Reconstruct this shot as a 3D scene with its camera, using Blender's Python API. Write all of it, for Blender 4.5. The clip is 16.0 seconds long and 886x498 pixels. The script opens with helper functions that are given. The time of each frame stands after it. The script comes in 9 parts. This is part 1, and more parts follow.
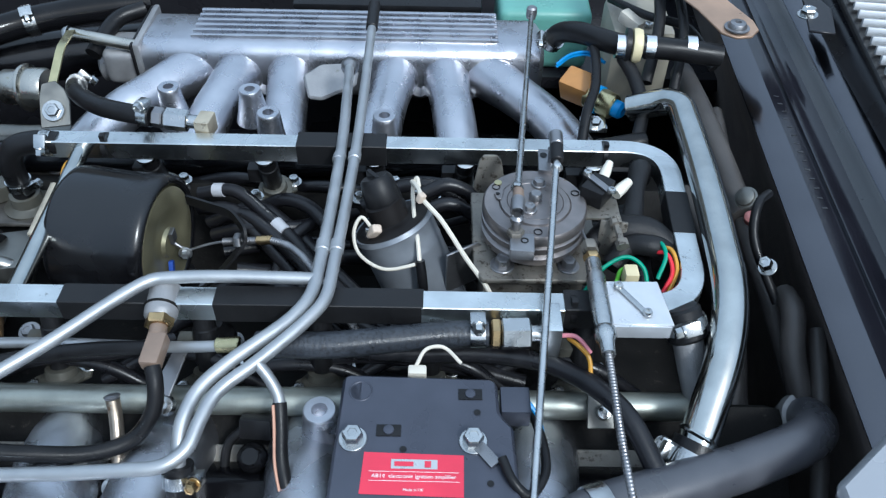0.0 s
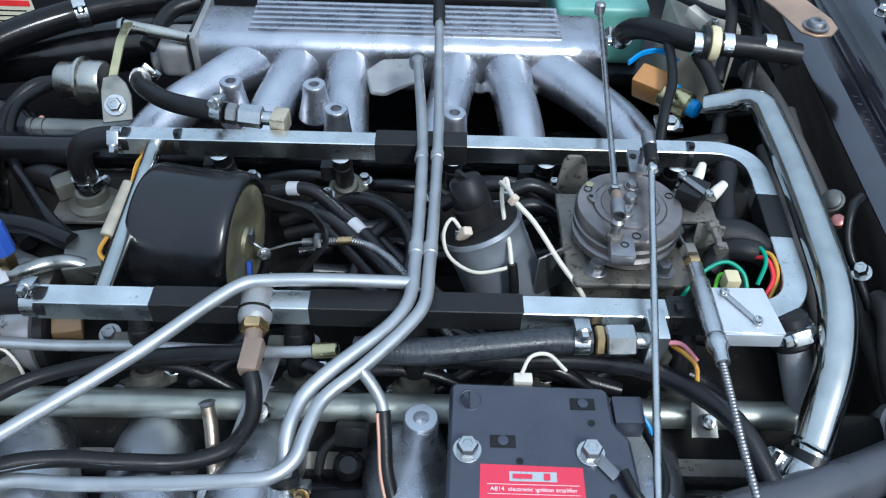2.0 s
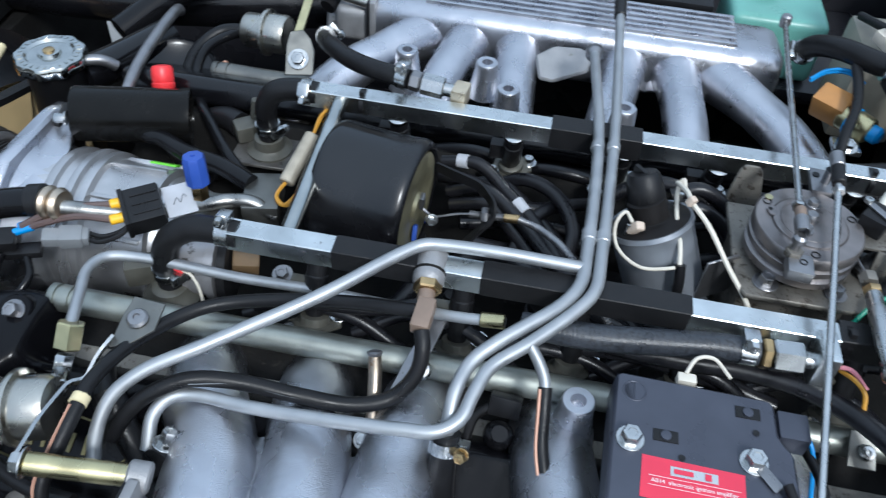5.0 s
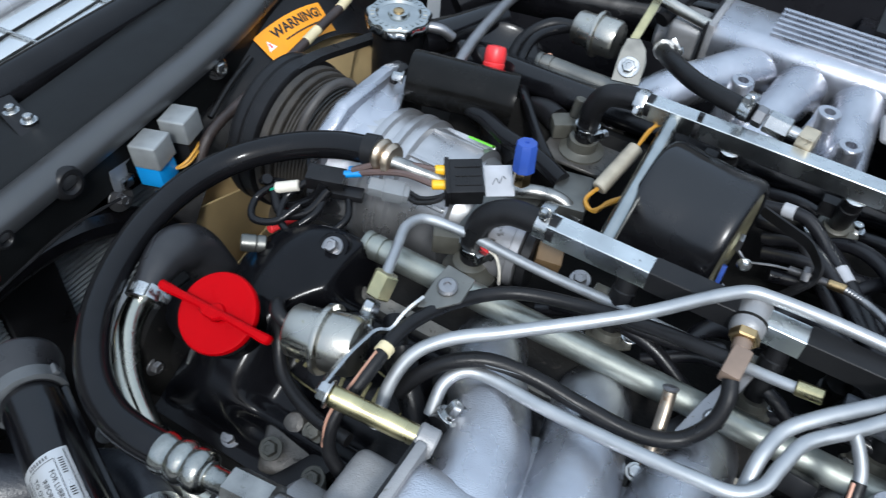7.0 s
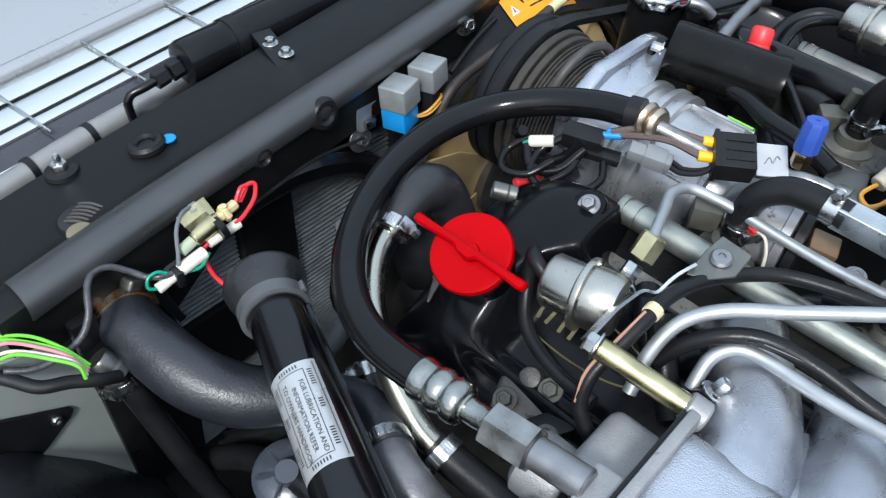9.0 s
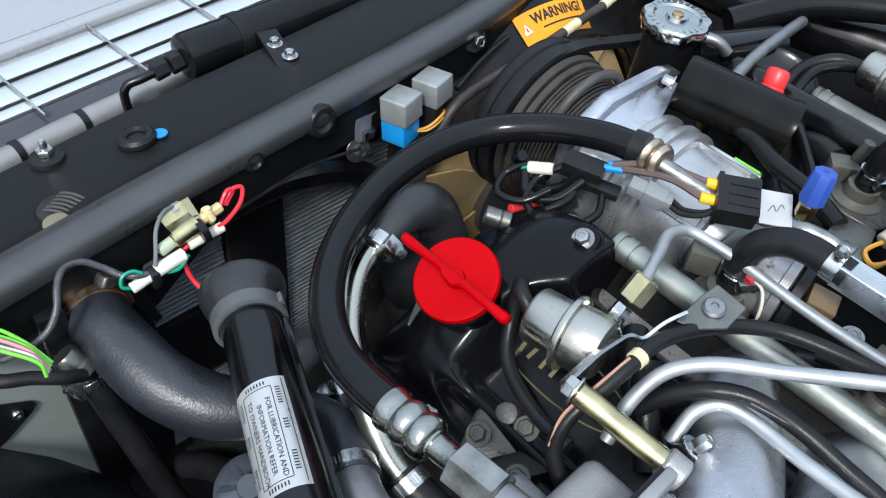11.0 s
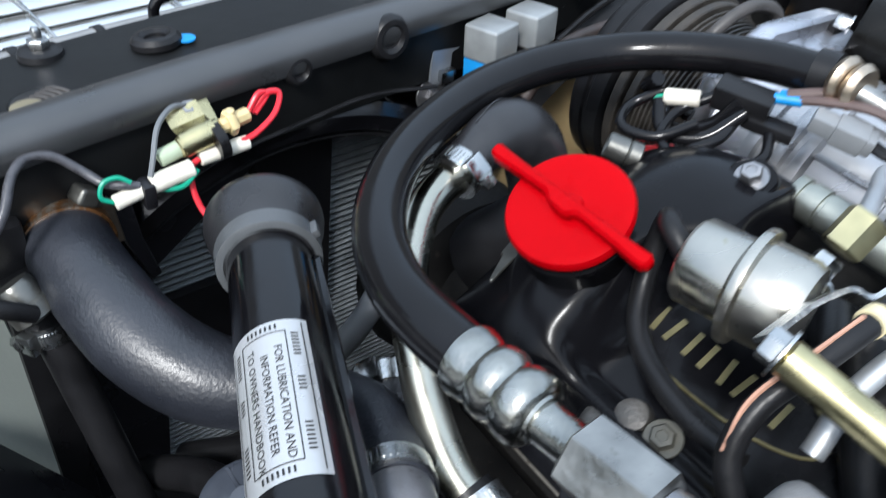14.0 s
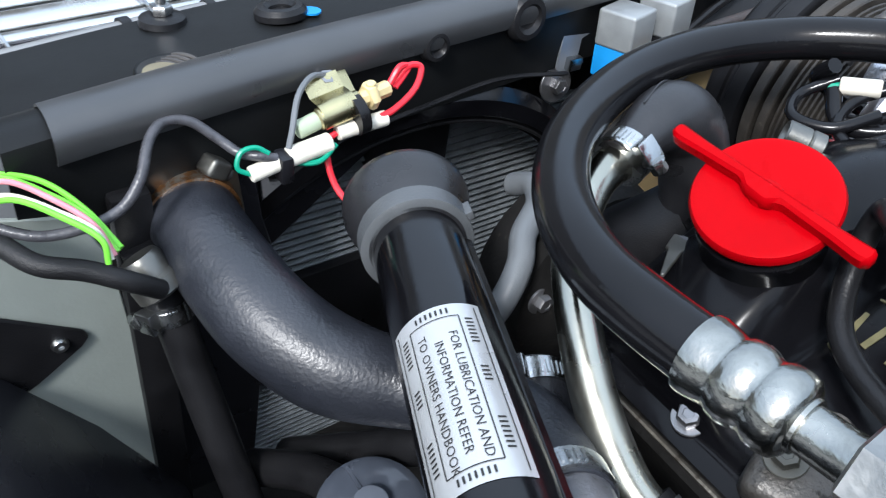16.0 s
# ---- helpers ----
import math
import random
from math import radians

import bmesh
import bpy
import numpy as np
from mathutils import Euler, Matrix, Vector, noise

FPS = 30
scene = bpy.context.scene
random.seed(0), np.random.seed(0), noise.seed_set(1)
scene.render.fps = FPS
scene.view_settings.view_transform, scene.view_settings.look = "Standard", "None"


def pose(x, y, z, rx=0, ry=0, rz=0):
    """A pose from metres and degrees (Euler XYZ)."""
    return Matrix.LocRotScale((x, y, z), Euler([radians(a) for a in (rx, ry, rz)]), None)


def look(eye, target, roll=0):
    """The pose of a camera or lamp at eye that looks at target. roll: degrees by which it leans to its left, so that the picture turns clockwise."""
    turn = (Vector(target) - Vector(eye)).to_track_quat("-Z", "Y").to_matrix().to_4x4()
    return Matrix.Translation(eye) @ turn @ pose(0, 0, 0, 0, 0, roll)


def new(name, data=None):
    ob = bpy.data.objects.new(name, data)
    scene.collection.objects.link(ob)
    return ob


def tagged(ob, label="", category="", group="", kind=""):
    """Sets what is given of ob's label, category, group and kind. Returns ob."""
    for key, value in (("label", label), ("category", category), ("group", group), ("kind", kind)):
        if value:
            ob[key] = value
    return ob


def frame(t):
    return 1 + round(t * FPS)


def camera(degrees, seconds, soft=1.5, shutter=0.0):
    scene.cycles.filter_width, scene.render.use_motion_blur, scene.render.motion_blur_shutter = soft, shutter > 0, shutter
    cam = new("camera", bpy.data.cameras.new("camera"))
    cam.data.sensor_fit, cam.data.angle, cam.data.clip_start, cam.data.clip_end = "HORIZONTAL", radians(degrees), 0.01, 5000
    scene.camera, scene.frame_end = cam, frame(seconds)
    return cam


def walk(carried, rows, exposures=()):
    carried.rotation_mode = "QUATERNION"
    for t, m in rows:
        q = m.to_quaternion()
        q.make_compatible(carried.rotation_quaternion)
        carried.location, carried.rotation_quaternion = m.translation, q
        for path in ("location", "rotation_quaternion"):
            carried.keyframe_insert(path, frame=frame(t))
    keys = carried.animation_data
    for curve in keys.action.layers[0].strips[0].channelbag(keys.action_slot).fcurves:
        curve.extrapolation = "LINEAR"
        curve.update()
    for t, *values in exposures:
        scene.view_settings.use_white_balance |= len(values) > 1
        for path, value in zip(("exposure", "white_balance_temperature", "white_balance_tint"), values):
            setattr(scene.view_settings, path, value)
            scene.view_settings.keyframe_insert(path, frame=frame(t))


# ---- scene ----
cam = camera(57.8, 16.0, soft=1.15, shutter=0.4)
METRES, EYE, TILT, LEAN, TURN = 0.95, 1.35, -42.0, 0.0, 0.0
PATH = [
    (0, (0.008, -0.412, 1.293), (0.028, 1.028, -0.095), 1.5),
    (0.5, (-0.01, -0.403, 1.297), (0.023, 1.047, -0.08), 1.9),
    (1, (-0.015, -0.394, 1.292), (0.032, 1.046, -0.095), 2.5),
    (1.5, (-0.047, -0.393, 1.287), (-0.013, 1.044, -0.104), 2.4),
    (2, (-0.068, -0.395, 1.287), (-0.038, 1.03, -0.116), 2.2),
    (2.5, (-0.078, -0.398, 1.288), (-0.045, 1.013, -0.13), 2.3),
    (3, (-0.081, -0.398, 1.286), (-0.052, 1.01, -0.134), 2.4),
    (3.2, (-0.085, -0.401, 1.288), (-0.053, 1.003, -0.136), 2.6),
    (5.3, (-0.148, -0.416, 1.288), (-0.394, 0.954, -0.148), 5.1),
    (5.5, (-0.158, -0.414, 1.285), (-0.456, 0.938, -0.159), 5.4),
    (6, (-0.182, -0.414, 1.278), (-0.597, 0.895, -0.176), 5.9),
    (6.5, (-0.204, -0.421, 1.277), (-0.721, 0.84, -0.187), 6.0),
    (7, (-0.225, -0.436, 1.274), (-0.842, 0.789, -0.181), 5.5),
    (7.5, (-0.249, -0.45, 1.268), (-0.959, 0.727, -0.184), 5.3),
    (8, (-0.275, -0.47, 1.258), (-1.066, 0.653, -0.196), 5.2),
    (8.5, (-0.286, -0.489, 1.236), (-1.132, 0.584, -0.224), 4.0),
    (9, (-0.291, -0.503, 1.222), (-1.179, 0.542, -0.234), 3.7),
    (9.2, (-0.29, -0.505, 1.225), (-1.2, 0.538, -0.218), 3.8),
    (11.3, (-0.298, -0.476, 1.215), (-1.203, 0.572, -0.229), 8.4),
    (11.5, (-0.297, -0.479, 1.217), (-1.204, 0.567, -0.227), 8.5),
    (12, (-0.306, -0.474, 1.217), (-1.223, 0.569, -0.223), 9.5),
    (12.5, (-0.311, -0.469, 1.219), (-1.221, 0.563, -0.232), 10.8),
    (13, (-0.321, -0.461, 1.186), (-1.248, 0.58, -0.248), 12.3),
    (13.5, (-0.34, -0.44, 1.108), (-1.412, 0.625, -0.203), 11.0),
    (14, (-0.348, -0.439, 1.024), (-1.45, 0.6, -0.282), 8.7),
    (14.5, (-0.385, -0.445, 0.971), (-1.509, 0.57, -0.335), 9.0),
    (15, (-0.398, -0.452, 0.971), (-1.525, 0.556, -0.338), 9.8),
    (15.5, (-0.404, -0.459, 0.973), (-1.554, 0.542, -0.321), 10.1),
    (16, (-0.398, -0.477, 0.983), (-1.563, 0.511, -0.308), 9.3),
]
walk(cam, [(t, look(eye, target, roll)) for t, eye, target, roll in PATH], [(0, 0.50, 5600, 4), (3.2, 0.52, 5600, 4), (5.3, 0.49, 5800, 6), (9, 0.80, 6100, 7), (12.5, 0.92, 6150, 7), (14, 1.10, 6100, 8), (16, 1.25, 6050, 9)])

# ---- world and light ----
world = bpy.data.worlds.new("sky")
scene.world = world
world.use_nodes = True
wn = world.node_tree.nodes
sky = wn.new("ShaderNodeTexSky")
sky.sky_type = "NISHITA"
sky.sun_disc = False
sky.sun_elevation, sky.sun_rotation = radians(45), radians(150)
sky.air_density, sky.dust_density = 1.0, 3.0
wn["Background"].inputs["Strength"].default_value = 0.06
world.node_tree.links.new(sky.outputs[0], wn["Background"].inputs["Color"])
cloud = wn.new("ShaderNodeBackground")      # the even veil of an overcast sky
cloud.inputs["Color"].default_value = (0.80, 0.90, 1.0, 1)
cc_ = wn.new("ShaderNodeTexCoord")
up_ = wn.new("ShaderNodeSeparateXYZ")
grade = wn.new("ShaderNodeMapRange")        # an overcast sky is three times as bright overhead as at the horizon
grade.inputs["From Min"].default_value, grade.inputs["From Max"].default_value = 0.0, 1.0
grade.inputs["To Min"].default_value, grade.inputs["To Max"].default_value = 0.20, 0.80
world.node_tree.links.new(cc_.outputs["Generated"], up_.inputs[0])
world.node_tree.links.new(up_.outputs["Z"], grade.inputs["Value"])
world.node_tree.links.new(grade.outputs["Result"], cloud.inputs["Strength"])
veil = wn.new("ShaderNodeAddShader")
world.node_tree.links.new(wn["Background"].outputs[0], veil.inputs[0])
world.node_tree.links.new(cloud.outputs[0], veil.inputs[1])
world.node_tree.links.new(veil.outputs[0], wn["World Output"].inputs["Surface"])
sun = new("sun", bpy.data.lights.new("sun", "SUN"))
sun.data.energy, sun.data.angle, sun.data.color = 1.9, radians(10), (1.0, 0.97, 0.93)
sun.matrix_world = look((0.55, -1.15, 2.3), (-0.2, 0.1, 0.8))
scene.view_settings.exposure = 0.0

# ---- geometry helpers ----
G = bmesh.new
V = Vector


def root_of(ob):
    while ob.parent:
        ob = ob.parent
    return ob


def finish(bm, mats, name, shift, sharp=40):
    me = bpy.data.meshes.new(name)
    bmesh.ops.translate(bm, verts=bm.verts, vec=-V(shift))
    bm.normal_update()
    bm.to_mesh(me)
    bm.free()
    for m in (mats if isinstance(mats, (list, tuple)) else [mats]):
        me.materials.append(m)
    me.polygons.foreach_set("use_smooth", [True] * len(me.polygons))
    me.set_sharp_from_angle(angle=radians(sharp))
    return me


def thing(name, at, label, category, group="", kind=""):
    e = new(name)
    e.location = at
    e.empty_display_size = 0.02
    return tagged(e, label, category, group, kind)


def part(name, bm, mat, parent, label="", sharp=40):
    me = finish(bm, mat, name, root_of(parent).location, sharp)
    ob = new(name, me)
    ob.parent = parent
    return tagged(ob, label)


def solo(name, bm, mat, label, category, group="", kind="", sharp=40):
    lo = V([min(v.co[i] for v in bm.verts) for i in range(3)])
    hi = V([max(v.co[i] for v in bm.verts) for i in range(3)])
    at = V(((lo.x + hi.x) / 2, (lo.y + hi.y) / 2, lo.z))
    ob = new(name, finish(bm, mat, name, at, sharp))
    ob.location = at
    return tagged(ob, label, category, group, kind)


def basis(d, up=(0, 0, 1)):
    d = V(d).normalized()
    u = V(up)
    if abs(d.dot(u)) > 0.95:
        u = V((0, 1, 0)) if abs(d.y) < 0.9 else V((1, 0, 0))
    a = d.cross(u).normalized()
    return a, a.cross(d).normalized(), d


def smooth_path(pts, n=6):
    p = [V(q) for q in pts]
    if len(p) < 3 or n < 2:
        return p
    p = [2 * p[0] - p[1]] + p + [2 * p[-1] - p[-2]]
    out = []
    for i in range(1, len(p) - 2):
        a, b, c, d = p[i - 1], p[i], p[i + 1], p[i + 2]
        t0, t1 = 0.0, max((b - a).length, 1e-6) ** 0.5
        t2 = t1 + max((c - b).length, 1e-6) ** 0.5
        t3 = t2 + max((d - c).length, 1e-6) ** 0.5
        for k in range(n):
            t = t1 + (t2 - t1) * k / n
            a1 = a.lerp(b, (t - t0) / (t1 - t0))
            a2 = b.lerp(c, (t - t1) / (t2 - t1))
            a3 = c.lerp(d, (t - t2) / (t3 - t2))
            b1 = a1.lerp(a2, (t - t0) / (t2 - t0))
            b2 = a2.lerp(a3, (t - t1) / (t3 - t1))
            out.append(b1.lerp(b2, (t - t1) / (t2 - t1)))
    out.append(p[-2])
    return out


def bent(pts, radius, n=6):
    """A path with straight runs and round bends of one radius."""
    p = [V(q) for q in pts]
    out = [p[0]]
    for a, b, c in zip(p, p[1:], p[2:]):
        u, w = (a - b), (c - b)
        r = min(radius, u.length * 0.49, w.length * 0.49)
        s, e = b + u.normalized() * r, b + w.normalized() * r
        for k in range(n + 1):
            t = k / n
            out.append(s.lerp(b, t).lerp(b.lerp(e, t), t))
    out.append(p[-1])
    return out


def sweep(bm, pts, r, segs=12, section=None, cap=True, up=(0, 0, 1)):
    """A tube along a path. r: one radius, or a function of the run from 0 to 1. section: an outline of unit size."""
    p = [V(q) for q in pts]
    sec = section or [(math.cos(2 * math.pi * k / segs), math.sin(2 * math.pi * k / segs)) for k in range(segs)]
    a, b, d = basis(p[1] - p[0], up)
    rings = []
    run, total = 0.0, sum((y - x).length for x, y in zip(p, p[1:]))
    for i, q in enumerate(p):
        t = (p[min(i + 1, len(p) - 1)] - p[max(i - 1, 0)]).normalized()
        a = (a - t * a.dot(t)).normalized()
        b = t.cross(a)
        if i:
            run += (q - p[i - 1]).length
        rr = r(run / total) if callable(r) else r
        rings.append([bm.verts.new(q + (a * x + b * y) * rr) for x, y in sec])
    n = len(sec)
    for u, w in zip(rings, rings[1:]):
        for k in range(n):
            bm.faces.new((u[k], u[(k + 1) % n], w[(k + 1) % n], w[k]))
    if cap:
        bm.faces.new(rings[0][::-1])
        bm.faces.new(rings[-1])
    return bm


def tube(pts, r, segs=12, n=6, cap=True, section=None, up=(0, 0, 1)):
    return sweep(G(), smooth_path(pts, n), r, segs, section, cap, up)


def lathe(bm, prof, p, d, segs=24, up=(0, 0, 1)):
    """A turned body: prof of (radius, way along d from p)."""
    a, b, d = basis(d, up)
    p = V(p)
    rings = []
    for r, h in prof:
        if r < 1e-6:
            rings.append([bm.verts.new(p + d * h)])
        else:
            rings.append([bm.verts.new(p + d * h + (a * math.cos(t) + b * math.sin(t)) * r) for t in (2 * math.pi * k / segs for k in range(segs))])
    for u, w in zip(rings, rings[1:]):
        for k in range(segs):
            q = [u[k % len(u)], u[(k + 1) % len(u)], w[(k + 1) % len(w)], w[k % len(w)]]
            q = list(dict.fromkeys(q))
            if len(q) > 2:
                bm.faces.new(q)
    for ring, flip in ((rings[0], True), (rings[-1], False)):
        if len(ring) > 2:
            bm.faces.new(ring[::-1] if flip else ring)
    return bm


def rod(p, q, r, segs=12, chamfer=0.0):
    p, q = V(p), V(q)
    h = (q - p).length
    c = chamfer or min(r * 0.15, h * 0.1)
    return lathe(G(), [(r - c, 0), (r, c), (r, h - c), (r - c, h)], p, q - p, segs)


def merge(bm, other):
    me = bpy.data.meshes.new("tmp")
    other.to_mesh(me)
    other.free()
    bm.from_mesh(me)
    bpy.data.meshes.remove(me)
    return bm


def bevelled(bm, w, n=2, edges=None):
    if w > 0:
        bmesh.ops.bevel(bm, geom=list(edges or bm.edges), offset=w, segments=n, profile=0.6, affect="EDGES", clamp_overlap=True)
    return bm


def box(at, size, bevel=0.001, m=None, n=2):
    """A box of that size about at; m turns it."""
    bm = G()
    bmesh.ops.create_cube(bm, size=1.0)
    bmesh.ops.scale(bm, vec=size, verts=bm.verts)
    bevelled(bm, bevel, n)
    t = Matrix.Translation(at) @ (m.to_4x4() if m is not None else Matrix())
    bmesh.ops.transform(bm, matrix=t, verts=bm.verts)
    return bm


def plate(outline, depth, m, bevel=0.0006, hole=None):
    """An outline in the plane of m, made depth thick along its z."""
    bm = G()
    top = [bm.verts.new((x, y, depth)) for x, y in outline]
    low = [bm.verts.new((x, y, 0)) for x, y in outline]
    bm.faces.new(top)
    bm.faces.new(low[::-1])
    k = len(outline)
    for i in range(k):
        bm.faces.new((low[i], low[(i + 1) % k], top[(i + 1) % k], top[i]))
    bmesh.ops.recalc_face_normals(bm, faces=bm.faces)
    bevelled(bm, bevel, 1)
    bmesh.ops.transform(bm, matrix=m, verts=bm.verts)
    return bm


def axes(x, y, at):
    """A pose from its own x and y ways."""
    x = V(x).normalized()
    z = x.cross(V(y)).normalized()
    y = z.cross(x)
    m = Matrix((x, y, z)).transposed().to_4x4()
    m.translation = V(at)
    return m


def hexhead(p, d, across=0.013, high=0.006, washer=0.011, bm=None):
    """A hexagon bolt head on a washer, standing on p along d."""
    bm = bm or G()
    if washer:
        lathe(bm, [(washer, 0), (washer, 0.0012), (washer - 0.0004, 0.0016)], p, d, 20)
    r = across / 2 / math.cos(math.pi / 6)
    lathe(bm, [(r, 0.0015), (r, high), (r * 0.86, high + 0.0012), (r * 0.5, high + 0.0014), (r * 0.45, high + 0.0009)], p, d, 6)
    return bm


def screw_head(p, d, r=0.006, high=0.003, bm=None):
    bm = bm or G()
    lathe(bm, [(r, 0), (r, high * 0.4), (r * 0.8, high), (r * 0.35, high * 1.1), (r * 0.3, high * 0.6)], p, d, 14)
    return bm


def hexnut(p, q, across, segs=6):
    p, q = V(p), V(q)
    h = (q - p).length
    r = across / 2 / math.cos(math.pi / 6)
    return lathe(G(), [(r * 0.88, 0), (r, 0.0012), (r, h - 0.0012), (r * 0.88, h)], p, q - p, segs)


def clamp(parent, at, axis, r, toward=(0, 0, 1), width=0.010, mat=None, screw=None):
    """A worm-drive hose clamp: slotted band, housing, screw."""
    a, b, d = basis(axis, toward)
    up = b
    at = V(at)
    bm = G()
    lathe(bm, [(r, -width / 2), (r + 0.0012, -width / 2), (r + 0.0012, width / 2), (r, width / 2)], at, d, 24)
    for k in range(7):
        t = -1.3 + k * 0.16
        c = at + (a * math.sin(t) + up * math.cos(t)) * (r + 0.0014)
        q = axes(d, a * math.cos(t) - up * math.sin(t), c)
        merge(bm, box(c, (width * 0.6, 0.0012, 0.0008), 0, q.to_3x3()))
    q = Matrix((a, d, up)).transposed()
    merge(bm, box(at + up * (r + 0.0035), (0.013, width * 1.05, 0.006), 0.0012, q))
    c = part("hose_clamp", bm, mat or ZINC, parent, "zinc-plated worm-drive hose clamp")
    s = at + up * (r + 0.004) + a * 0.006
    part("screw", hexhead(s, a, 0.0075, 0.006, 0.0052), screw or mat or ZINC, c)
    return c


def text_mesh(words, size, align="CENTER", bold=0.0):
    cu = bpy.data.curves.new("t", "FONT")
    cu.body, cu.size, cu.align_x, cu.align_y = words, size, align, "CENTER"
    cu.resolution_u, cu.offset = 2, bold
    ob = bpy.data.objects.new("t", cu)
    scene.collection.objects.link(ob)
    bpy.context.view_layer.update()
    me = bpy.data.meshes.new_from_object(ob)
    bm = G()
    bm.from_mesh(me)
    bpy.data.objects.remove(ob)
    bpy.data.meshes.remove(me)
    bpy.data.curves.remove(cu)
    return bm


def flat_text(words, size, m, lift=0.0003):
    bm = text_mesh(words, size)
    bmesh.ops.transform(bm, matrix=m @ Matrix.Translation((0, 0, lift)), verts=bm.verts)
    return bm


def bar(x, y, w, h, m, lift=0.0003):
    bm = G()
    vs = [bm.verts.new(m @ V((x + a * w / 2, y + b * h / 2, lift))) for a, b in ((-1, -1), (1, -1), (1, 1), (-1, 1))]
    bm.faces.new(vs)
    return bm


# ---- materials ----
def material(name, col, rough=0.5, metal=0.0, var=0.12, scale=45, bump=0.0, bscale=900, coat=0.0, spot=None, spots=0.0, spot_scale=120, rvar=0.12, spec=0.5):
    m = bpy.data.materials.new(name)
    m.use_nodes = True
    nt, nd = m.node_tree, m.node_tree.nodes
    bs = nd["Principled BSDF"]
    lk = nt.links.new
    tc = nd.new("ShaderNodeTexCoord")
    big = nd.new("ShaderNodeTexNoise")
    big.inputs["Scale"].default_value, big.inputs["Detail"].default_value = scale, 5
    lk(tc.outputs["Object"], big.inputs["Vector"])
    ramp = nd.new("ShaderNodeMapRange")
    ramp.inputs["From Min"].default_value, ramp.inputs["From Max"].default_value = 0.3, 0.7
    ramp.inputs["To Min"].default_value, ramp.inputs["To Max"].default_value = 1 - var, 1 + var
    lk(big.outputs["Fac"], ramp.inputs["Value"])
    mul = nd.new("ShaderNodeVectorMath")
    mul.operation = "SCALE"
    mul.inputs[0].default_value = col
    lk(ramp.outputs["Result"], mul.inputs["Scale"])
    colour = mul.outputs["Vector"]
    if spot:
        fine = nd.new("ShaderNodeTexNoise")
        fine.inputs["Scale"].default_value, fine.inputs["Detail"].default_value, fine.inputs["Roughness"].default_value = spot_scale, 8, 0.7
        lk(tc.outputs["Object"], fine.inputs["Vector"])
        th = nd.new("ShaderNodeMapRange")
        th.inputs["From Min"].default_value, th.inputs["From Max"].default_value = 0.72 - spots, 0.8 - spots
        lk(fine.outputs["Fac"], th.inputs["Value"])
        mx = nd.new("ShaderNodeMix")
        mx.data_type = "RGBA"
        mx.inputs["B"].default_value = (*spot, 1)
        lk(th.outputs["Result"], mx.inputs["Factor"])
        lk(colour, mx.inputs["A"])
        colour = mx.outputs["Result"]
    lk(colour, bs.inputs["Base Color"])
    bs.inputs["Metallic"].default_value = metal
    bs.inputs["Specular IOR Level"].default_value = spec
    rr = nd.new("ShaderNodeMapRange")
    rr.inputs["From Min"].default_value, rr.inputs["From Max"].default_value = 0.3, 0.7
    rr.inputs["To Min"].default_value, rr.inputs["To Max"].default_value = max(rough - rvar, 0.03), min(rough + rvar, 1)
    lk(big.outputs["Fac"], rr.inputs["Value"])
    lk(rr.outputs["Result"], bs.inputs["Roughness"])
    bs.inputs["Coat Weight"].default_value = coat
    bs.inputs["Coat Roughness"].default_value = 0.08
    if bump:
        grain = nd.new("ShaderNodeTexNoise")
        grain.inputs["Scale"].default_value, grain.inputs["Detail"].default_value = bscale, 3
        lk(tc.outputs["Object"], grain.inputs["Vector"])
        bp = nd.new("ShaderNodeBump")
        bp.inputs["Strength"].default_value, bp.inputs["Distance"].default_value = bump, 0.001
        lk(grain.outputs["Fac"], bp.inputs["Height"])
        lk(bp.outputs["Normal"], bs.inputs["Normal"])
    return m


CAST = material("cast_aluminium_silver", (0.50, 0.51, 0.55), 0.30, 0.95, 0.09, 30, 0.30, 900, spot=(0.28, 0.28, 0.28), spots=0.015, spot_scale=60)
CAST_ROUGH = material("textured_cast_aluminium", (0.54, 0.55, 0.59), 0.28, 0.97, 0.16, 24, 0.5, 950, spot=(0.26, 0.25, 0.24), spots=0.025, spot_scale=60)
CAST_RAW = material("raw_cast_aluminium", (0.28, 0.28, 0.285), 0.5, 0.5, 0.15, 50, 0.4, 800, spot=(0.16, 0.15, 0.13), spots=0.08, spot_scale=70)
ZINC = material("zinc_plate", (0.49, 0.50, 0.50), 0.26, 1.0, 0.12, 60, 0.08, 600, spot=(0.3, 0.3, 0.28), spots=0.06, spot_scale=200)
RAILZ = material("zinc_rail_steel", (0.62, 0.645, 0.645), 0.27, 1.0, 0.22, 26, 0.06, 500, spot=(0.26, 0.26, 0.25), spots=0.10, spot_scale=160, rvar=0.08)
CORR = material("tarnished_coolant_rail", (0.30, 0.315, 0.285), 0.42, 0.9, 0.2, 40, 0.15, 700, spot=(0.09, 0.09, 0.07), spots=0.07, spot_scale=600)
PIPE = material("satin_aluminium_pipe", (0.375, 0.39, 0.405), 0.47, 0.75, 0.08, 60, 0.1, 1500)
CHROME = material("polished_steel", (0.47, 0.485, 0.47), 0.13, 1.0, 0.12, 40, 0.02, 300, spot=(0.42, 0.41, 0.38), spots=0.04, spot_scale=180, rvar=0.05)
GOLD = material("yellow_passivated_steel", (0.50, 0.45, 0.26), 0.31, 1.0, 0.18, 50, 0.05, 600)
BRASS = material("brass", (0.46, 0.33, 0.17), 0.32, 1.0, 0.18, 60)
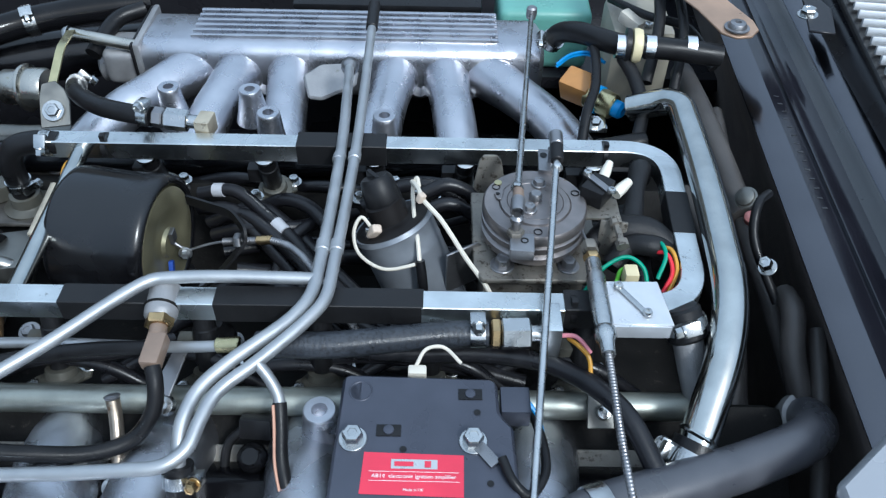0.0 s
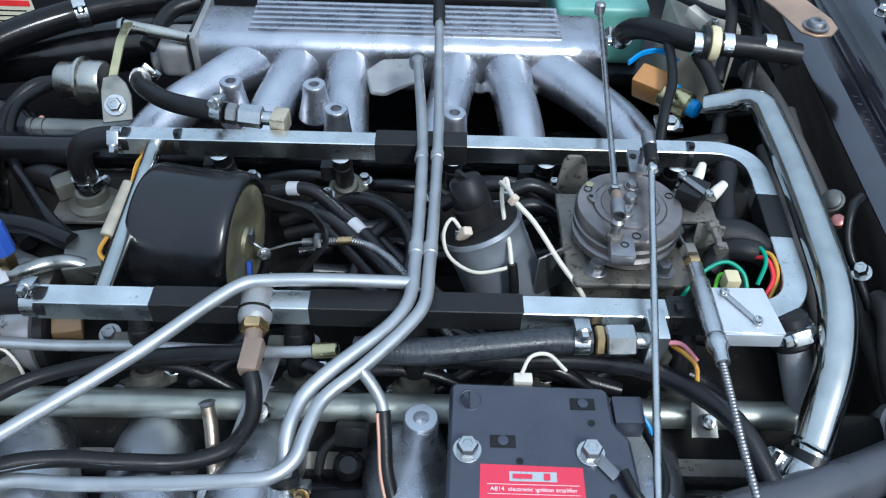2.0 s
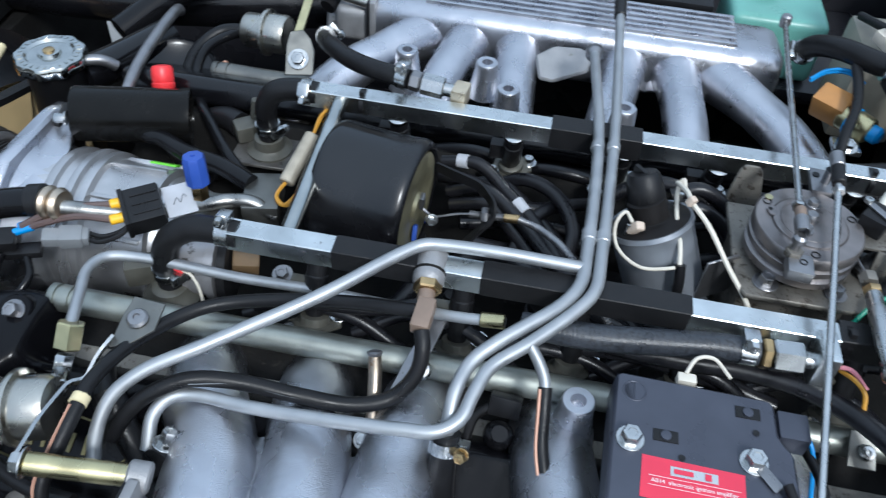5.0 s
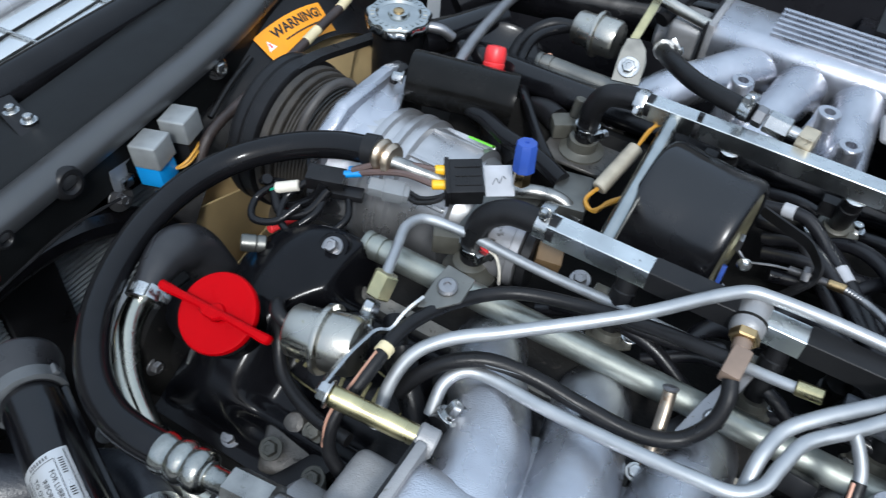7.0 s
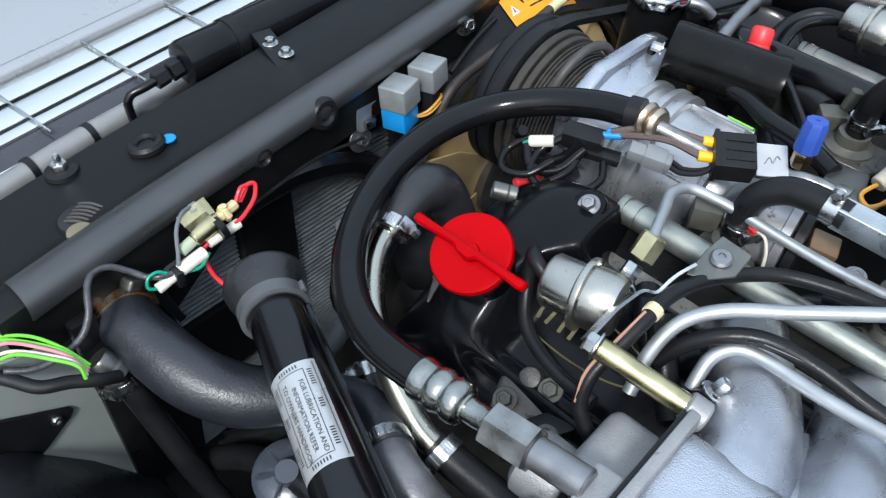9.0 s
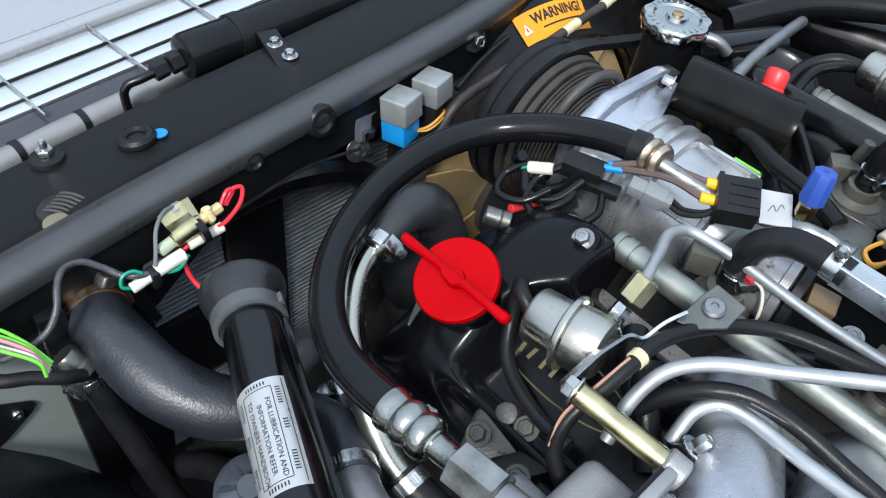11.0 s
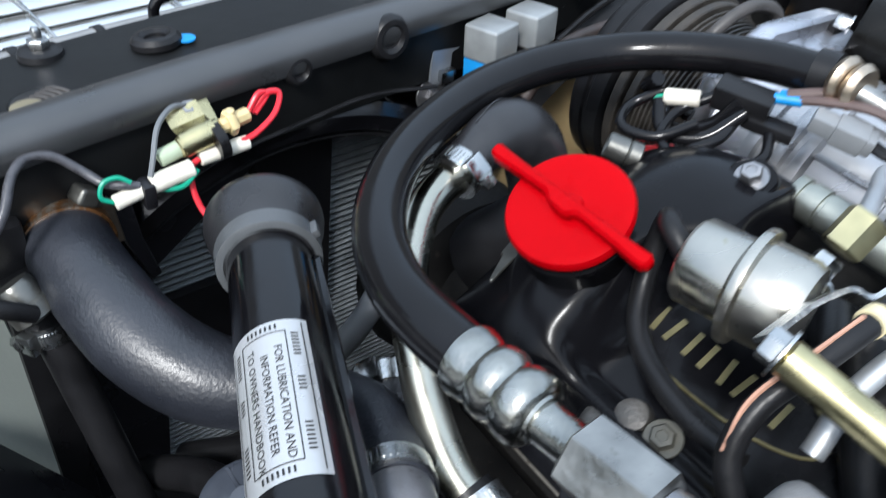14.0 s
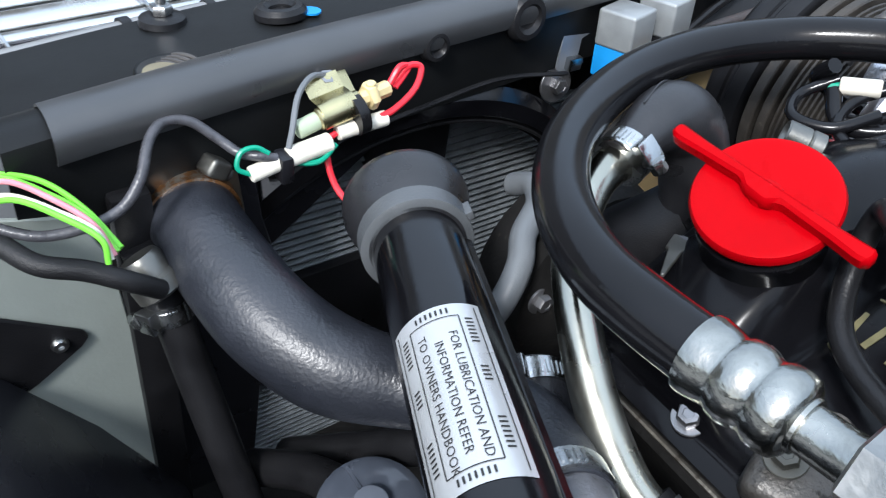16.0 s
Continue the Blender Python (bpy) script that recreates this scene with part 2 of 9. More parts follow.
STEEL = material("grey_steel", (0.27, 0.27, 0.28), 0.38, 0.9, 0.15, 60, 0.1, 900, spot=(0.13, 0.11, 0.09), spots=0.1, spot_scale=150)
RUSTY = material("rust_specked_steel", (0.185, 0.172, 0.150), 0.48, 0.6, 0.3, 40, 0.3, 700, spot=(0.055, 0.045, 0.035), spots=0.17, spot_scale=150)
RUBBER = material("black_rubber", (0.009, 0.009, 0.010), 0.37, 0.0, 0.25, 40, 0.2, 700, spec=0.26)
HOSE = material("ribbed_black_rubber", (0.013, 0.014, 0.017), 0.30, 0.0, 0.25, 40, 0.35, 420)
DUSTHOSE = material("dusty_blue_black_rubber", (0.018, 0.020, 0.026), 0.37, 0.0, 0.25, 30, 0.35, 420, spec=0.55)
BRAID = material("woven_grey_black_hose", (0.030, 0.034, 0.042), 0.36, 0.0, 0.3, 60, 0.3, 1100, spot=(0.012, 0.013, 0.015), spots=0.22, spot_scale=420)
SMOOTH = material("smooth_black_rubber", (0.006, 0.006, 0.007), 0.15, 0.0, 0.2, 30, 0.06, 500, spec=0.25, rvar=0.06)
GLOSS = material("gloss_black_paint", (0.004, 0.004, 0.005), 0.19, 0.0, 0.2, 30, 0.05, 300, coat=0.0, spot=(0.05, 0.05, 0.05), spots=0.015, spot_scale=320, spec=0.42)
CRINKLE = material("satin_black_paint", (0.008, 0.008, 0.009), 0.38, 0.0, 0.2, 40, 0.2, 900, spot=(0.03, 0.029, 0.027), spots=0.05, spot_scale=120, spec=0.25)
PANEL = material("satin_black_body_paint", (0.015, 0.015, 0.018), 0.30, 0.0, 0.15, 14, 0.08, 900, coat=0.0, spot=(0.05, 0.05, 0.05), spots=0.0, spot_scale=300, spec=0.32)
BLACKP = material("black_plastic", (0.009, 0.009, 0.010), 0.38, 0.0, 0.2, 50, 0.15, 1200, spec=0.28)
DARK = material("grimy_dark_metal", (0.010, 0.0097, 0.0095), 0.65, 0.1, 0.35, 30, 0.5, 300, spot=(0.04, 0.035, 0.03), spots=0.1, spot_scale=90, spec=0.12)
TAPE = material("black_cloth_tape", (0.011, 0.011, 0.012), 0.40, 0.0, 0.2, 60, 0.4, 1600, spec=0.3)
GREYP = material("grey_plastic", (0.13, 0.14, 0.15), 0.45, 0.0, 0.1, 40, 0.15, 900)
RELAY = material("grey_relay_case", (0.27, 0.285, 0.29), 0.42, 0.35, 0.15, 60, 0.2, 700, spot=(0.4, 0.37, 0.2), spots=0.06, spot_scale=90)
AMPB = material("blue_black_anodised_case", (0.055, 0.060, 0.080), 0.36, 0.35, 0.12, 40, 0.1, 1200, spot=(0.10, 0.10, 0.11), spots=0.02, spot_scale=300)
BAKE = material("brown_black_moulding", (0.012, 0.011, 0.011), 0.42, 0.0, 0.2, 40, 0.1, 700, spec=0.12)
WHITE = material("white_plastic", (0.58, 0.54, 0.46), 0.45, 0.0, 0.08, 60)
CREAM = material("cream_plastic", (0.60, 0.52, 0.32), 0.42, 0.0, 0.1, 60)
BULLET = material("off_white_sleeve", (0.66, 0.63, 0.54), 0.5, 0.0, 0.15, 60, 0.2, 400)
FLESH = material("aged_pink_cream_plastic", (0.56, 0.46, 0.37), 0.5, 0.0, 0.12, 60, 0.1, 400)
PAPER = material("white_paper_tag", (0.40, 0.41, 0.44), 0.55, 0.0, 0.08, 60)
RED = material("red_enamel", (0.34, 0.0, 0.0025), 0.30, 0.0, 0.06, 30, 0.04, 300, spec=0.06)
REDP = material("red_plastic", (0.70, 0.035, 0.04), 0.4, 0.0, 0.1, 50)
REDW = material("red_wire", (0.62, 0.02, 0.035), 0.42, 0.0, 0.1, 60)
LABEL = material("red_label", (0.58, 0.030, 0.065), 0.42, 0.0, 0.08, 40)
BLUE = material("blue_plastic", (0.030, 0.075, 0.34), 0.4, 0.0, 0.1, 50)
CYAN = material("bright_blue_plastic", (0.012, 0.22, 0.55), 0.42, 0.0, 0.1, 50)
GREENW = material("green_wire", (0.005, 0.26, 0.16), 0.42, 0.0, 0.1, 60)
LIME = material("lime_wire", (0.16, 0.55, 0.04), 0.42, 0.0, 0.1, 60)
ORANGEW = material("orange_wire", (0.50, 0.25, 0.03), 0.42, 0.0, 0.1, 60)
PINKW = material("pink_wire", (0.60, 0.22, 0.26), 0.45, 0.0, 0.1, 60)
BROWNW = material("brown_wire", (0.09, 0.06, 0.055), 0.42, 0.0, 0.15, 60)
WARN = material("orange_warning_sticker", (0.85, 0.32, 0.005), 0.4, 0.0, 0.05, 30)
INK = material("black_ink", (0.012, 0.012, 0.012), 0.5, 0.0, 0.0, 30)
WHITEINK = material("white_ink", (0.75, 0.75, 0.75), 0.5, 0.0, 0.0, 30)
GOLDINK = material("gilt_lettering", (0.17, 0.15, 0.075), 0.4, 0.6, 0.1, 60)
SILVERLAB = material("silver_foil_label", (0.50, 0.51, 0.52), 0.34, 0.5, 0.05, 20, 0.03, 300)
TAN = material("tan_fan_plastic", (0.50, 0.37, 0.19), 0.45, 0.0, 0.12, 20, 0.1, 500)
OLIVE = material("plated_injector_seat", (0.085, 0.083, 0.07), 0.42, 0.3, 0.2, 60, 0.1, 500)
BROWNP = material("ochre_plastic", (0.42, 0.20, 0.06), 0.45, 0.0, 0.12, 50, 0.1, 700)
UMBER = material("brown_plastic_connector", (0.20, 0.145, 0.11), 0.45, 0.0, 0.15, 60, 0.1, 700)
COPPER = material("copper_stripe", (0.42, 0.23, 0.16), 0.45, 0.2, 0.1, 60)
BRONZE = material("bronze_hinge_arm", (0.40, 0.27, 0.19), 0.36, 0.6, 0.15, 30, 0.1, 500)
WING = material("pale_green_grey_paint", (0.24, 0.265, 0.245), 0.4, 0.0, 0.12, 10, 0.15, 400, spot=(0.2, 0.19, 0.16), spots=0.03, spot_scale=60)
BOTTLE = material("green_coolant_bottle", (0.14, 0.34, 0.29), 0.38, 0.0, 0.12, 14, 0.1, 200)
FIN = material("radiator_fin", (0.15, 0.165, 0.175), 0.4, 0.4, 0.25, 60, 0.6, 500)
CONCRETE = material("grey_concrete", (0.24, 0.235, 0.225), 0.85, 0.0, 0.12, 1.2, 0.3, 60)
BODYG = material("silver_grey_body_paint", (0.33, 0.34, 0.36), 0.3, 0.3, 0.05, 8, 0.0, 300, coat=0.4)
BELT = material("worn_belt_rubber", (0.028, 0.024, 0.020), 0.6, 0.0, 0.4, 60, 0.5, 600, spot=(0.08, 0.07, 0.055), spots=0.08, spot_scale=200)
DULL = material("dull_plated_steel", (0.17, 0.17, 0.158), 0.42, 0.9, 0.2, 50, 0.1, 700, spot=(0.12, 0.11, 0.08), spots=0.08, spot_scale=150)
SATIN = material("satin_plated_pipe", (0.48, 0.465, 0.42), 0.31, 1.0, 0.15, 30, 0.05, 400, spot=(0.40, 0.37, 0.25), spots=0.1, spot_scale=60)
# grey metallic that paints reflected sky on the gloss black bulkhead
BULKP = material("black_paint_sky_reflection", (0.098, 0.098, 0.110), 0.19, 1.0, 0.10, 14, 0.0, 900, coat=0.5, rvar=0.04, spec=0.7)
RAILP = material("gloss_black_body_paint", (0.010, 0.010, 0.014), 0.16, 0.0, 0.15, 14, 0.0, 900, coat=0.0, rvar=0.04, spec=0.5)
PADM = material("dusty_brown_insulation", (0.115, 0.098, 0.090), 0.85, 0.0, 0.3, 25, 0.6, 250)
OLDRUB = material("dusty_old_rubber", (0.050, 0.046, 0.044), 0.55, 0.0, 0.25, 40, 0.2, 700)
BRIGHT = material("bright_grille_chrome", (0.86, 0.85, 0.82), 0.16, 1.0, 0.04, 20)
CANZ = material("grey_coated_can", (0.25, 0.27, 0.30), 0.36, 0.55, 0.12, 40, 0.1, 700)
MURKY = material("murky_translucent_plastic", (0.05, 0.058, 0.075), 0.22, 0.0, 0.15, 40, 0.0, 400)
GREYPIPE = material("satin_grey_pipe", (0.24, 0.24, 0.24), 0.4, 0.3, 0.08, 30, 0.1, 900)
WORN = material("worn_plated_neck", (0.50, 0.42, 0.33), 0.38, 1.0, 0.25, 40, 0.1, 500, spot=(0.30, 0.16, 0.08), spots=0.12, spot_scale=50)
LEADM = material("grey_black_lead_rubber", (0.009, 0.009, 0.011), 0.34, 0.0, 0.25, 50, 0.15, 700, spec=0.38)
COVERP = material("black_cover_enamel", (0.004, 0.004, 0.005), 0.20, 0.0, 0.2, 30, 0.18, 60, spot=(0.06, 0.055, 0.05), spots=0.012, spot_scale=500, spec=0.17)
DRUMR = material("black_drum_rubber", (0.005, 0.005, 0.006), 0.22, 0.0, 0.25, 22, 0.7, 24, spot=(0.035, 0.035, 0.037), spots=0.02, spot_scale=200, spec=0.55)
HEATER = material("satin_hose_rubber", (0.058, 0.060, 0.070), 0.34, 0.0, 0.15, 30, 0.08, 700, spec=0.7)
GALV = material("bright_galvanised_sheet", (0.58, 0.60, 0.63), 0.35, 0.5, 0.08, 40, 0.05, 500)
CAPST = material("capstan_steel", (0.245, 0.225, 0.220), 0.38, 0.85, 0.2, 60, 0.1, 900, spot=(0.20, 0.12, 0.07), spots=0.06, spot_scale=60)
FRONTP = material("matt_black_body_paint", (0.007, 0.0075, 0.008), 0.46, 0.0, 0.2, 14, 0.10, 900, spot=(0.10, 0.10, 0.10), spots=-0.02, spot_scale=260, spec=0.22)
CAST_DIRTY = material("grimy_cast_aluminium", (0.31, 0.31, 0.325), 0.42, 0.6, 0.22, 30, 0.18, 900, spot=(0.06, 0.055, 0.05), spots=0.12, spot_scale=60)
WORNZ = material("worn_zinc_ferrule", (0.29, 0.29, 0.28), 0.35, 0.95, 0.25, 70, 0.25, 260, spot=(0.16, 0.155, 0.14), spots=0.10, spot_scale=140)
VALANCE = material("dark_plum_valance_paint", (0.035, 0.034, 0.042), 0.22, 0.0, 0.1, 14, 0.05, 600)
FERRM = material("scuffed_bright_zinc", (0.32, 0.322, 0.30), 0.20, 1.0, 0.35, 45, 0.45, 190, spot=(0.30, 0.29, 0.26), spots=0.12, spot_scale=110)
UPIPE = material("satin_cream_plated_pipe", (0.40, 0.395, 0.34), 0.25, 1.0, 0.12, 30, 0.05, 500, spot=(0.3, 0.25, 0.16), spots=0.06, spot_scale=80)
# lighter copy of the black paint; its tone stands in for edge highlights
LIPM = material("black_paint_lighter_sheen", (0.030, 0.031, 0.033), 0.34, 0.0, 0.15, 20, 0.06, 900, spec=0.8)
CYLM = material("scuffed_black_enamel", (0.006, 0.0058, 0.0055), 0.22, 0.0, 0.3, 30, 0.12, 300, spot=(0.05, 0.042, 0.035), spots=0.02, spot_scale=140, spec=0.17)
LOOMB = material("worn_brown_black_tape", (0.030, 0.022, 0.020), 0.5, 0.0, 0.35, 60, 0.4, 900, spot=(0.12, 0.10, 0.09), spots=0.05, spot_scale=150)
GRIMYC = material("oily_grey_casting", (0.085, 0.080, 0.074), 0.42, 0.4, 0.4, 60, 0.5, 500, spot=(0.02, 0.018, 0.015), spots=0.16, spot_scale=110)
BOOTM = material("dusty_black_moulded_rubber", (0.018, 0.018, 0.020), 0.33, 0.0, 0.25, 35, 0.12, 600, spot=(0.05, 0.048, 0.045), spots=0.0, spot_scale=420, spec=0.48)
CLAMPW = material("bright_band", (0.75, 0.76, 0.78), 0.2, 1.0, 0.05, 60)

# ---- structure: ground, body shell ----
MID = 0.089          # the engine's middle line, y
bm = G()
bmesh.ops.create_grid(bm, x_segments=8, y_segments=8, size=300)
solo("ground", bm, CONCRETE, "pale concrete ground under the car", "ground", kind="structure")

# unseen plain walls added round the car, to darken low reflections
WALLM = material("unseen_horizon_wall", (0.10, 0.098, 0.09), 0.9, 0.0, 0.2, 0.8, 0.4, 40)
for side, at, size in (("north", (-0.2, 7.6, 1.6), (14.0, 0.25, 3.2)), ("south", (-0.2, -7.6, 0.6), (14.0, 0.25, 1.2)), ("west", (-7.4, 0.0, 1.6), (0.25, 14.9, 3.2)), ("east", (7.0, 0.0, 1.6), (0.25, 14.9, 3.2))):
    solo("horizon_wall_" + side, box(at, size, 0.01), WALLM, "unseen added wall that darkens the horizon", "wall", kind="structure")


def shell(name, bm, mat, label):
    return solo(name, bm, mat, label, "car body", kind="structure")


# headlamp panel, upright across the near front corner, and the black near wing
bm = G()
out = [(-0.66, 0.36), (-0.395, 0.36), (-0.400, 0.50), (-0.412, 0.68), (-0.425, 0.712), (-0.46, 0.722), (-0.66, 0.726)]
merge(bm, plate(out, 0.003, axes((0, 1, 0), (0, 0, 1), (-0.748, 0, 0)), 0.0008))
shell("headlamp_panel", bm, WING, "pale grey-green painted headlamp panel")
bm = box((-0.745, -0.398, 0.54), (0.012, 0.022, 0.36), 0.004)
shell("panel_flange", bm, CRINKLE, "black folded flange beside the radiator")
bm = G()
prof = [(-0.64, 0.668), (-0.52, 0.658), (-0.497, 0.645), (-0.478, 0.622), (-0.438, 0.555), (-0.392, 0.455), (-0.375, 0.36)]
rows = [[bm.verts.new((x, y, z)) for y, z in prof] for x in (-0.74, -0.6, -0.3, 0.0, 0.42)]
for a, b in zip(rows, rows[1:]):
    for k in range(len(prof) - 1):
        bm.faces.new((a[k], a[k + 1], b[k + 1], b[k]))
bmesh.ops.recalc_face_normals(bm, faces=bm.faces)
bmesh.ops.solidify(bm, geom=bm.faces[:], thickness=0.003)
shell("wing_near", bm, PANEL, "black painted near inner wing panel")
shell("wing_top_near", plate([(0.256, -0.158), (0.33, -0.097), (0.52, -0.097), (0.52, -0.62), (0.256, -0.62)], 0.012, axes((1, 0, 0), (0, 1, 0), (0, 0, 0.843)), 0.004), BODYG, "silver-grey painted wing top at the rear corner")
# far inner wing
bm = box((-0.2, 0.80, 0.56), (1.4, 0.02, 0.46), 0.004)
shell("wing_far", bm, PANEL, "black far inner wing panel")
shell("wing_shelf_far", box((0.125, 0.668, 0.690), (0.65, 0.24, 0.02), 0.004), PANEL, "black shelf along the far inner wing")
bm = box((-0.2, 0.86, 0.80), (1.5, 0.14, 0.02), 0.006)
shell("wing_top_far", bm, BODYG, "grey painted far wing top")
# bay floor, dark under the engine
bm = box((-0.25, 0.15, 0.34), (1.5, 1.34, 0.02), 0.0)
shell("bay_floor", bm, DARK, "grimy dark undertray of the engine bay")

# bulkhead: upright panel, lipped rail, sloping scuttle top
bm = G()
def across(name, prof, mat, label):
    """A profile (x, z) drawn across the rear of the bay."""
    bm = G()
    rows = [[bm.verts.new((x + 0.062 * (y - 0.05) * (1 if z > 0.7 else 0.5), y, z)) for x, z in prof] for y in (-0.62, -0.3, 0.0, 0.3, 0.6, 0.85)]
    for a, b in zip(rows, rows[1:]):
        for k in range(len(prof) - 1):
            bm.faces.new((a[k], b[k], b[k + 1], a[k + 1])).smooth = True
    bmesh.ops.recalc_face_normals(bm, faces=bm.faces)
    return shell(name, bm, mat, label)


across("bulkhead", [(0.44, 0.36), (0.40, 0.60), (0.352, 0.74), (0.328, 0.800), (0.318, 0.824), (0.3125, 0.8295)], PADM, "dusty brown-black insulated bulkhead across the rear of the bay")
# light band of mirrored sky, put into the flange colour
across("bulkhead_flange", [(0.3125, 0.8295), (0.3120, 0.8315), (0.3140, 0.8330), (0.320, 0.8357), (0.326, 0.8378), (0.331, 0.8390), (0.335, 0.8394)], BULKP, "gloss black bulkhead flange, sky reflection painted in grey")
across("bulkhead_rail", [(0.335, 0.8394), (0.3375, 0.8390), (0.345, 0.8378), (0.3525, 0.8365), (0.3530, 0.8385), (0.3538, 0.8395), (0.3552, 0.8395), (0.362, 0.8380), (0.369, 0.8370), (0.3735, 0.8378), (0.3765, 0.8395)], RAILP, "gloss black painted rail across the rear of the bay")
# the light edge of the black rail is painted in with a lighter black
across("bulkhead_rail_edge", [(0.3765, 0.8395), (0.381, 0.8430), (0.385, 0.8465), (0.388, 0.8500), (0.3895, 0.8507), (0.3900, 0.8502)], LIPM, "rolled black edge behind the rail, sheen painted in lighter")
# second band of mirrored sky, also painted in grey
across("scuttle_edge", [(0.3900, 0.8502), (0.391, 0.8515), (0.398, 0.8545), (0.405, 0.8567), (0.409, 0.8572)], BULKP, "gloss black scuttle edge, sky reflection painted in grey")
across("scuttle", [(0.409, 0.8572), (0.411, 0.8600), (0.414, 0.868), (0.418, 0.874), (0.424, 0.878), (0.52, 0.884), (0.60, 0.886), (0.606, 0.880), (0.606, 0.40)], PANEL, "satin black scuttle panel")
# front panel behind the radiator: crown, rolled edge and upright face
LIP = [(-0.748, -0.45, 0.762), (-0.755, -0.36, 0.768), (-0.761, -0.27, 0.773), (-0.768, -0.17, 0.776), (-0.775, -0.08, 0.778), (-0.784, 0.02, 0.780), (-0.797, 0.12, 0.781), (-0.835, 0.30, 0.78), (-0.86, 0.6, 0.77)]
bm = G()
lip = smooth_path(LIP, 4)
rings = []
for p in lip:
    sec = [(-0.146, -0.075), (-0.147, -0.040), (-0.144, -0.0355), (-0.12, -0.0325), (-0.06, -0.0275), (-0.046, -0.0225), (-0.036, -0.0135), (-0.028, -0.0055), (-0.018, -0.001), (-0.004, 0.000), (0.004, -0.004), (0.006, -0.012), (0.004, -0.030), (0.000, -0.066), (-0.010, -0.073), (-0.024, -0.076)]
    rings.append([bm.verts.new(p + V((x, 0, z))) for x, z in sec])
for a, b in zip(rings, rings[1:]):
    for k in range(len(sec) - 1):
        bm.faces.new((a[k], b[k], b[k + 1], a[k + 1]))
bmesh.ops.recalc_face_normals(bm, faces=bm.faces)
bmesh.ops.solidify(bm, geom=bm.faces[:], thickness=0.002)
shell("front_panel", bm, FRONTP, "satin black front panel before the radiator")
# same paint as the panel; the edge highlight is put into a lighter colour
bm = G()
sec = [(-0.0330, -0.0095), (-0.0310, -0.0070), (-0.0270, -0.0030), (-0.0180, 0.0022), (-0.0080, 0.0044), (0.0000, 0.0040), (0.0060, 0.0010), (0.0095, -0.0045), (0.0100, -0.0110), (0.0085, -0.0170), (0.0055, -0.0190)]
rings = [[bm.verts.new(p + V((x, 0, z))) for x, z in sec] for p in lip if p.y > -0.446]
for a, b in zip(rings, rings[1:]):
    for k in range(len(sec) - 1):
        bm.faces.new((a[k], b[k], b[k + 1], a[k + 1]))
bmesh.ops.recalc_face_normals(bm, faces=bm.faces)
bmesh.ops.solidify(bm, geom=bm.faces[:], thickness=0.0015)
shell("panel_edge_sheen", bm, LIPM, "rolled edge of the black front panel, sheen painted in lighter")

# ---- engine ----
NV = V((0, -0.5, 0.866))     # out of the near cam cover
VV = V((0, 0.866, 0.5))      # up its slope


def slope(u, v, n):
    """A place on the near cylinder bank: u along the engine, v up the slope, n out of the cover."""
    return V((u, 0, 0)) + VV * v + NV * (0.71 + n)


def mirrored(p):
    return V((p.x, 2 * MID - p.y, p.z))


block = thing("engine", (-0.15, MID, 0.36), "large V-engine with cast heads and black cam covers", "engine")
for side in (0, 1):
    bm = box((0, 0, 0), (0.84, 0.215, 0.26), 0.012)
    m = axes((1, 0, 0), VV, slope(-0.135, 0.243, -0.149))
    bmesh.ops.transform(bm, matrix=m, verts=bm.verts)
    if side:
        for v in bm.verts:
            v.co = mirrored(v.co)
        bmesh.ops.reverse_faces(bm, faces=bm.faces)
    part("cylinder_head", bm, DARK, block)
part("valley", box((-0.14, MID, 0.60), (0.80, 0.26, 0.18), 0.01), DARK, block, "grimy valley between the heads")
# near cam cover: a front dome with the oil filler, then a lower lettered panel between two rolled rails
COVER_BOLTS = ((-0.5022, 0.3266, 0.0220), (-0.505, 0.157, 0.003), (-0.548, 0.165, 0.003))


def ease(t):
    t = min(1.0, max(0.0, t))
    return t * t * (3 - 2 * t)


def cover_top(u):
    """The upper edge of the cover, its front corner rounded off."""
    return 0.268 + 0.077 * math.sqrt(max(0.0, 1 - (max(0.0, -0.502 - u) / 0.080) ** 2))


def cover_height(u, v):
    w = abs(v - 0.242) / (0.088 if v < 0.242 else cover_top(u) - 0.238)
    dome = 0.038 * max(0.0, 1 - w ** (3 if v < 0.242 else 2.5)) ** (0.7 if v < 0.242 else 0.85)
    low = 0.010 * (1 - min(1, w) ** 10)
    for c, h in ((0.186, 0.009), (0.300, 0.008)):
        low += h * ease(1 - abs(v - c) / 0.013)
    s = ease((u + 0.516 - 0.034 * ease((v - 0.250) / 0.075)) / (0.034 + 0.016 * ease((v - 0.250) / 0.075)))
    n = (dome * (1 - s) + low * s) * ease((u + 0.579) / 0.052) ** 0.5
    n -= 0.055 * ease((v - 0.286) / 0.026) * ease((u + 0.487) / 0.016)
    return n + 0.002


bm = G()
us = [-0.579 + 0.002 * k for k in range(88)] + [-0.403 + 0.045 * k for k in range(15)]
rows = []
for u in us:
    vs_ = [0.143 + (cover_top(u) - 0.143) * k / 100 for k in range(101)]
    rows.append([bm.verts.new(slope(u, 0.143, -0.014))] + [bm.verts.new(slope(u, v, cover_height(u, v))) for v in vs_] + [bm.verts.new(slope(u, cover_top(u) + 0.001, -0.060))])
for a, b in zip(rows, rows[1:]):
    for k in range(len(a) - 1):
        bm.faces.new((a[k], b[k], b[k + 1], a[k + 1]))
bm.faces.new(rows[0])
bm.faces.new(rows[-1][::-1])
bmesh.ops.recalc_face_normals(bm, faces=bm.faces)
cover = part("cam_cover", bm, COVERP, block, "black enamelled cam cover", 55)
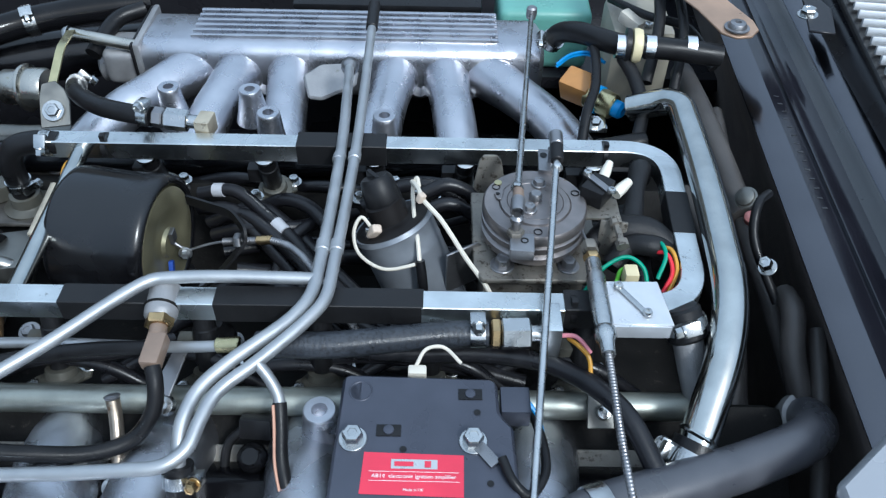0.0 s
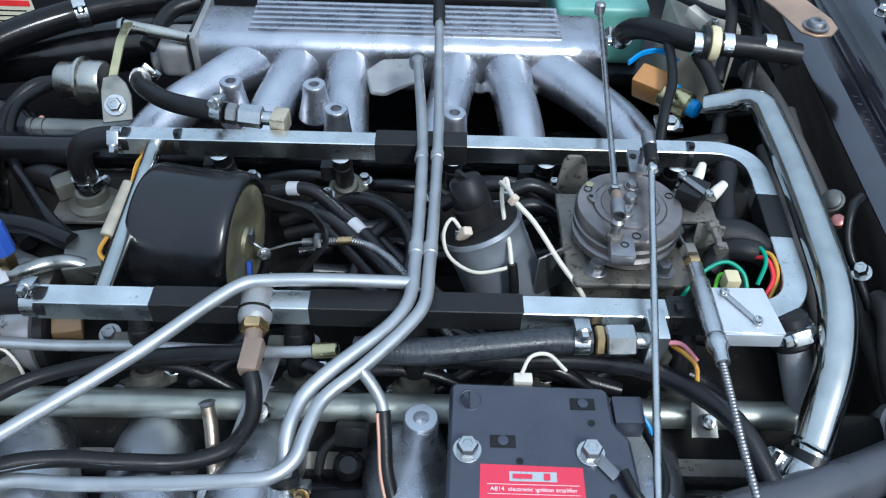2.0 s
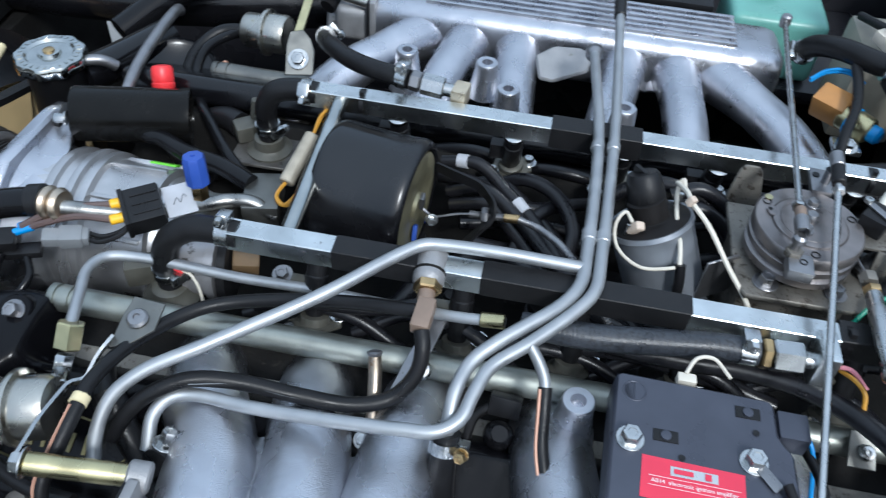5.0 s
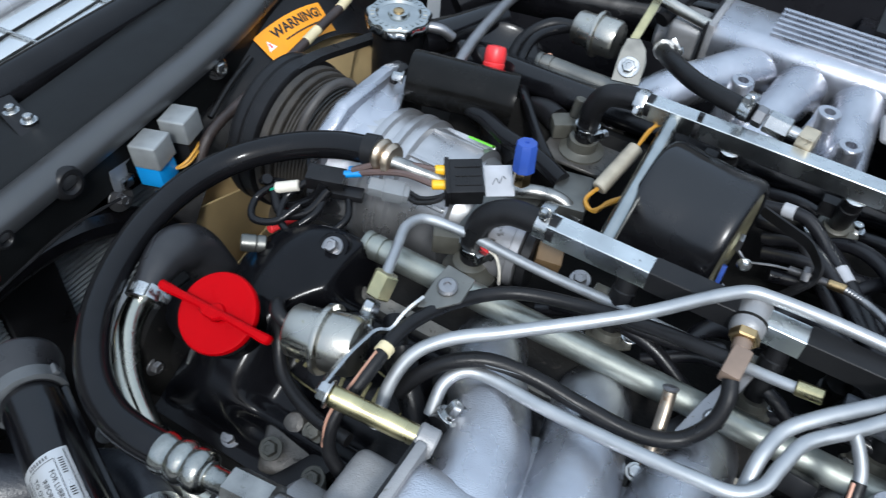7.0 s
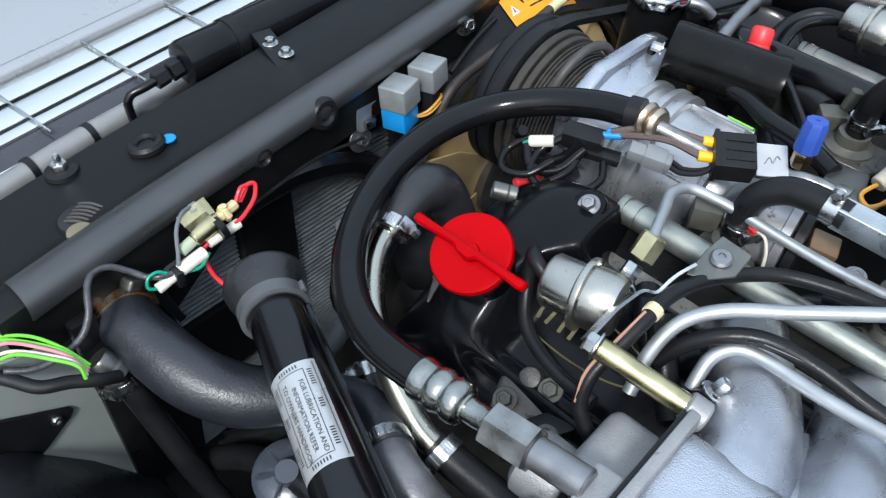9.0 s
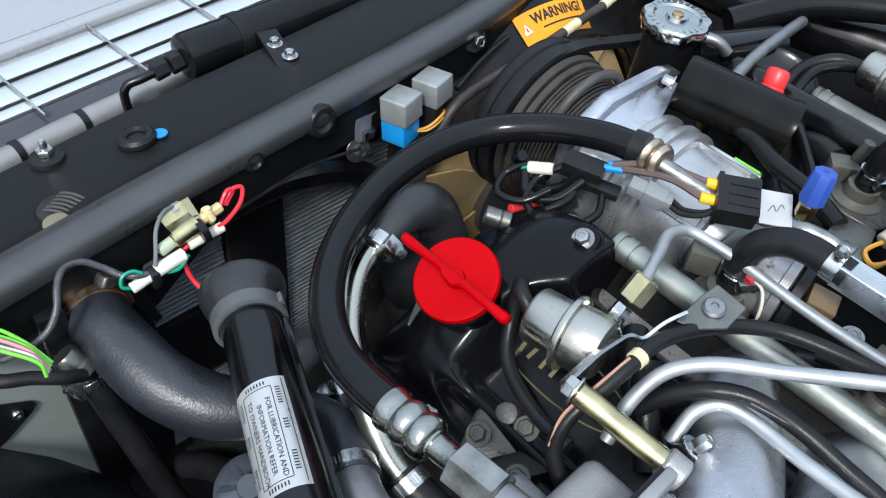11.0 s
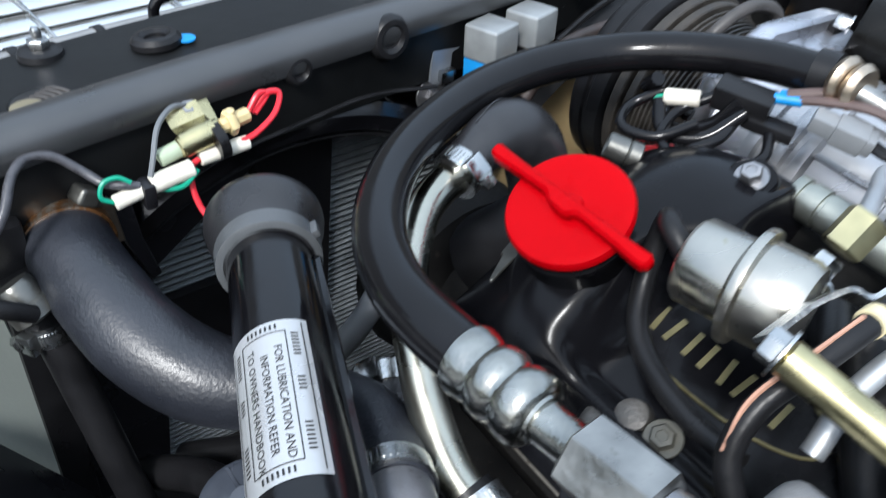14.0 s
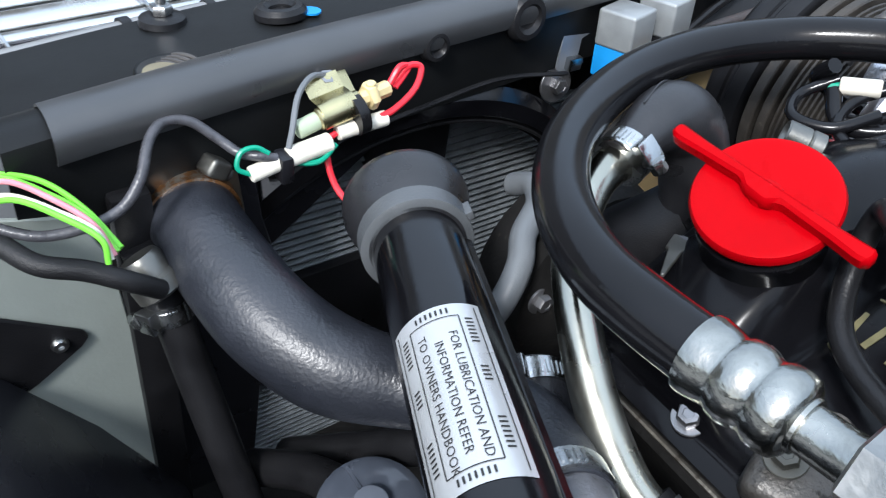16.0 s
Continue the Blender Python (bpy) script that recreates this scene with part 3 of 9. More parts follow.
bm = box((0, 0, 0), (0.80, 0.190, 0.030), 0.012, n=3)
bmesh.ops.transform(bm, matrix=axes((1, 0, 0), VV, slope(-0.178, 0.245, 0.0)), verts=bm.verts)
for v in bm.verts:
    v.co = mirrored(v.co)
bmesh.ops.reverse_faces(bm, faces=bm.faces)
part("cam_cover", bm, GLOSS, block, "black enamelled cam cover under the far manifold")
part("gasket", box((0, 0, 0), (0.80, 0.172, 0.004), 0.001), RUSTY, cover, "brown gasket edge").data.transform(Matrix.Translation(-block.location) @ axes((1, 0, 0), VV, slope(-0.178, 0.2275, -0.016)) @ Matrix.Translation(block.location))
bm = lathe(G(), [(0.0285, 0.0), (0.0285, 0.050), (0.0300, 0.052), (0.0300, 0.056)], slope(-0.536, 0.236, 0), NV, 28)
part("filler_neck", bm, GLOSS, cover)
for u, v, n in COVER_BOLTS:
    part("bolt", hexhead(slope(u, v, n), NV, 0.0105, 0.0065, 0.0090), STEEL, cover)
part("bolt_boss", lathe(G(), [(0.0165, -0.018), (0.0145, -0.006), (0.0132, -0.001), (0.012, 0.0002), (0, 0.0002)], slope(-0.5022, 0.3266, 0.0220), NV, 28), COVERP, cover)
# gilt script on the cover, drawn as plain bars
m = axes((-1, 0, 0), -VV, slope(-0.450, 0.240, 0.0128))
bm = G()
for k in range(4):
    for w in (-0.0048, 0.0048):
        merge(bm, box((-0.033 + k * 0.021 + w, 0, 0), (0.0030, 0.0145, 0.0008), 0.0, Matrix.Rotation(0.12 * w / 0.0048 * (k % 2), 3, "Z")))
bmesh.ops.transform(bm, matrix=m, verts=bm.verts)
part("lettering", bm, GOLDINK, cover, "gilt raised lettering, illegible")
bm = sweep(G(), [m @ V((0.062 * math.cos(t), 0.020 * math.sin(t), 0)) for t in [2 * math.pi * k / 40 for k in range(41)]], 0.0009, 6)
part("badge_rim", bm, GOLDINK, cover)

# oil filler cap
cap = thing("oil_filler_cap", slope(-0.539, 0.234, 0.07), "bright red screw-on oil filler cap with cross handle", "cap")
C0 = slope(-0.5365, 0.238, -0.0125)
bm = lathe(G(), [(0.029, 0.0735), (0.0320, 0.0745), (0.0325, 0.078), (0.0314, 0.0803), (0.0290, 0.0810), (0.0270, 0.0806), (0.0075, 0.0806), (0.0066, 0.0832), (0.004, 0.0845), (0, 0.0845)], C0, NV, 48)
disc = part("cap_disc", bm, RED, cap)
hm = axes((1, 0.03, 0), VV, C0 + NV * 0.0795)
out = [(-0.0515, -0.0036), (-0.047, -0.0044), (-0.034, -0.0036), (-0.012, -0.0026), (-0.007, -0.0062), (0.004, -0.0070), (0.009, -0.0026), (0.034, -0.0036), (0.047, -0.0046), (0.0515, -0.0038), (0.0525, 0), (0.0515, 0.0038), (0.034, 0.0030), (-0.034, 0.0030), (-0.0515, 0.0038), (-0.0525, 0)]
part("cap_handle", plate(out, 0.0088, hm, 0.0016), RED, cap)


# ---- inlet manifolds ----
def manifold(far, starts, ends, bosses, mat, label):
    """A plenum with ribs and flanged end, and six runners down to the head."""
    f = (lambda x, y, z: V((x, y, z))) if far else (lambda x, y, z: V((x + 0.008, 2 * MID - y + 0.045 * min(1, max(0, (y - 0.30) / 0.13)), z + 0.017)))
    th = thing("inlet_manifold", f(-0.1, 0.46, 0.74), label, "manifold", "inlet manifolds")
    bm = G()
    # plenum body: rounded box section drawn along the engine
    sec = []
    for cx, cy, a0 in ((0.512, 0.782, 0), (0.452, 0.786, 90), (0.452, 0.750, 180), (0.512, 0.750, 270)):
        for k in range(5):
            t = radians(a0 + k * 22.5)
            sec.append((cx + 0.020 * math.cos(t), cy + 0.018 * math.sin(t)))
    rings = []
    for x, s in ((-0.346, 0.96), (-0.343, 1.0), (-0.2, 1.0), (0.0, 1.0), (0.118, 1.0), (0.130, 0.93), (0.136, 0.75)):
        rings.append([bm.verts.new(f(x, 0.482 + (y - 0.482) * s, 0.768 + (z - 0.768) * s)) for y, z in sec])
    for a, b in zip(rings, rings[1:]):
        for k in range(len(sec)):
            bm.faces.new((a[k], a[(k + 1) % len(sec)], b[(k + 1) % len(sec)], b[k]))
    bm.faces.new(rings[0])
    bm.faces.new(rings[-1])
    bmesh.ops.recalc_face_normals(bm, faces=bm.faces)
    plen = part("plenum", bm, mat, th)
    bm = G()
    for k in range(6):
        y = 0.455 + k * 0.0125
        merge(bm, box(f(-0.108 + (0.004 if far else 0), y, 0.8035), (0.368 if far else 0.2, 0.0065, 0.009), 0.0018))
    part("rib", bm, mat, plen, "row of cast ribs along the top")
    # end flange and throttle neck
    fl = box(f(-0.349, 0.482, 0.768), (0.008, 0.102, 0.0735) if far else (0.008, 0.105, 0.080), 0.003, n=2)
    part("end_flange", fl, CAST_RAW, th)
    gk = box(f(-0.3545, 0.480, 0.766), (0.003, 0.100, 0.076), 0.001)
    part("gasket", gk, RUBBER, th)
    tb = box(f(-0.376, 0.468, 0.766) + (V((0, 0, 0)) if far else V((0.004, 0.006, -0.016))), (0.044, 0.058, 0.046), 0.012, n=4)
    merge(tb, lathe(G(), [(0.020, 0), (0.023, 0.004), (0.023, 0.03), (0.018, 0.034)], f(-0.385, 0.49, 0.745), (-1, 0, 0), 28))
    part("throttle_body", tb, CAST_RAW, th)
    for i, (s, e) in enumerate(zip(starts, ends)):
        dx = (e - s)
        heights = (0.762, 0.765, 0.767, 0.762, 0.744, 0.718, 0.68) if far else (0.764, 0.766, 0.765, 0.761, 0.753, 0.731, 0.69)
        ways = (-0.25, 0.0, 0.45, 1.0, 1.45, 1.7, 1.75) if far else (-0.25, 0.0, 0.25, 0.6, 1.35, 2.0, 2.2)
        deep = (0.475, 0.440, 0.395, 0.345, 0.292, 0.245, 0.205)
        pts = [f(s + dx * w, y, z) for w, y, z in zip(ways, deep, heights)]
        bm = tube(pts, (lambda t: 0.0310 - 0.0066 * ease(t * 3.0) + 0.003 * max(0, t - 0.4)) if far else (lambda t: 0.038 - 0.007 * min(t * 2.6, 1)), 24, 5)
        part("runner", bm, mat, th)
    # webs cast between neighbouring runners
    for i in (0, 1, 3, 4):
        s0, s1, e0, e1 = starts[i], starts[i + 1], ends[i], ends[i + 1]
        bm = G()
        span, back, drop = (0.060, 0.030, 0.026) if far else (0.150, 0.018, 0.012)
        # a saddle that dips between the runners, its lip curved back in the middle
        rows = []
        for k in range(13):
            u = k / 12
            dip, s, e = math.sin(math.pi * u), s0 + (s1 - s0) * u, e0 + (e1 - e0) * u
            row = []
            for j in range(9):
                v = j / 8
                y = 0.455 - v * (span - back * dip)
                w = min(1.0, max(0.0, (0.44 - y) / 0.095))
                z = 0.790 - 0.016 * max(0, v - 0.25) - drop * dip * min(1, v * 1.6) - 0.008 * v ** 3 * dip
                z += 0.004 * math.exp(-((u - 0.36) / 0.05) ** 2) * min(1, v * 3) + 0.003 * math.exp(-((u - 0.60) / 0.05) ** 2) * min(1, v * 3)
                row.append(bm.verts.new(f(s + (e - s) * w, y, z)))
            rows.append(row)
        for a, b in zip(rows, rows[1:]):
            for j in range(8):
                bm.faces.new((a[j], b[j], b[j + 1], a[j + 1])).smooth = True
        bmesh.ops.recalc_face_normals(bm, faces=bm.faces)
        bmesh.ops.solidify(bm, geom=bm.faces[:], thickness=0.012)
        part("web", bm, mat, th)
    for x, y, z, low in bosses:
        bm = lathe(G(), [(0.0200, -low), (0.0160, -low * 0.62), (0.0138, -low * 0.36), (0.0126, -0.006), (0.0120, -0.001), (0.0112, 0), (0.0058, 0), (0.0054, -0.010), (0, -0.010)], (x, y, z), (0, 0, 1), 22)
        part("boss", bm, mat, th, "machined threaded boss")
    return th


FAR = manifold(True, [-0.290, -0.232, -0.170, -0.043, 0.018, 0.072], [-0.357, -0.250, -0.165, -0.055, 0.028, 0.140],
               [(-0.287, 0.343, 0.806, 0.05), (-0.197, 0.338, 0.808, 0.04), (-0.168, 0.287, 0.813, 0.06), (-0.047, 0.288, 0.811, 0.06)], CAST, "silver cast aluminium inlet manifold with ribbed plenum")
manifold(False, [-0.310, -0.253, -0.198, -0.078, -0.008, 0.062], [-0.3385, -0.2643, -0.196, -0.086, -0.008, 0.072],
                [(-0.072, -0.082, 0.815, 0.05)], CAST_ROUGH, "silver textured cast inlet manifold beside the filler cap")

# ---- fuel rail loop ----
SQ = [(1.0, 0.93), (0.93, 1.0), (-0.93, 1.0), (-1.0, 0.93), (-1.0, -0.93), (-0.93, -1.0), (0.93, -1.0), (1.0, -0.93)]
RZ = 0.8425
rail = thing("fuel_rail", (-0.05, MID, RZ), "zinc-plated square fuel rail looping round the valley", "fuel rail")
path = bent([(-0.352, 0.1865, RZ), (0.219, 0.1865, RZ), (0.207, -0.0085, RZ), (-0.352, -0.0075, RZ)], 0.042, 10)
part("rail_tube", sweep(G(), path, 0.0090, section=SQ), RAILZ, rail, sharp=30)
part("cross_pipe", rod((-0.317, 0.182, 0.842), (-0.309, -0.006, 0.842), 0.0072, 18), CHROME, rail, "polished round cross pipe")


def sleeve(a, b, r=0.0100, mat=TAPE, name="tape_wrap", label="black tape wrapping"):
    a, b = V(a), V(b)
    return part(name, sweep(G(), [a, a.lerp(b, 0.02), a.lerp(b, 0.5), a.lerp(b, 0.98), b], lambda t: r * (0.97 if t in (0.0, 1.0) else 1.0), section=SQ), mat, rail, label, 30)


sleeve((-0.120, 0.1865, RZ), (-0.038, 0.1865, RZ), 0.0110)
sleeve((-0.269, -0.0075, RZ), (-0.195, -0.0075, RZ), 0.0097)
sleeve((-0.155, -0.0075, RZ), (0.0, -0.0075, RZ), 0.0098)
sleeve((0.105, -0.0075, RZ), (0.138, -0.0075, RZ), 0.0105)
sleeve((0.2150, 0.122, RZ), (0.2118, 0.070, RZ), 0.0096, TAPE)
for p, d in (((-0.296, 0.1865, RZ), (1, 0, 0)), ((0.163, 0.1865, RZ), (1, 0, 0)), ((0.112, -0.0075, RZ), (1, 0, 0))):
    bm = lathe(G(), [(0.0098, -0.0022), (0.0118, -0.0022), (0.0118, 0.0022), (0.0098, 0.0022)], p, d, 12)
    merge(bm, box(V(p) + V((0, -0.004, 0.0125)), (0.005, 0.006, 0.005), 0.001))
    part("cable_tie", bm, BLACKP, rail, "black plastic cable tie")

# injectors under both rails
def injector(x, y, z0, lean):
    th = thing("fuel_injector", (x, y + lean, z0 - 0.062), "black fuel injector in a plated seat below the rail", "injector", "fuel injectors")
    top, low = V((x, y, z0)), V((x, y + lean, z0 - 0.05))
    d = low - top
    bm = lathe(G(), [(0.0085, 0), (0.0085, 0.012), (0.0095, 0.013), (0.0095, 0.040), (0.0075, 0.044), (0.0075, d.length)], top, d, 16)
    part("body", bm, BLACKP, th)
    bm = lathe(G(), [(0.0075, -0.006), (0.0105, -0.005), (0.0105, -0.001), (0.0085, 0)], top, d, 16)
    part("collar", bm, ZINC, th, "plated collar")
    bm = lathe(G(), [(0.017, 0), (0.017, 0.002), (0.0125, 0.004), (0.0115, 0.010), (0.009, 0.011)], low + d.normalized() * 0.004, -d, 22)
    out = [(-0.024, 0), (-0.018, -0.012), (0.018, -0.012), (0.024, 0), (0.018, 0.012), (-0.018, 0.012)]
    merge(bm, plate(out, 0.003, axes((0.8, 0.6, 0), (-0.6, 0.8, 0), low + V((0, 0, -0.006))), 0.0006))
    part("seat", bm, OLIVE, th)
    part("plug", box(low.lerp(top, 0.45) + V((-0.014, 0.004, 0)), (0.016, 0.013, 0.016), 0.002), BLACKP if lean > 0 else OLIVE, th)
    for s in (-1, 1):
        part("nut", hexhead(low + V((s * 0.017, s * 0.012, -0.003)), (0, 0, 1), 0.009, 0.006, 0.008), ZINC, th)


for x in (-0.282, -0.167, -0.078, 0.006, 0.123):
    injector(x, -0.0075 if x > -0.36 else -0.02, 0.832, -0.022)
for x in (-0.262, -0.152, -0.050, 0.035, 0.155):
    injector(x, 0.1865, 0.830, 0.018)

# ---- coolant rails ----
def coolant_rail(y, z, x0, x1, name, label, mat=CORR):
    th = thing(name, ((x0 + x1) / 2, y, z), label, "coolant pipe", "coolant rails")
    bm = G()
    lathe(bm, [(0, 0.003), (0.0075, 0.003), (0.0085, 0), (0.0108, 0.0005), (0.0112, 0.001), (0.0112, 0.0060), (0.0097, 0.0064), (0.0097, 0.0090), (0.0112, 0.0094), (0.0112, 0.0180), (0.0097, 0.0184), (0.0097, 0.0200), (0.0110, 0.0205), (0.0108, x1 - x0)], (x0, y, z), (1, 0, 0), 24)
    part("pipe", bm, mat, th)
    return th


coolN = coolant_rail(-0.055, 0.786, -0.490, 0.212, "coolant_rail", "tarnished steel coolant rail along the near manifold")
coolant_rail(0.312, 0.760, -0.505, -0.36, "coolant_rail", "grey coolant rail stub beside the far manifold", DULL)

# ---- pipes over the engine ----
tw = thing("twin_metal_pipes", (-0.08, 0.02, 0.85), "pair of satin aluminium breather pipes crossing the engine", "pipes")
pA = [(-0.086, 0.335, 0.838), (-0.0775, 0.169, 0.856), (-0.080, 0.020, 0.858), (-0.083, -0.012, 0.858), (-0.094, -0.033, 0.857), (-0.134, -0.072, 0.852), (-0.150, -0.089, 0.846), (-0.157, -0.110, 0.840), (-0.158, -0.128, 0.828), (-0.158, -0.137, 0.812)]
pB = [(-0.065, 0.410, 0.857), (-0.064, 0.170, 0.858), (-0.069, 0.020, 0.858), (-0.072, -0.016, 0.858), (-0.084, -0.037, 0.857), (-0.113, -0.069, 0.852), (-0.137, -0.092, 0.847), (-0.145, -0.113, 0.843), (-0.150, -0.129, 0.838), (-0.163, -0.140, 0.835), (-0.188, -0.142, 0.832), (-0.231, -0.141, 0.825), (-0.293, -0.137, 0.815), (-0.336, -0.134, 0.812), (-0.350, -0.139, 0.811), (-0.358, -0.150, 0.805), (-0.358, -0.168, 0.788)]
mid = [(-0.080, 0.005, 0.858), (-0.147, 0.003, 0.861), (-0.186, 0.001, 0.861), (-0.201, -0.002, 0.861), (-0.218, -0.016, 0.860), (-0.263, -0.062, 0.855), (-0.330, -0.111, 0.841), (-0.368, -0.136, 0.831), (-0.384, -0.152, 0.820), (-0.390, -0.172, 0.801), (-0.387, -0.192, 0.778)]
part("pipe", tube(pA, 0.0050, 16), PIPE, tw)
part("pipe", tube(pB, 0.0048, 16), PIPE, tw)
part("pipe", tube(mid, 0.0049, 16), PIPE, tw)
tb = [(-0.113, -0.070, 0.852), (-0.105, -0.076, 0.843), (-0.099, -0.083, 0.834), (-0.097, -0.090, 0.827)]
part("branch_pipe", tube(tb, 0.0042, 14), PIPE, tw)
for p, q in (((-0.0785, 0.150, 0.8565), (-0.0776, 0.160, 0.8562)), ((-0.0645, 0.150, 0.858), (-0.0643, 0.160, 0.858)), ((-0.0795, 0.034, 0.858), (-0.0793, 0.046, 0.858)), ((-0.0685, 0.034, 0.858), (-0.0682, 0.046, 0.858))):
    part("swage", rod(p, q, 0.0058, 16), PIPE, tw)
part("end_nut", lathe(G(), [(0.0085, 0), (0.0095, 0.003), (0.0085, 0.006), (0.0095, 0.009), (0.0080, 0.012), (0.0060, 0.016)], (-0.0865, 0.348, 0.835), (0.006, -0.1, 0.01), 18), STEEL, tw)
part("rubber_sleeve", rod((-0.0652, 0.440, 0.858), (-0.065, 0.385, 0.857), 0.0066, 16), RUBBER, tw, "black rubber sleeve")
part("rod", rod((-0.070, 0.62, 0.862), (-0.0652, 0.43, 0.858), 0.0035, 12), STEEL, tw)
# triangular cast lug behind the pipes
out = [(-0.040, 0.010), (-0.020, 0.026), (0.012, 0.028), (0.024, 0.018), (0.022, -0.002), (-0.016, -0.022), (-0.032, -0.020)]
part("lug", plate(out, 0.006, axes((1, 0, 0), (0, 0.9, 0.42), (-0.108, 0.388, 0.782)), 0.0025), CAST_RAW, FAR)

# covered branch hose falling from the pipes
bh = thing("branch_hose", (-0.093, -0.12, 0.75), "black sleeved hose with a copper stripe below the pipes", "hose")
hp = [(-0.0975, -0.087, 0.830), (-0.096, -0.100, 0.820), (-0.094, -0.120, 0.808), (-0.088, -0.140, 0.795), (-0.088, -0.150, 0.775), (-0.088, -0.155, 0.750)]
part("sleeve", tube(hp, 0.0050, 14), RUBBER, bh)
part("stripe", tube([V(p) + V((-0.0036, -0.0036, 0.002)) for p in hp[:4]], 0.0013, 6), COPPER, bh, "copper stripe")
part("ferrule", hexnut((-0.088, -0.148, 0.782), (-0.088, -0.153, 0.768), 0.014), ZINC, bh)
# black hose under the pipe end with clamp
eh = thing("elbow_hose", (-0.155, -0.15, 0.74), "black rubber stub hose with brass-screwed clamp", "hose")
part("hose", tube([(-0.158, -0.131, 0.822), (-0.158, -0.140, 0.806), (-0.157, -0.150, 0.785), (-0.150, -0.165, 0.745)], 0.0095, 16), RUBBER, eh)
clamp(eh, (-0.158, -0.137, 0.815), (0, -0.5, -0.86), 0.0096, (1, -0.2, 0), 0.009, ZINC, BRASS)

# ---- cruise actuator drum ----
dr = thing("vacuum_drum", (-0.268, 0.105, 0.745), "black rubber-covered vacuum actuator drum with a brassy end disc", "actuator")
prof = [(0.040, -0.002), (0.0565, -0.001), (0.0590, 0.0015), (0.0596, 0.006), (0.0588, 0.030), (0.0586, 0.055), (0.0594, 0.066), (0.0602, 0.072), (0.0600, 0.0775), (0.0584, 0.0812), (0.0555, 0.0828), (0.0528, 0.0822), (0.0508, 0.0800), (0.0498, 0.075)]
part("shell", lathe(G(), prof, (-0.306, 0.108, 0.806), (1, -0.13, -0.02), 56), DRUMR, dr)
bm = lathe(G(), [(0.0500, 0.075), (0.0495, 0.0812), (0.034, 0.0828), (0.029, 0.0805), (0.014, 0.0805), (0.012, 0.0835), (0, 0.0835)], (-0.306, 0.108, 0.806), (1, -0.13, -0.02), 44)
disc_ = part("end_disc", bm, material("brassy_plated_disc", (0.27, 0.25, 0.16), 0.45, 0.7, 0.2, 40, 0.1, 500), dr, "brassy plated end disc")
part("blue_mark", box((-0.2240, 0.083, 0.779), (0.004, 0.006, 0.026), 0.0008, Matrix.Rotation(radians(-25), 3, "X")), BLUE, disc_, "blue paint mark")
bm = tube([(-0.224, 0.098, 0.806), (-0.218, 0.096, 0.803), (-0.212, 0.095, 0.798)], 0.0016, 8)
merge(bm, box((-0.221, 0.099, 0.811), (0.004, 0.010, 0.012), 0.001))
part("link", bm, STEEL, disc_)
part("pivot", hexhead((-0.211, 0.092, 0.797), (0.2, -1, 0.3), 0.007, 0.005, 0.006), ZINC, disc_)
cb = thing("throttle_cable", (-0.15, 0.09, 0.79), "threaded steel cable adjuster with ribbed sheath by the drum", "cable")
part("wire", tube([(-0.211, 0.095, 0.797), (-0.190, 0.099, 0.802), (-0.178, 0.100, 0.804)], 0.0011, 6), STEEL, cb)
ax0, ax1 = V((-0.178, 0.100, 0.804)), V((-0.136, 0.097, 0.810))
prof = []
for k in range(28):
    prof += [(0.0036, k * 0.0015), (0.0030, k * 0.0015 + 0.00075)]
part("adjuster", lathe(G(), prof, ax0, ax1 - ax0, 12), STEEL, cb)
part("lock_nut", hexnut(ax0.lerp(ax1, 0.25), ax0.lerp(ax1, 0.40), 0.013), STEEL, cb)
part("brass_end", rod(ax0.lerp(ax1, 0.72), ax0.lerp(ax1, 1.05), 0.0042, 12), BRASS, cb)
pts = smooth_path([ax1, (-0.120, 0.086, 0.815), (-0.105, 0.066, 0.824), (-0.093, 0.045, 0.832), (-0.07, 0.015, 0.825), (-0.04, -0.02, 0.80)], 60)
part("sheath", sweep(G(), pts, lambda t: 0.0032 + 0.0004 * math.sin(t * 377), 8), STEEL, cb)
out = bent([(-0.215, 0.135, 0.822), (-0.172, 0.118, 0.822), (-0.158, 0.101, 0.818), (-0.158, 0.094, 0.808), (-0.185, 0.070, 0.785)], 0.008)
part("bracket", sweep(G(), out, 1.0, section=[(0.0012, 0.005), (-0.0012, 0.005), (-0.0012, -0.005), (0.0012, -0.005)]), CRINKLE, cb, "thin black bent bracket")

# ---- ignition coil ----
co = thing("ignition_coil", (0.0, 0.065, 0.755), "silver ignition coil can with black cap and plug boot", "ignition coil")
top, low = V((-0.0275, 0.089, 0.838)), V((0.005, 0.069, 0.765))
d = low - top
L = d.length
part("can", lathe(G(), [(0.0315, 0.001), (0.0325, -0.0025), (0.0345, -0.003), (0.0355, 0.001), (0.0338, 0.004), (0.0335, 0.020), (0.0340, 0.022), (0.0335, 0.024), (0.0335, L), (0.030, L + 0.003)], top, d, 44), CANZ, co, "grey-coated metal can")
part("coil_cap", lathe(G(), [(0.0330, 0.002), (0.0330, -0.0022), (0.0315, -0.0036), (0.0185, -0.0046), (0.0165, -0.0060), (0.0158, -0.022), (0.0140, -0.023)], top, d, 44), BAKE, co, "black moulded coil top")
bt = V((-0.043, 0.106, 0.876))
dd = top - bt
part("plug_boot", lathe(G(), [(0, 0), (0.0115, 0.0004), (0.0135, 0.003), (0.0150, 0.012), (0.0158, 0.024), (0.0150, 0.0255), (0.0164, 0.0275), (0.0164, 0.031), (0.0152, 0.0325), (0.0160, 0.0345), (0.0158, dd.length - 0.010)], bt, dd, 28), BLACKP, co, "black ribbed rubber boot")
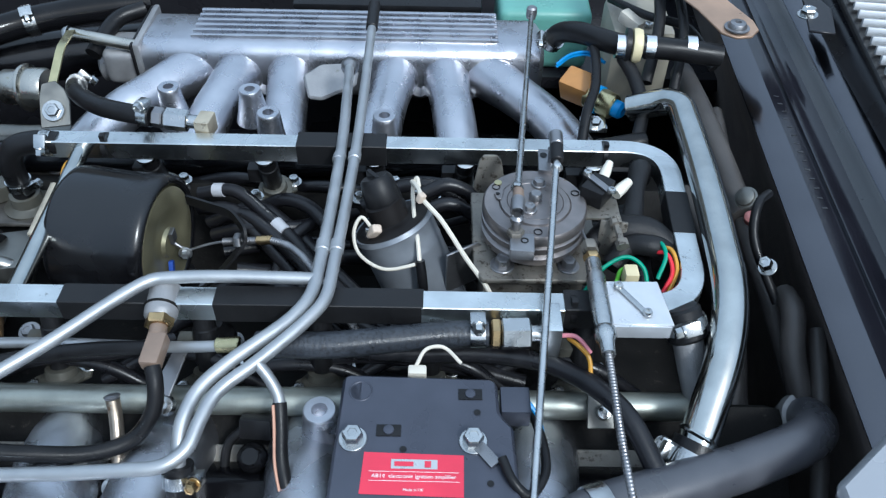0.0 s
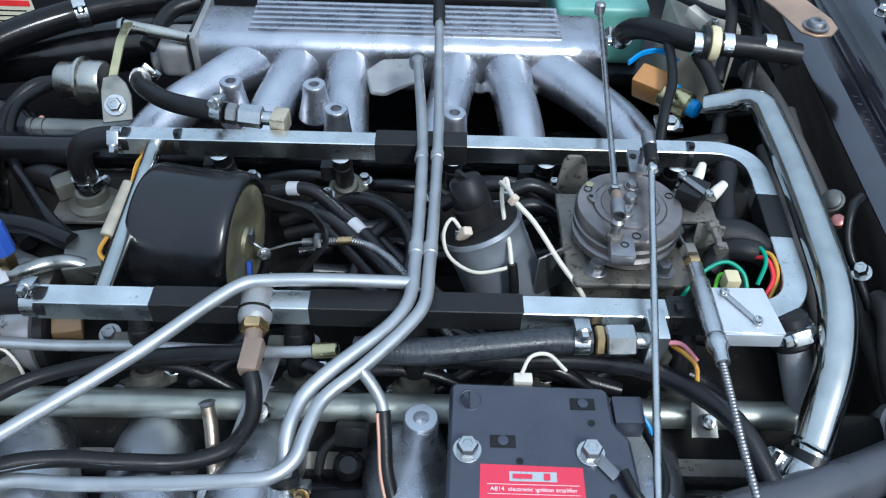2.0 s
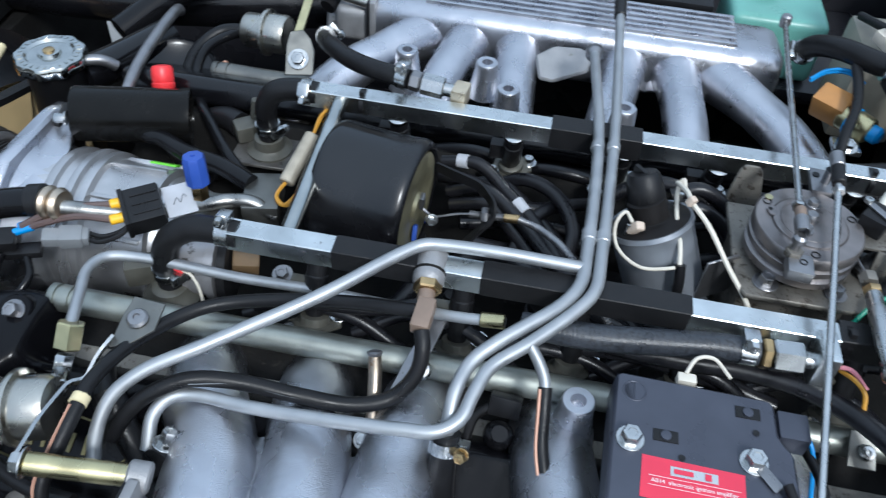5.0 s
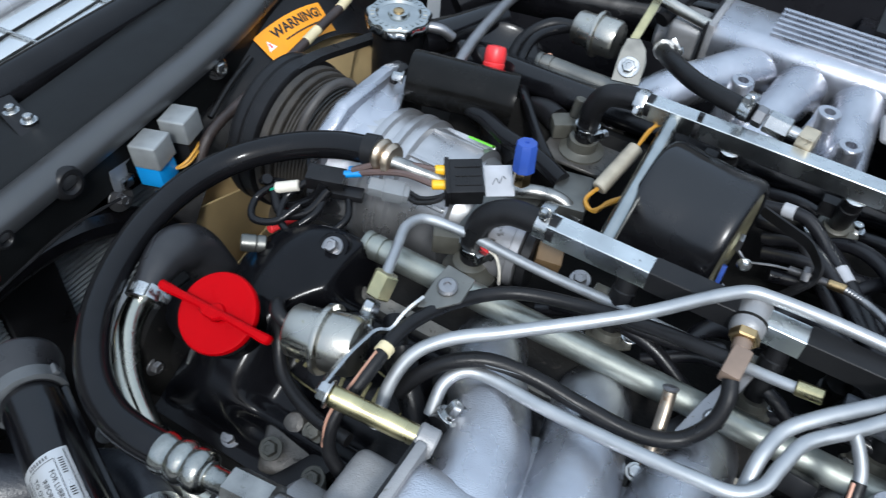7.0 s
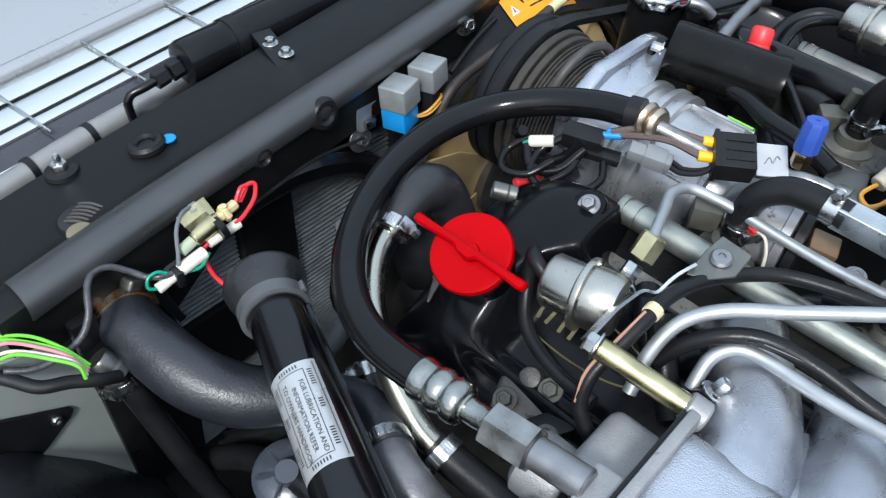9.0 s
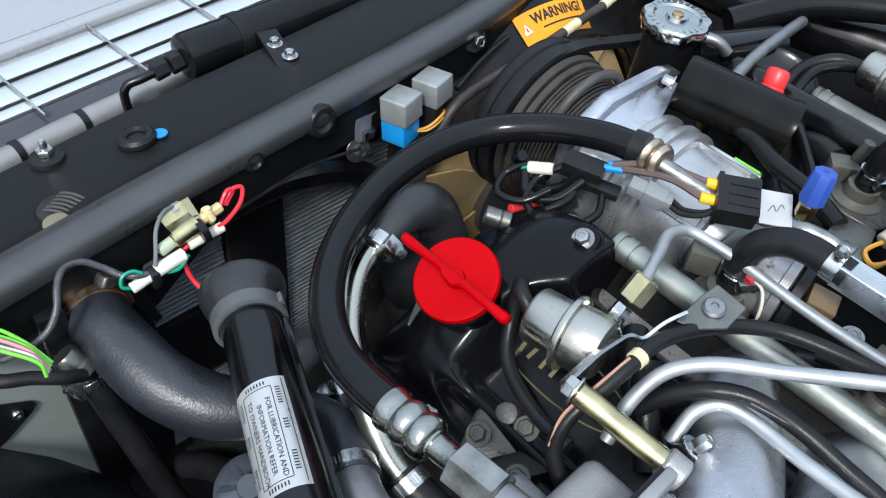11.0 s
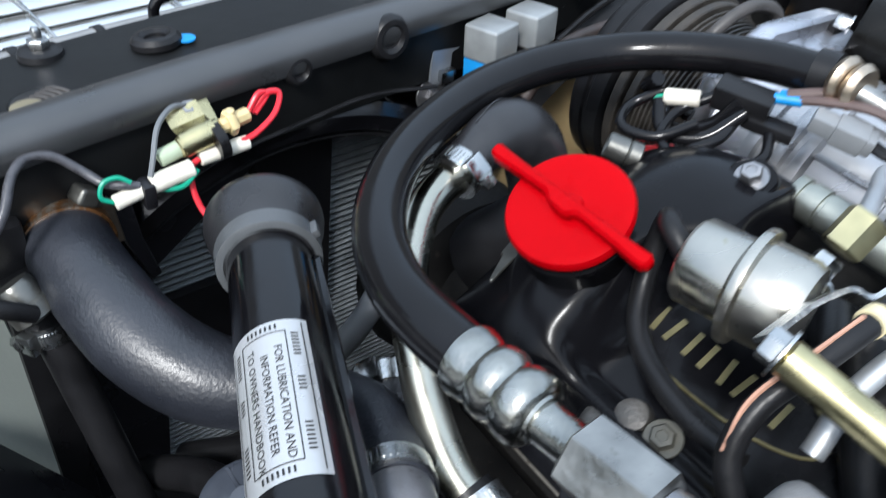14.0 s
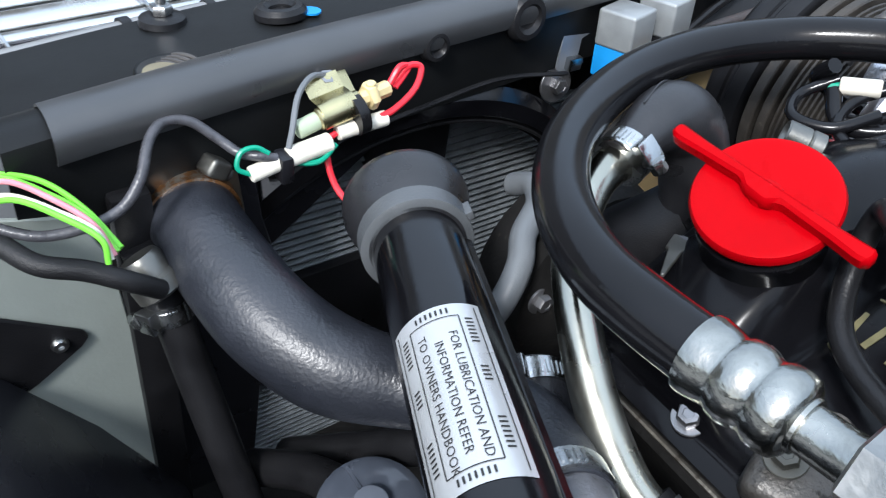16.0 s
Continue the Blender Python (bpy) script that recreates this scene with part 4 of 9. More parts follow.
part("boot_grip", box(bt + V((0.001, -0.002, -0.001)), (0.004, 0.020, 0.008), 0.001, basis(dd)[0].to_track_quat("X", "Z").to_matrix()), BLACKP, co)
for x, y, z in ((-0.008, 0.108, 0.852), (-0.046, 0.070, 0.843)):
    part("terminal", box((x, y, z), (0.006, 0.003, 0.014), 0.0008), ZINC, co)
bm = plate([(0, -0.010), (0.030, -0.010), (0.036, -0.004), (0.036, 0.030), (0.030, 0.034), (0, 0.034)], 0.002, axes((0.8, 0.5, 0), (0, 0, -1), (0.018, 0.052, 0.828)), 0.0005)
part("bracket", bm, STEEL, co)
for nm, pts, r, mt in (("white_lead", [(-0.006, 0.105, 0.866), (-0.008, 0.112, 0.870), (-0.011, 0.108, 0.864), (-0.010, 0.088, 0.853), (-0.006, 0.060, 0.846), (-0.004, 0.045, 0.835)], 0.0018, WHITE),
                       ("white_lead", [(-0.012, 0.112, 0.866), (-0.006, 0.094, 0.872), (-0.003, 0.083, 0.872), (0.012, 0.070, 0.862), (0.032, 0.048, 0.842), (0.053, 0.028, 0.820), (0.058, 0.020, 0.80)], 0.0021, WHITE),
                       ("white_lead", [(-0.045, 0.072, 0.851), (-0.052, 0.075, 0.858), (-0.058, 0.068, 0.850), (-0.054, 0.054, 0.838), (-0.034, 0.044, 0.830), (-0.012, 0.044, 0.834), (-0.004, 0.046, 0.836)], 0.0015, WHITE)):
    w = tagged(solo(nm, tube(pts, r, 8), mt, "white insulated lead from the ignition coil", "wire", "coil leads"))
part("plug", box((-0.042, 0.069, 0.848), (0.0085, 0.0075, 0.015), 0.0022, Euler((0.5, 0.35, 0.4)).to_matrix(), 3), FLESH, co, "aged cream spade plug")
part("plug", box((-0.004, 0.082, 0.8735), (0.0062, 0.0060, 0.0085), 0.0016, Euler((0.2, 0.3, 0.7)).to_matrix(), 3), FLESH, co, "aged cream spade plug")
solo("lead_sleeve", tube([(-0.004, 0.046, 0.838), (-0.002, 0.040, 0.825), (0.0, 0.036, 0.80)], 0.0042, 10), RUBBER, "black sleeve round the coil leads", "wire sleeve")

# ---- throttle capstan ----
cp = thing("throttle_capstan", (0.088, 0.085, 0.76), "grey steel throttle pulley on a pedestal plate", "throttle linkage")
PC = V((0.0885, 0.0830, 0.0))
part("pulley", lathe(G(), [(0.036, 0.838), (0.0425, 0.840), (0.0425, 0.846), (0.038, 0.849), (0.0425, 0.852), (0.0425, 0.857), (0.039, 0.859), (0.0425, 0.861), (0.0425, 0.868), (0.041, 0.8700), (0.0296, 0.8700), (0.0290, 0.8692), (0.0284, 0.8700), (0.0282, 0.8712), (0.0270, 0.8716), (0.0232, 0.8716), (0.0228, 0.8710), (0.0224, 0.8716), (0, 0.8716)], PC, (0, 0, 1), 56), CAPST, cp)
for k, r in ((0.35, 0.036), (2.6, 0.036), (4.7, 0.0355)):
    part("hole", lathe(G(), [(0.0032, 0.8695), (0.0036, 0.8706), (0.0030, 0.8708), (0.0026, 0.8695)], PC + V((r * math.cos(k), r * math.sin(k), 0)), (0, 0, 1), 12), BLACKP, cp)
part("stop_ear", plate([(-0.0265, -0.006), (-0.0310, -0.005), (-0.0340, 0.0), (-0.0310, 0.005), (-0.0265, 0.006)], 0.0022, axes((0.97, -0.24, 0), (0.24, 0.97, 0), PC + V((0, 0, 0.8700))), 0.0005), CAPST, cp)
part("hole", lathe(G(), [(0.0016, 0), (0.0018, 0.0005), (0.001, 0.0006), (0, 0.0004)], PC + V((-0.0300, 0.0075, 0.8721)), (0, 0, 1), 10), BLACKP, cp)
part("brass_stud", lathe(G(), [(0.0032, 0), (0.0032, 0.0012), (0, 0.0016)], PC + V((-0.0290, 0.0240, 0.8698)), (0, 0, 1), 14), GOLD, cp)
part("lever_lug", box((0.1035, 0.1360, 0.8700), (0.0165, 0.0300, 0.0060), 0.0010, Matrix.Rotation(radians(-4), 3, "Z")), STEEL, cp)
part("hole", lathe(G(), [(0.0030, 0), (0.0032, 0.0006), (0.0022, 0.0007), (0, 0.0004)], (0.1000, 0.1420, 0.8731), (0, 0, 1), 12), BLACKP, cp)
part("lever_lug", box((0.0747, 0.0330, 0.8680), (0.0185, 0.0200, 0.0100), 0.0010, Matrix.Rotation(radians(-4), 3, "Z")), STEEL, cp)
part("hole", lathe(G(), [(0.0030, 0), (0.0032, 0.0006), (0.0022, 0.0007), (0.002, 0)], (0.0765, 0.0345, 0.8728), (0, 0, 1), 12), BLACKP, cp)
part("centre_stud", lathe(G(), [(0.0055, 0), (0.0055, 0.004), (0.004, 0.006), (0, 0.006)], (0.0890, 0.0865, 0.8714), (0, 0, 1), 16), STEEL, cp)
for x, y in ((0.0930, 0.1040), (0.0830, 0.0720)):
    part("bolt", hexhead((x, y, 0.8716), (0, 0, 1), 0.0085, 0.0040, 0.0062), STEEL, cp)
out = [(-0.045, -0.058), (0.045, -0.058), (0.052, -0.040), (0.052, 0.045), (0.040, 0.050), (-0.052, 0.050), (-0.052, -0.045)]
part("base_plate", plate(out, 0.005, axes((1, 0, 0), (0, 1, 0), (0.091, 0.088, 0.829)), 0.001), RUSTY, cp, "weathered pedestal plate")
part("pedestal", box((0.09, 0.09, 0.785), (0.085, 0.085, 0.088), 0.006), RUSTY, cp)
out = [(-0.016, -0.05), (0.014, -0.05), (0.014, 0.000), (0.010, 0.022), (0.006, 0.027), (-0.006, 0.027), (-0.010, 0.022), (-0.014, 0.0)]
part("ear", plate(out, 0.003, axes((1, 0, 0), (0, 0.25, 0.97), (0.0565, 0.158, 0.830)), 0.0008), RUSTY, cp)
part("hole", lathe(G(), [(0.0045, 0), (0.005, 0.0006), (0.0035, 0.0008), (0.003, 0)], (0.0565, 0.1605, 0.846), (0, -0.97, 0.25), 14), BLACKP, cp)
part("pulley_bolt", hexhead((0.0625, 0.046, 0.834), (0, 0, 1), 0.011, 0.008, 0.010), STEEL, cp)
part("pulley_bolt", hexhead((0.116, 0.046, 0.834), (0, 0, 1), 0.010, 0.007, 0.009), STEEL, cp)
# rods and ball joints
rd = thing("linkage_rod", (0.069, 0.042, 0.885), "thin steel throttle rod with a ball joint", "throttle rod", "throttle rods")
part("rod", rod((0.0695, 0.050, 0.892), (0.1125, 0.425, 0.857), 0.0027, 12), ZINC, rd)
part("joint", rod((0.0727, 0.0740, 0.8898), (0.0716, 0.0600, 0.8910), 0.0043, 18), UMBER, rd, "dark joint sleeve")
part("socket", lathe(G(), [(0.0044, 0), (0.0056, 0.001), (0.0056, 0.0170), (0.0050, 0.0180), (0.0042, 0.0172), (0.0040, 0.010), (0, 0.010)], (0.0717, 0.0620, 0.8908), (-0.10, -1, 0.09), 20), STEEL, rd, "hollow steel joint socket")
part("ball_nut", hexnut((0.0700, 0.0430, 0.8700), (0.0700, 0.0430, 0.8765), 0.0120), RUSTY, rd)
part("ball_stud", lathe(G(), [(0.0035, 0), (0.0035, 0.006), (0.0052, 0.008), (0.0052, 0.012), (0.003, 0.014)], (0.0700, 0.0440, 0.8762), (0, 0, 1), 14), STEEL, rd)
part("lock_nut", hexnut((0.0715, 0.075, 0.8898), (0.0721, 0.080, 0.8893), 0.009), ZINC, rd)
part("end_joint", lathe(G(), [(0.005, 0), (0.006, 0.004), (0.006, 0.012), (0.004, 0.014)], (0.1125, 0.425, 0.852), (0, 0, 1), 14), STEEL, rd)
rd2 = thing("linkage_rod", (0.100, 0.03, 0.85), "long thin steel throttle rod with a black sleeve", "throttle rod", "throttle rods")
part("rod", rod((0.1062, 0.110, 0.8913), (0.0655, -0.205, 0.838), 0.0027, 12), ZINC, rd2)
part("sleeve", rod((0.1077, 0.1290, 0.8935), (0.1066, 0.1100, 0.8914), 0.0055, 18), BLACKP, rd2, "black plastic sleeve")
part("collar", rod((0.1084, 0.1440, 0.8945), (0.1077, 0.1285, 0.8935), 0.0058, 18), STEEL, rd2)
part("lock_nut", hexnut((0.1060, 0.1055, 0.8908), (0.1056, 0.1010, 0.8900), 0.0085), ZINC, rd2)
part("ball_stud", lathe(G(), [(0.0035, -0.012), (0.0035, 0.0), (0.0045, 0.002)], (0.1062, 0.1340, 0.884), (0, 0, 1), 14), STEEL, rd2)
# micro switch on a bracket
sw = thing("throttle_switch", (0.142, 0.098, 0.845), "small black micro switch with white push-on plugs", "switch")
part("body", box((0.1405, 0.097, 0.872), (0.020, 0.024, 0.016), 0.0015, Matrix.Rotation(radians(-35), 3, "Z")), BLACKP, sw)
part("lever_strip", box((0.1405, 0.096, 0.8812), (0.006, 0.030, 0.0015), 0.0004, Matrix.Rotation(radians(35), 3, "Z")), STEEL, sw)
for x, y in ((0.1325, 0.107), (0.149, 0.0845)):
    part("screw", screw_head((x, y, 0.8815), (0, 0, 1), 0.0038, 0.003), ZINC, sw)
part("plug", lathe(G(), [(0.0046, 0), (0.0044, 0.008), (0.0032, 0.017), (0.0018, 0.018)], (0.147, 0.111, 0.874), (0.4, 0.86, 0.3), 14), BULLET, sw)
part("plug", lathe(G(), [(0.0050, 0), (0.0048, 0.009), (0.0036, 0.018), (0.0018, 0.019)], (0.155, 0.093, 0.872), (0.7, 0.68, 0.2), 14), BULLET, sw)
part("bracket", box((0.142, 0.090, 0.862), (0.032, 0.034, 0.0030), 0.0008), RUSTY, sw)
part("bracket_leg", box((0.152, 0.066, 0.842), (0.022, 0.0028, 0.042), 0.0008, Euler((radians(-12), 0, radians(-8))).to_matrix()), RUSTY, sw)
part("stop_screw", lathe(G(), [(0.0055, 0), (0.0055, 0.006), (0.003, 0.007), (0.003, 0.020), (0.0055, 0.021), (0.0055, 0.027)], (0.152, 0.070, 0.865), (0.15, -1, -0.25), 8), RUSTY, sw)

# ---- cable bracket and kick-down cable ----
kb = thing("cable_bracket", (0.155, -0.02, 0.84), "bright zinc cable bracket box with a clamp strip", "bracket")
m = axes((1, -0.02, 0.03), (0, 1, 0), (0.1515, -0.019, 0.862))
part("cover_plate", plate([(-0.026, -0.021), (0.027, -0.022), (0.022, 0.021), (-0.022, 0.021)], 0.002, m, 0.0006), GALV, kb)
part("side_plate", box((0.152, -0.041, 0.857), (0.050, 0.002, 0.012), 0.0006), GALV, kb)
part("strip", box((0.1515, -0.018, 0.8655), (0.004, 0.034, 0.0014), 0.0004, Matrix.Rotation(radians(32), 3, "Z")), ZINC, kb)
for x, y in ((0.1435, -0.005), (0.1605, -0.031)):
    part("screw", screw_head((x, y, 0.8655), (0, 0, 1), 0.0036, 0.0028), ZINC, kb)
kc = thing("kickdown_cable", (0.128, -0.05, 0.84), "steel kick-down cable with threaded sleeve and ribbed sheath", "cable")
part("inner_wire", rod((0.124, 0.075, 0.858), (0.1275, 0.045, 0.862), 0.0010, 6), STEEL, kc)
part("brass_nut", hexnut((0.1280, 0.044, 0.862), (0.1283, 0.034, 0.8625), 0.012), RUSTY, kc)
part("brass_nut", hexnut((0.1284, 0.030, 0.8627), (0.1286, 0.024, 0.863), 0.012), BRASS, kc)
part("sleeve", lathe(G(), [(0.0045, 0), (0.0060, 0.004), (0.0062, 0.018), (0.0072, 0.020), (0.0072, 0.066), (0.0062, 0.070), (0.0078, 0.072), (0.0078, 0.080), (0.0055, 0.084), (0.0050, 0.094)], (0.1286, 0.026, 0.863), (-0.01, -1, 0.012), 18), ZINC, kc)
pts = smooth_path([(0.1278, -0.060, 0.863), (0.1278, -0.09, 0.861), (0.128, -0.12, 0.857), (0.130, -0.16, 0.850), (0.135, -0.21, 0.835)], 70)
part("sheath", sweep(G(), pts, lambda t: 0.0027 + 0.0003 * math.sin(t * 400), 10), STEEL, kc)

# ---- ignition amplifier ----
am = thing("ignition_amplifier", (0.0, -0.124, 0.81), "blue-black ignition amplifier box with a red label", "amplifier")
A = axes((1, -0.01, 0), (0, 1, 0.03), (0.001, -0.1235, 0.848))
out = [(-0.0565, -0.051), (0.063, -0.051), (0.060, 0.008), (0.0545, 0.014), (0.0515, 0.019), (0.0505, 0.042), (0.047, 0.046), (-0.051, 0.047), (-0.0545, 0.044)]
bm = plate(out, 0.030, A @ Matrix.Translation((0, 0, -0.030)), 0.0022)
case = part("case", bm, AMPB, am)
part("label_plate", plate([(-0.0365, -0.0415), (0.0275, -0.0425), (0.0275, -0.0140), (-0.0355, -0.0130)], 0.0004, A, 0.0), LABEL, am, "red maker's label with a white panel")
lm = A @ Matrix.Translation((-0.0035, -0.021, 0.0004))
part("maker_panel", bar(0, 0, 0.029, 0.0065, lm), SILVERLAB, am, "white maker's panel with plain bars")
bm = merge(bar(-0.0065, 0, 0.012, 0.0032, lm, 0.0006), bar(0.0085, 0.0, 0.004, 0.0045, lm, 0.0006))
part("maker_mark", bm, LABEL, am)
part("label_text", flat_text("AB14  electronic ignition amplifier", 0.0038, A @ Matrix.Translation((-0.0035, -0.0295, 0.0005))), WHITEINK, am)
part("label_text", flat_text("Made in UK", 0.0026, A @ Matrix.Translation((-0.0035, -0.0385, 0.0005))), WHITEINK, am)
for y in (-0.0262, -0.0325):
    part("label_line", bar(-0.0035, y, 0.056, 0.0003, A, 0.0005), WHITEINK, am)
for x, y in ((-0.0435, -0.004), (0.0335, -0.004)):
    part("bolt", hexhead(A @ V((x, y, 0.0)), (0, -0.03, 1), 0.0118, 0.0075, 0.0092), ZINC, am)
part("ring_mark", lathe(G(), [(0.0068, 0), (0.0072, 0.0004), (0.0078, 0.0004), (0.0082, 0)], A @ V((-0.0415, 0.033, 0.0)), (0, -0.03, 1), 28), AMPB, am)
for x, y in ((0.032, 0.032), (-0.021, 0.003)):
    bm = box(A @ V((x, y, 0.0002)), (0.016, 0.0085, 0.0010), 0.0002)
    sl = part("slot", bm, BLACKP, am)
    part("rivet", lathe(G(), [(0.0036, 0.0004), (0.0034, 0.0018), (0.002, 0.0022), (0, 0.0022)], A @ V((x, y, 0)), (0, -0.03, 1), 16), AMPB, sl)
for x, y in ((0.0365, 0.018), (-0.011, -0.0105), (0.044, -0.033)):
    part("hole", lathe(G(), [(0.0020, 0.0002), (0.0023, 0.0006), (0.001, 0.0006), (0, 0.0002)], A @ V((x, y, 0)), (0, 0, 1), 12), BLACKP, am)
part("connector", box(A @ V((0.0625, 0.030, -0.010)), (0.020, 0.021, 0.017), 0.0015), AMPB, am, "black plug connector")
part("earth_tag", box(A @ V((0.042, -0.0135, 0.0016)), (0.008, 0.018, 0.0012), 0.0003, Matrix.Rotation(radians(38), 3, "Z")), STEEL, am)
solo("earth_lead", tube([(0.052, -0.142, 0.853), (0.058, -0.156, 0.850), (0.068, -0.162, 0.843), (0.080, -0.145, 0.838), (0.082, -0.120, 0.832), (0.078, -0.085, 0.82)], 0.0032, 10), RUBBER, "black earth lead beside the amplifier", "wire")
solo("connector_lead", tube([(0.074, -0.090, 0.838), (0.081, -0.098, 0.830), (0.088, -0.12, 0.80)], 0.0016, 8), CYAN, "blue lead from the amplifier plug", "wire")
part("clip", box((-0.003, -0.066, 0.838), (0.013, 0.008, 0.009), 0.0015), WHITE, am, "cream wire clip")
solo("white_lead", tube([(-0.004, -0.063, 0.842), (0.003, -0.052, 0.847), (0.015, -0.049, 0.846), (0.028, -0.057, 0.838)], 0.0014, 8), WHITE, "white lead behind the amplifier", "wire", "coil leads")

# ---- fuel feed: thin pipe, braided hose, union ----
ff = thing("fuel_feed_pipe", (-0.35, -0.02, 0.79), "thin silver fuel pipe with a brass nut", "fuel pipe")
p3 = [(-0.438, -0.104, 0.822), (-0.447, -0.075, 0.821), (-0.456, -0.044, 0.817), (-0.450, -0.027, 0.813), (-0.427, -0.020, 0.810), (-0.346, -0.019, 0.806), (-0.285, -0.022, 0.811), (-0.208, -0.033, 0.822), (-0.162, -0.039, 0.830), (-0.132, -0.041, 0.836)]
part("pipe", tube(p3, 0.0043, 14), PIPE, ff)
part("flare_nut", hexnut((-0.4365, -0.103, 0.826), (-0.4375, -0.116, 0.811), 0.0175), GOLD, ff, "yellow passivated hexagon nut")
part("adaptor", hexnut((-0.438, -0.119, 0.808), (-0.4385, -0.128, 0.799), 0.012), ZINC, ff)
part("collar", rod((-0.150, -0.0405, 0.8335), (-0.132, -0.041, 0.8362), 0.0058, 14), GOLD, ff)
hb = thing("fuel_hose", (-0.03, -0.036, 0.825), "braid-textured black fuel hose with a clamp and union nut", "hose")
braid = [(-0.120, -0.042, 0.837), (-0.100, -0.043, 0.839), (-0.070, -0.044, 0.840), (-0.024, -0.038, 0.840), (0.020, -0.032, 0.840), (0.048, -0.031, 0.840)]
pth = smooth_path(braid, 24)
bm = G()
sweep(bm, pth, 0.0098, 32)
bm.verts.ensure_lookup_table()
for i, v in enumerate(bm.verts):
    ring, k = divmod(i, 32)
    c = pth[min(ring, len(pth) - 1)]
    v.co = c + (v.co - c) * (1 + 0.032 * (math.sin(ring * 1.1 + k * 2 * math.pi * 4 / 32) * math.sin(ring * 1.1 - k * 2 * math.pi * 4 / 32)))
part("hose", bm, BRAID, hb)
clamp(hb, (0.040, -0.0312, 0.840), (1, 0.02, 0), 0.0099, (0, 0.1, 1), 0.011)
part("brass_union", hexnut((0.050, -0.031, 0.840), (0.057, -0.031, 0.840), 0.020), BRASS, hb)
part("union_nut", hexnut((0.0575, -0.031, 0.840), (0.079, -0.030, 0.840), 0.021), ZINC, hb)
part("stub", rod((0.078, -0.030, 0.840), (0.090, -0.030, 0.840), 0.0065, 14), ZINC, hb)
part("rail_bracket", box((0.094, -0.026, 0.838), (0.014, 0.028, 0.034), 0.002), RAILZ, rail, "zinc bracket block welded under the rail")

# ---- temperature sensor on the rail ----
sn = thing("rail_sensor", (-0.190, -0.045, 0.82), "grey-capped brass sensor with a brown plug on the rail", "sensor")
part("boss", lathe(G(), [(0.0122, -0.010), (0.0122, 0.0120), (0.0116, 0.0155), (0.0098, 0.0175)], (-0.1935, -0.008, 0.846), (0.03, -1, -0.12), 30), CAST_RAW, sn)
part("weld", lathe(G(), [(0.0118, 0.0078), (0.0136, 0.0082), (0.0132, 0.0092), (0.0118, 0.0100)], (-0.1935, -0.0075, 0.846), (0.03, -1, -0.12), 18), DARK, sn, "scorched weld ring")
part("brass_body", hexnut((-0.1926, -0.024, 0.844), (-0.1922, -0.032, 0.843), 0.0185), BRASS, sn)
part("neck", rod((-0.1922, -0.031, 0.843), (-0.1916, -0.040, 0.8415), 0.0065, 14), UMBER, sn)
part("plug", box((-0.1907, -0.0515, 0.8395), (0.0140, 0.026, 0.013), 0.0025, Euler((radians(8), 0, radians(-4))).to_matrix()), UMBER, sn, "brown plastic plug")
part("hose", tube([(-0.1895, -0.064, 0.838), (-0.1865, -0.073, 0.832), (-0.188, -0.085, 0.816), (-0.202, -0.099, 0.801), (-0.226, -0.110, 0.800), (-0.267, -0.117, 0.809), (-0.309, -0.121, 0.818), (-0.339, -0.130, 0.823), (-0.362, -0.143, 0.817), (-0.379, -0.155, 0.800), (-0.387, -0.163, 0.785)], 0.0058, 14), RUBBER, sn, "black vacuum hose with its highlight drawn as a strip")
# the highlight along the hose, modelled as a thin grey strip
part("hose_highlight", tube([(-0.190, -0.0905, 0.817), (-0.204, -0.1040, 0.803), (-0.228, -0.1150, 0.803), (-0.267, -0.1215, 0.812), (-0.309, -0.1255, 0.821), (-0.336, -0.135, 0.8255)], 0.00045, 6), GREYP, sn)
vh = thing("vacuum_hose", (-0.30, -0.07, 0.80), "black rubber vacuum hose with a copper stripe and white clip", "hose")
hA = [(-0.196, -0.047, 0.838), (-0.246, -0.040, 0.826), (-0.307, -0.042, 0.815), (-0.356, -0.058, 0.812), (-0.385, -0.093, 0.816), (-0.398, -0.127, 0.821), (-0.401, -0.150, 0.824), (-0.401, -0.164, 0.822)]
hC = [(-0.401, -0.164, 0.822), (-0.404, -0.190, 0.812), (-0.408, -0.212, 0.797), (-0.404, -0.224, 0.780), (-0.390, -0.228, 0.764), (-0.370, -0.230, 0.752)]
part("hose", tube(hA + hC[1:], 0.0053, 16), RUBBER, vh)
part("stripe", tube([V(p) + V((-0.0026, -0.0026, 0.0042)) for p in hC[:4]], 0.0012, 6), COPPER, vh, "copper stripe")
part("clip", lathe(G(), [(0.0053, -0.0038), (0.0063, -0.0034), (0.0063, 0.0030), (0.0053, 0.0034)], (-0.4013, -0.160, 0.8225), (0.0, 1, 0.02), 18), CREAM, vh, "cream plastic ring clip")

# ---- rail bracket and breather stub ----
out = [(-0.005, 0.0), (0.006, 0.0), (0.008, 0.036), (0.007, 0.052), (0.002, 0.085), (-0.001, 0.092), (-0.004, 0.085), (-0.006, 0.052), (-0.007, 0.036)]
part("stay", plate(out, 0.002, axes((0.90, -0.38, 0.0), (-0.34, -0.79, -0.47), (-0.180, -0.034, 0.8215)), 0.0005), STEEL, coolN, "flat steel stay")
part("stay_screw", screw_head((-0.187, -0.0695, 0.7985), (0, -0.5, 0.86), 0.0080, 0.005), ZINC, coolN)
st = thing("breather_stub", (-0.216, -0.10, 0.74), "tarnished brass breather stub on the near manifold", "stub pipe")
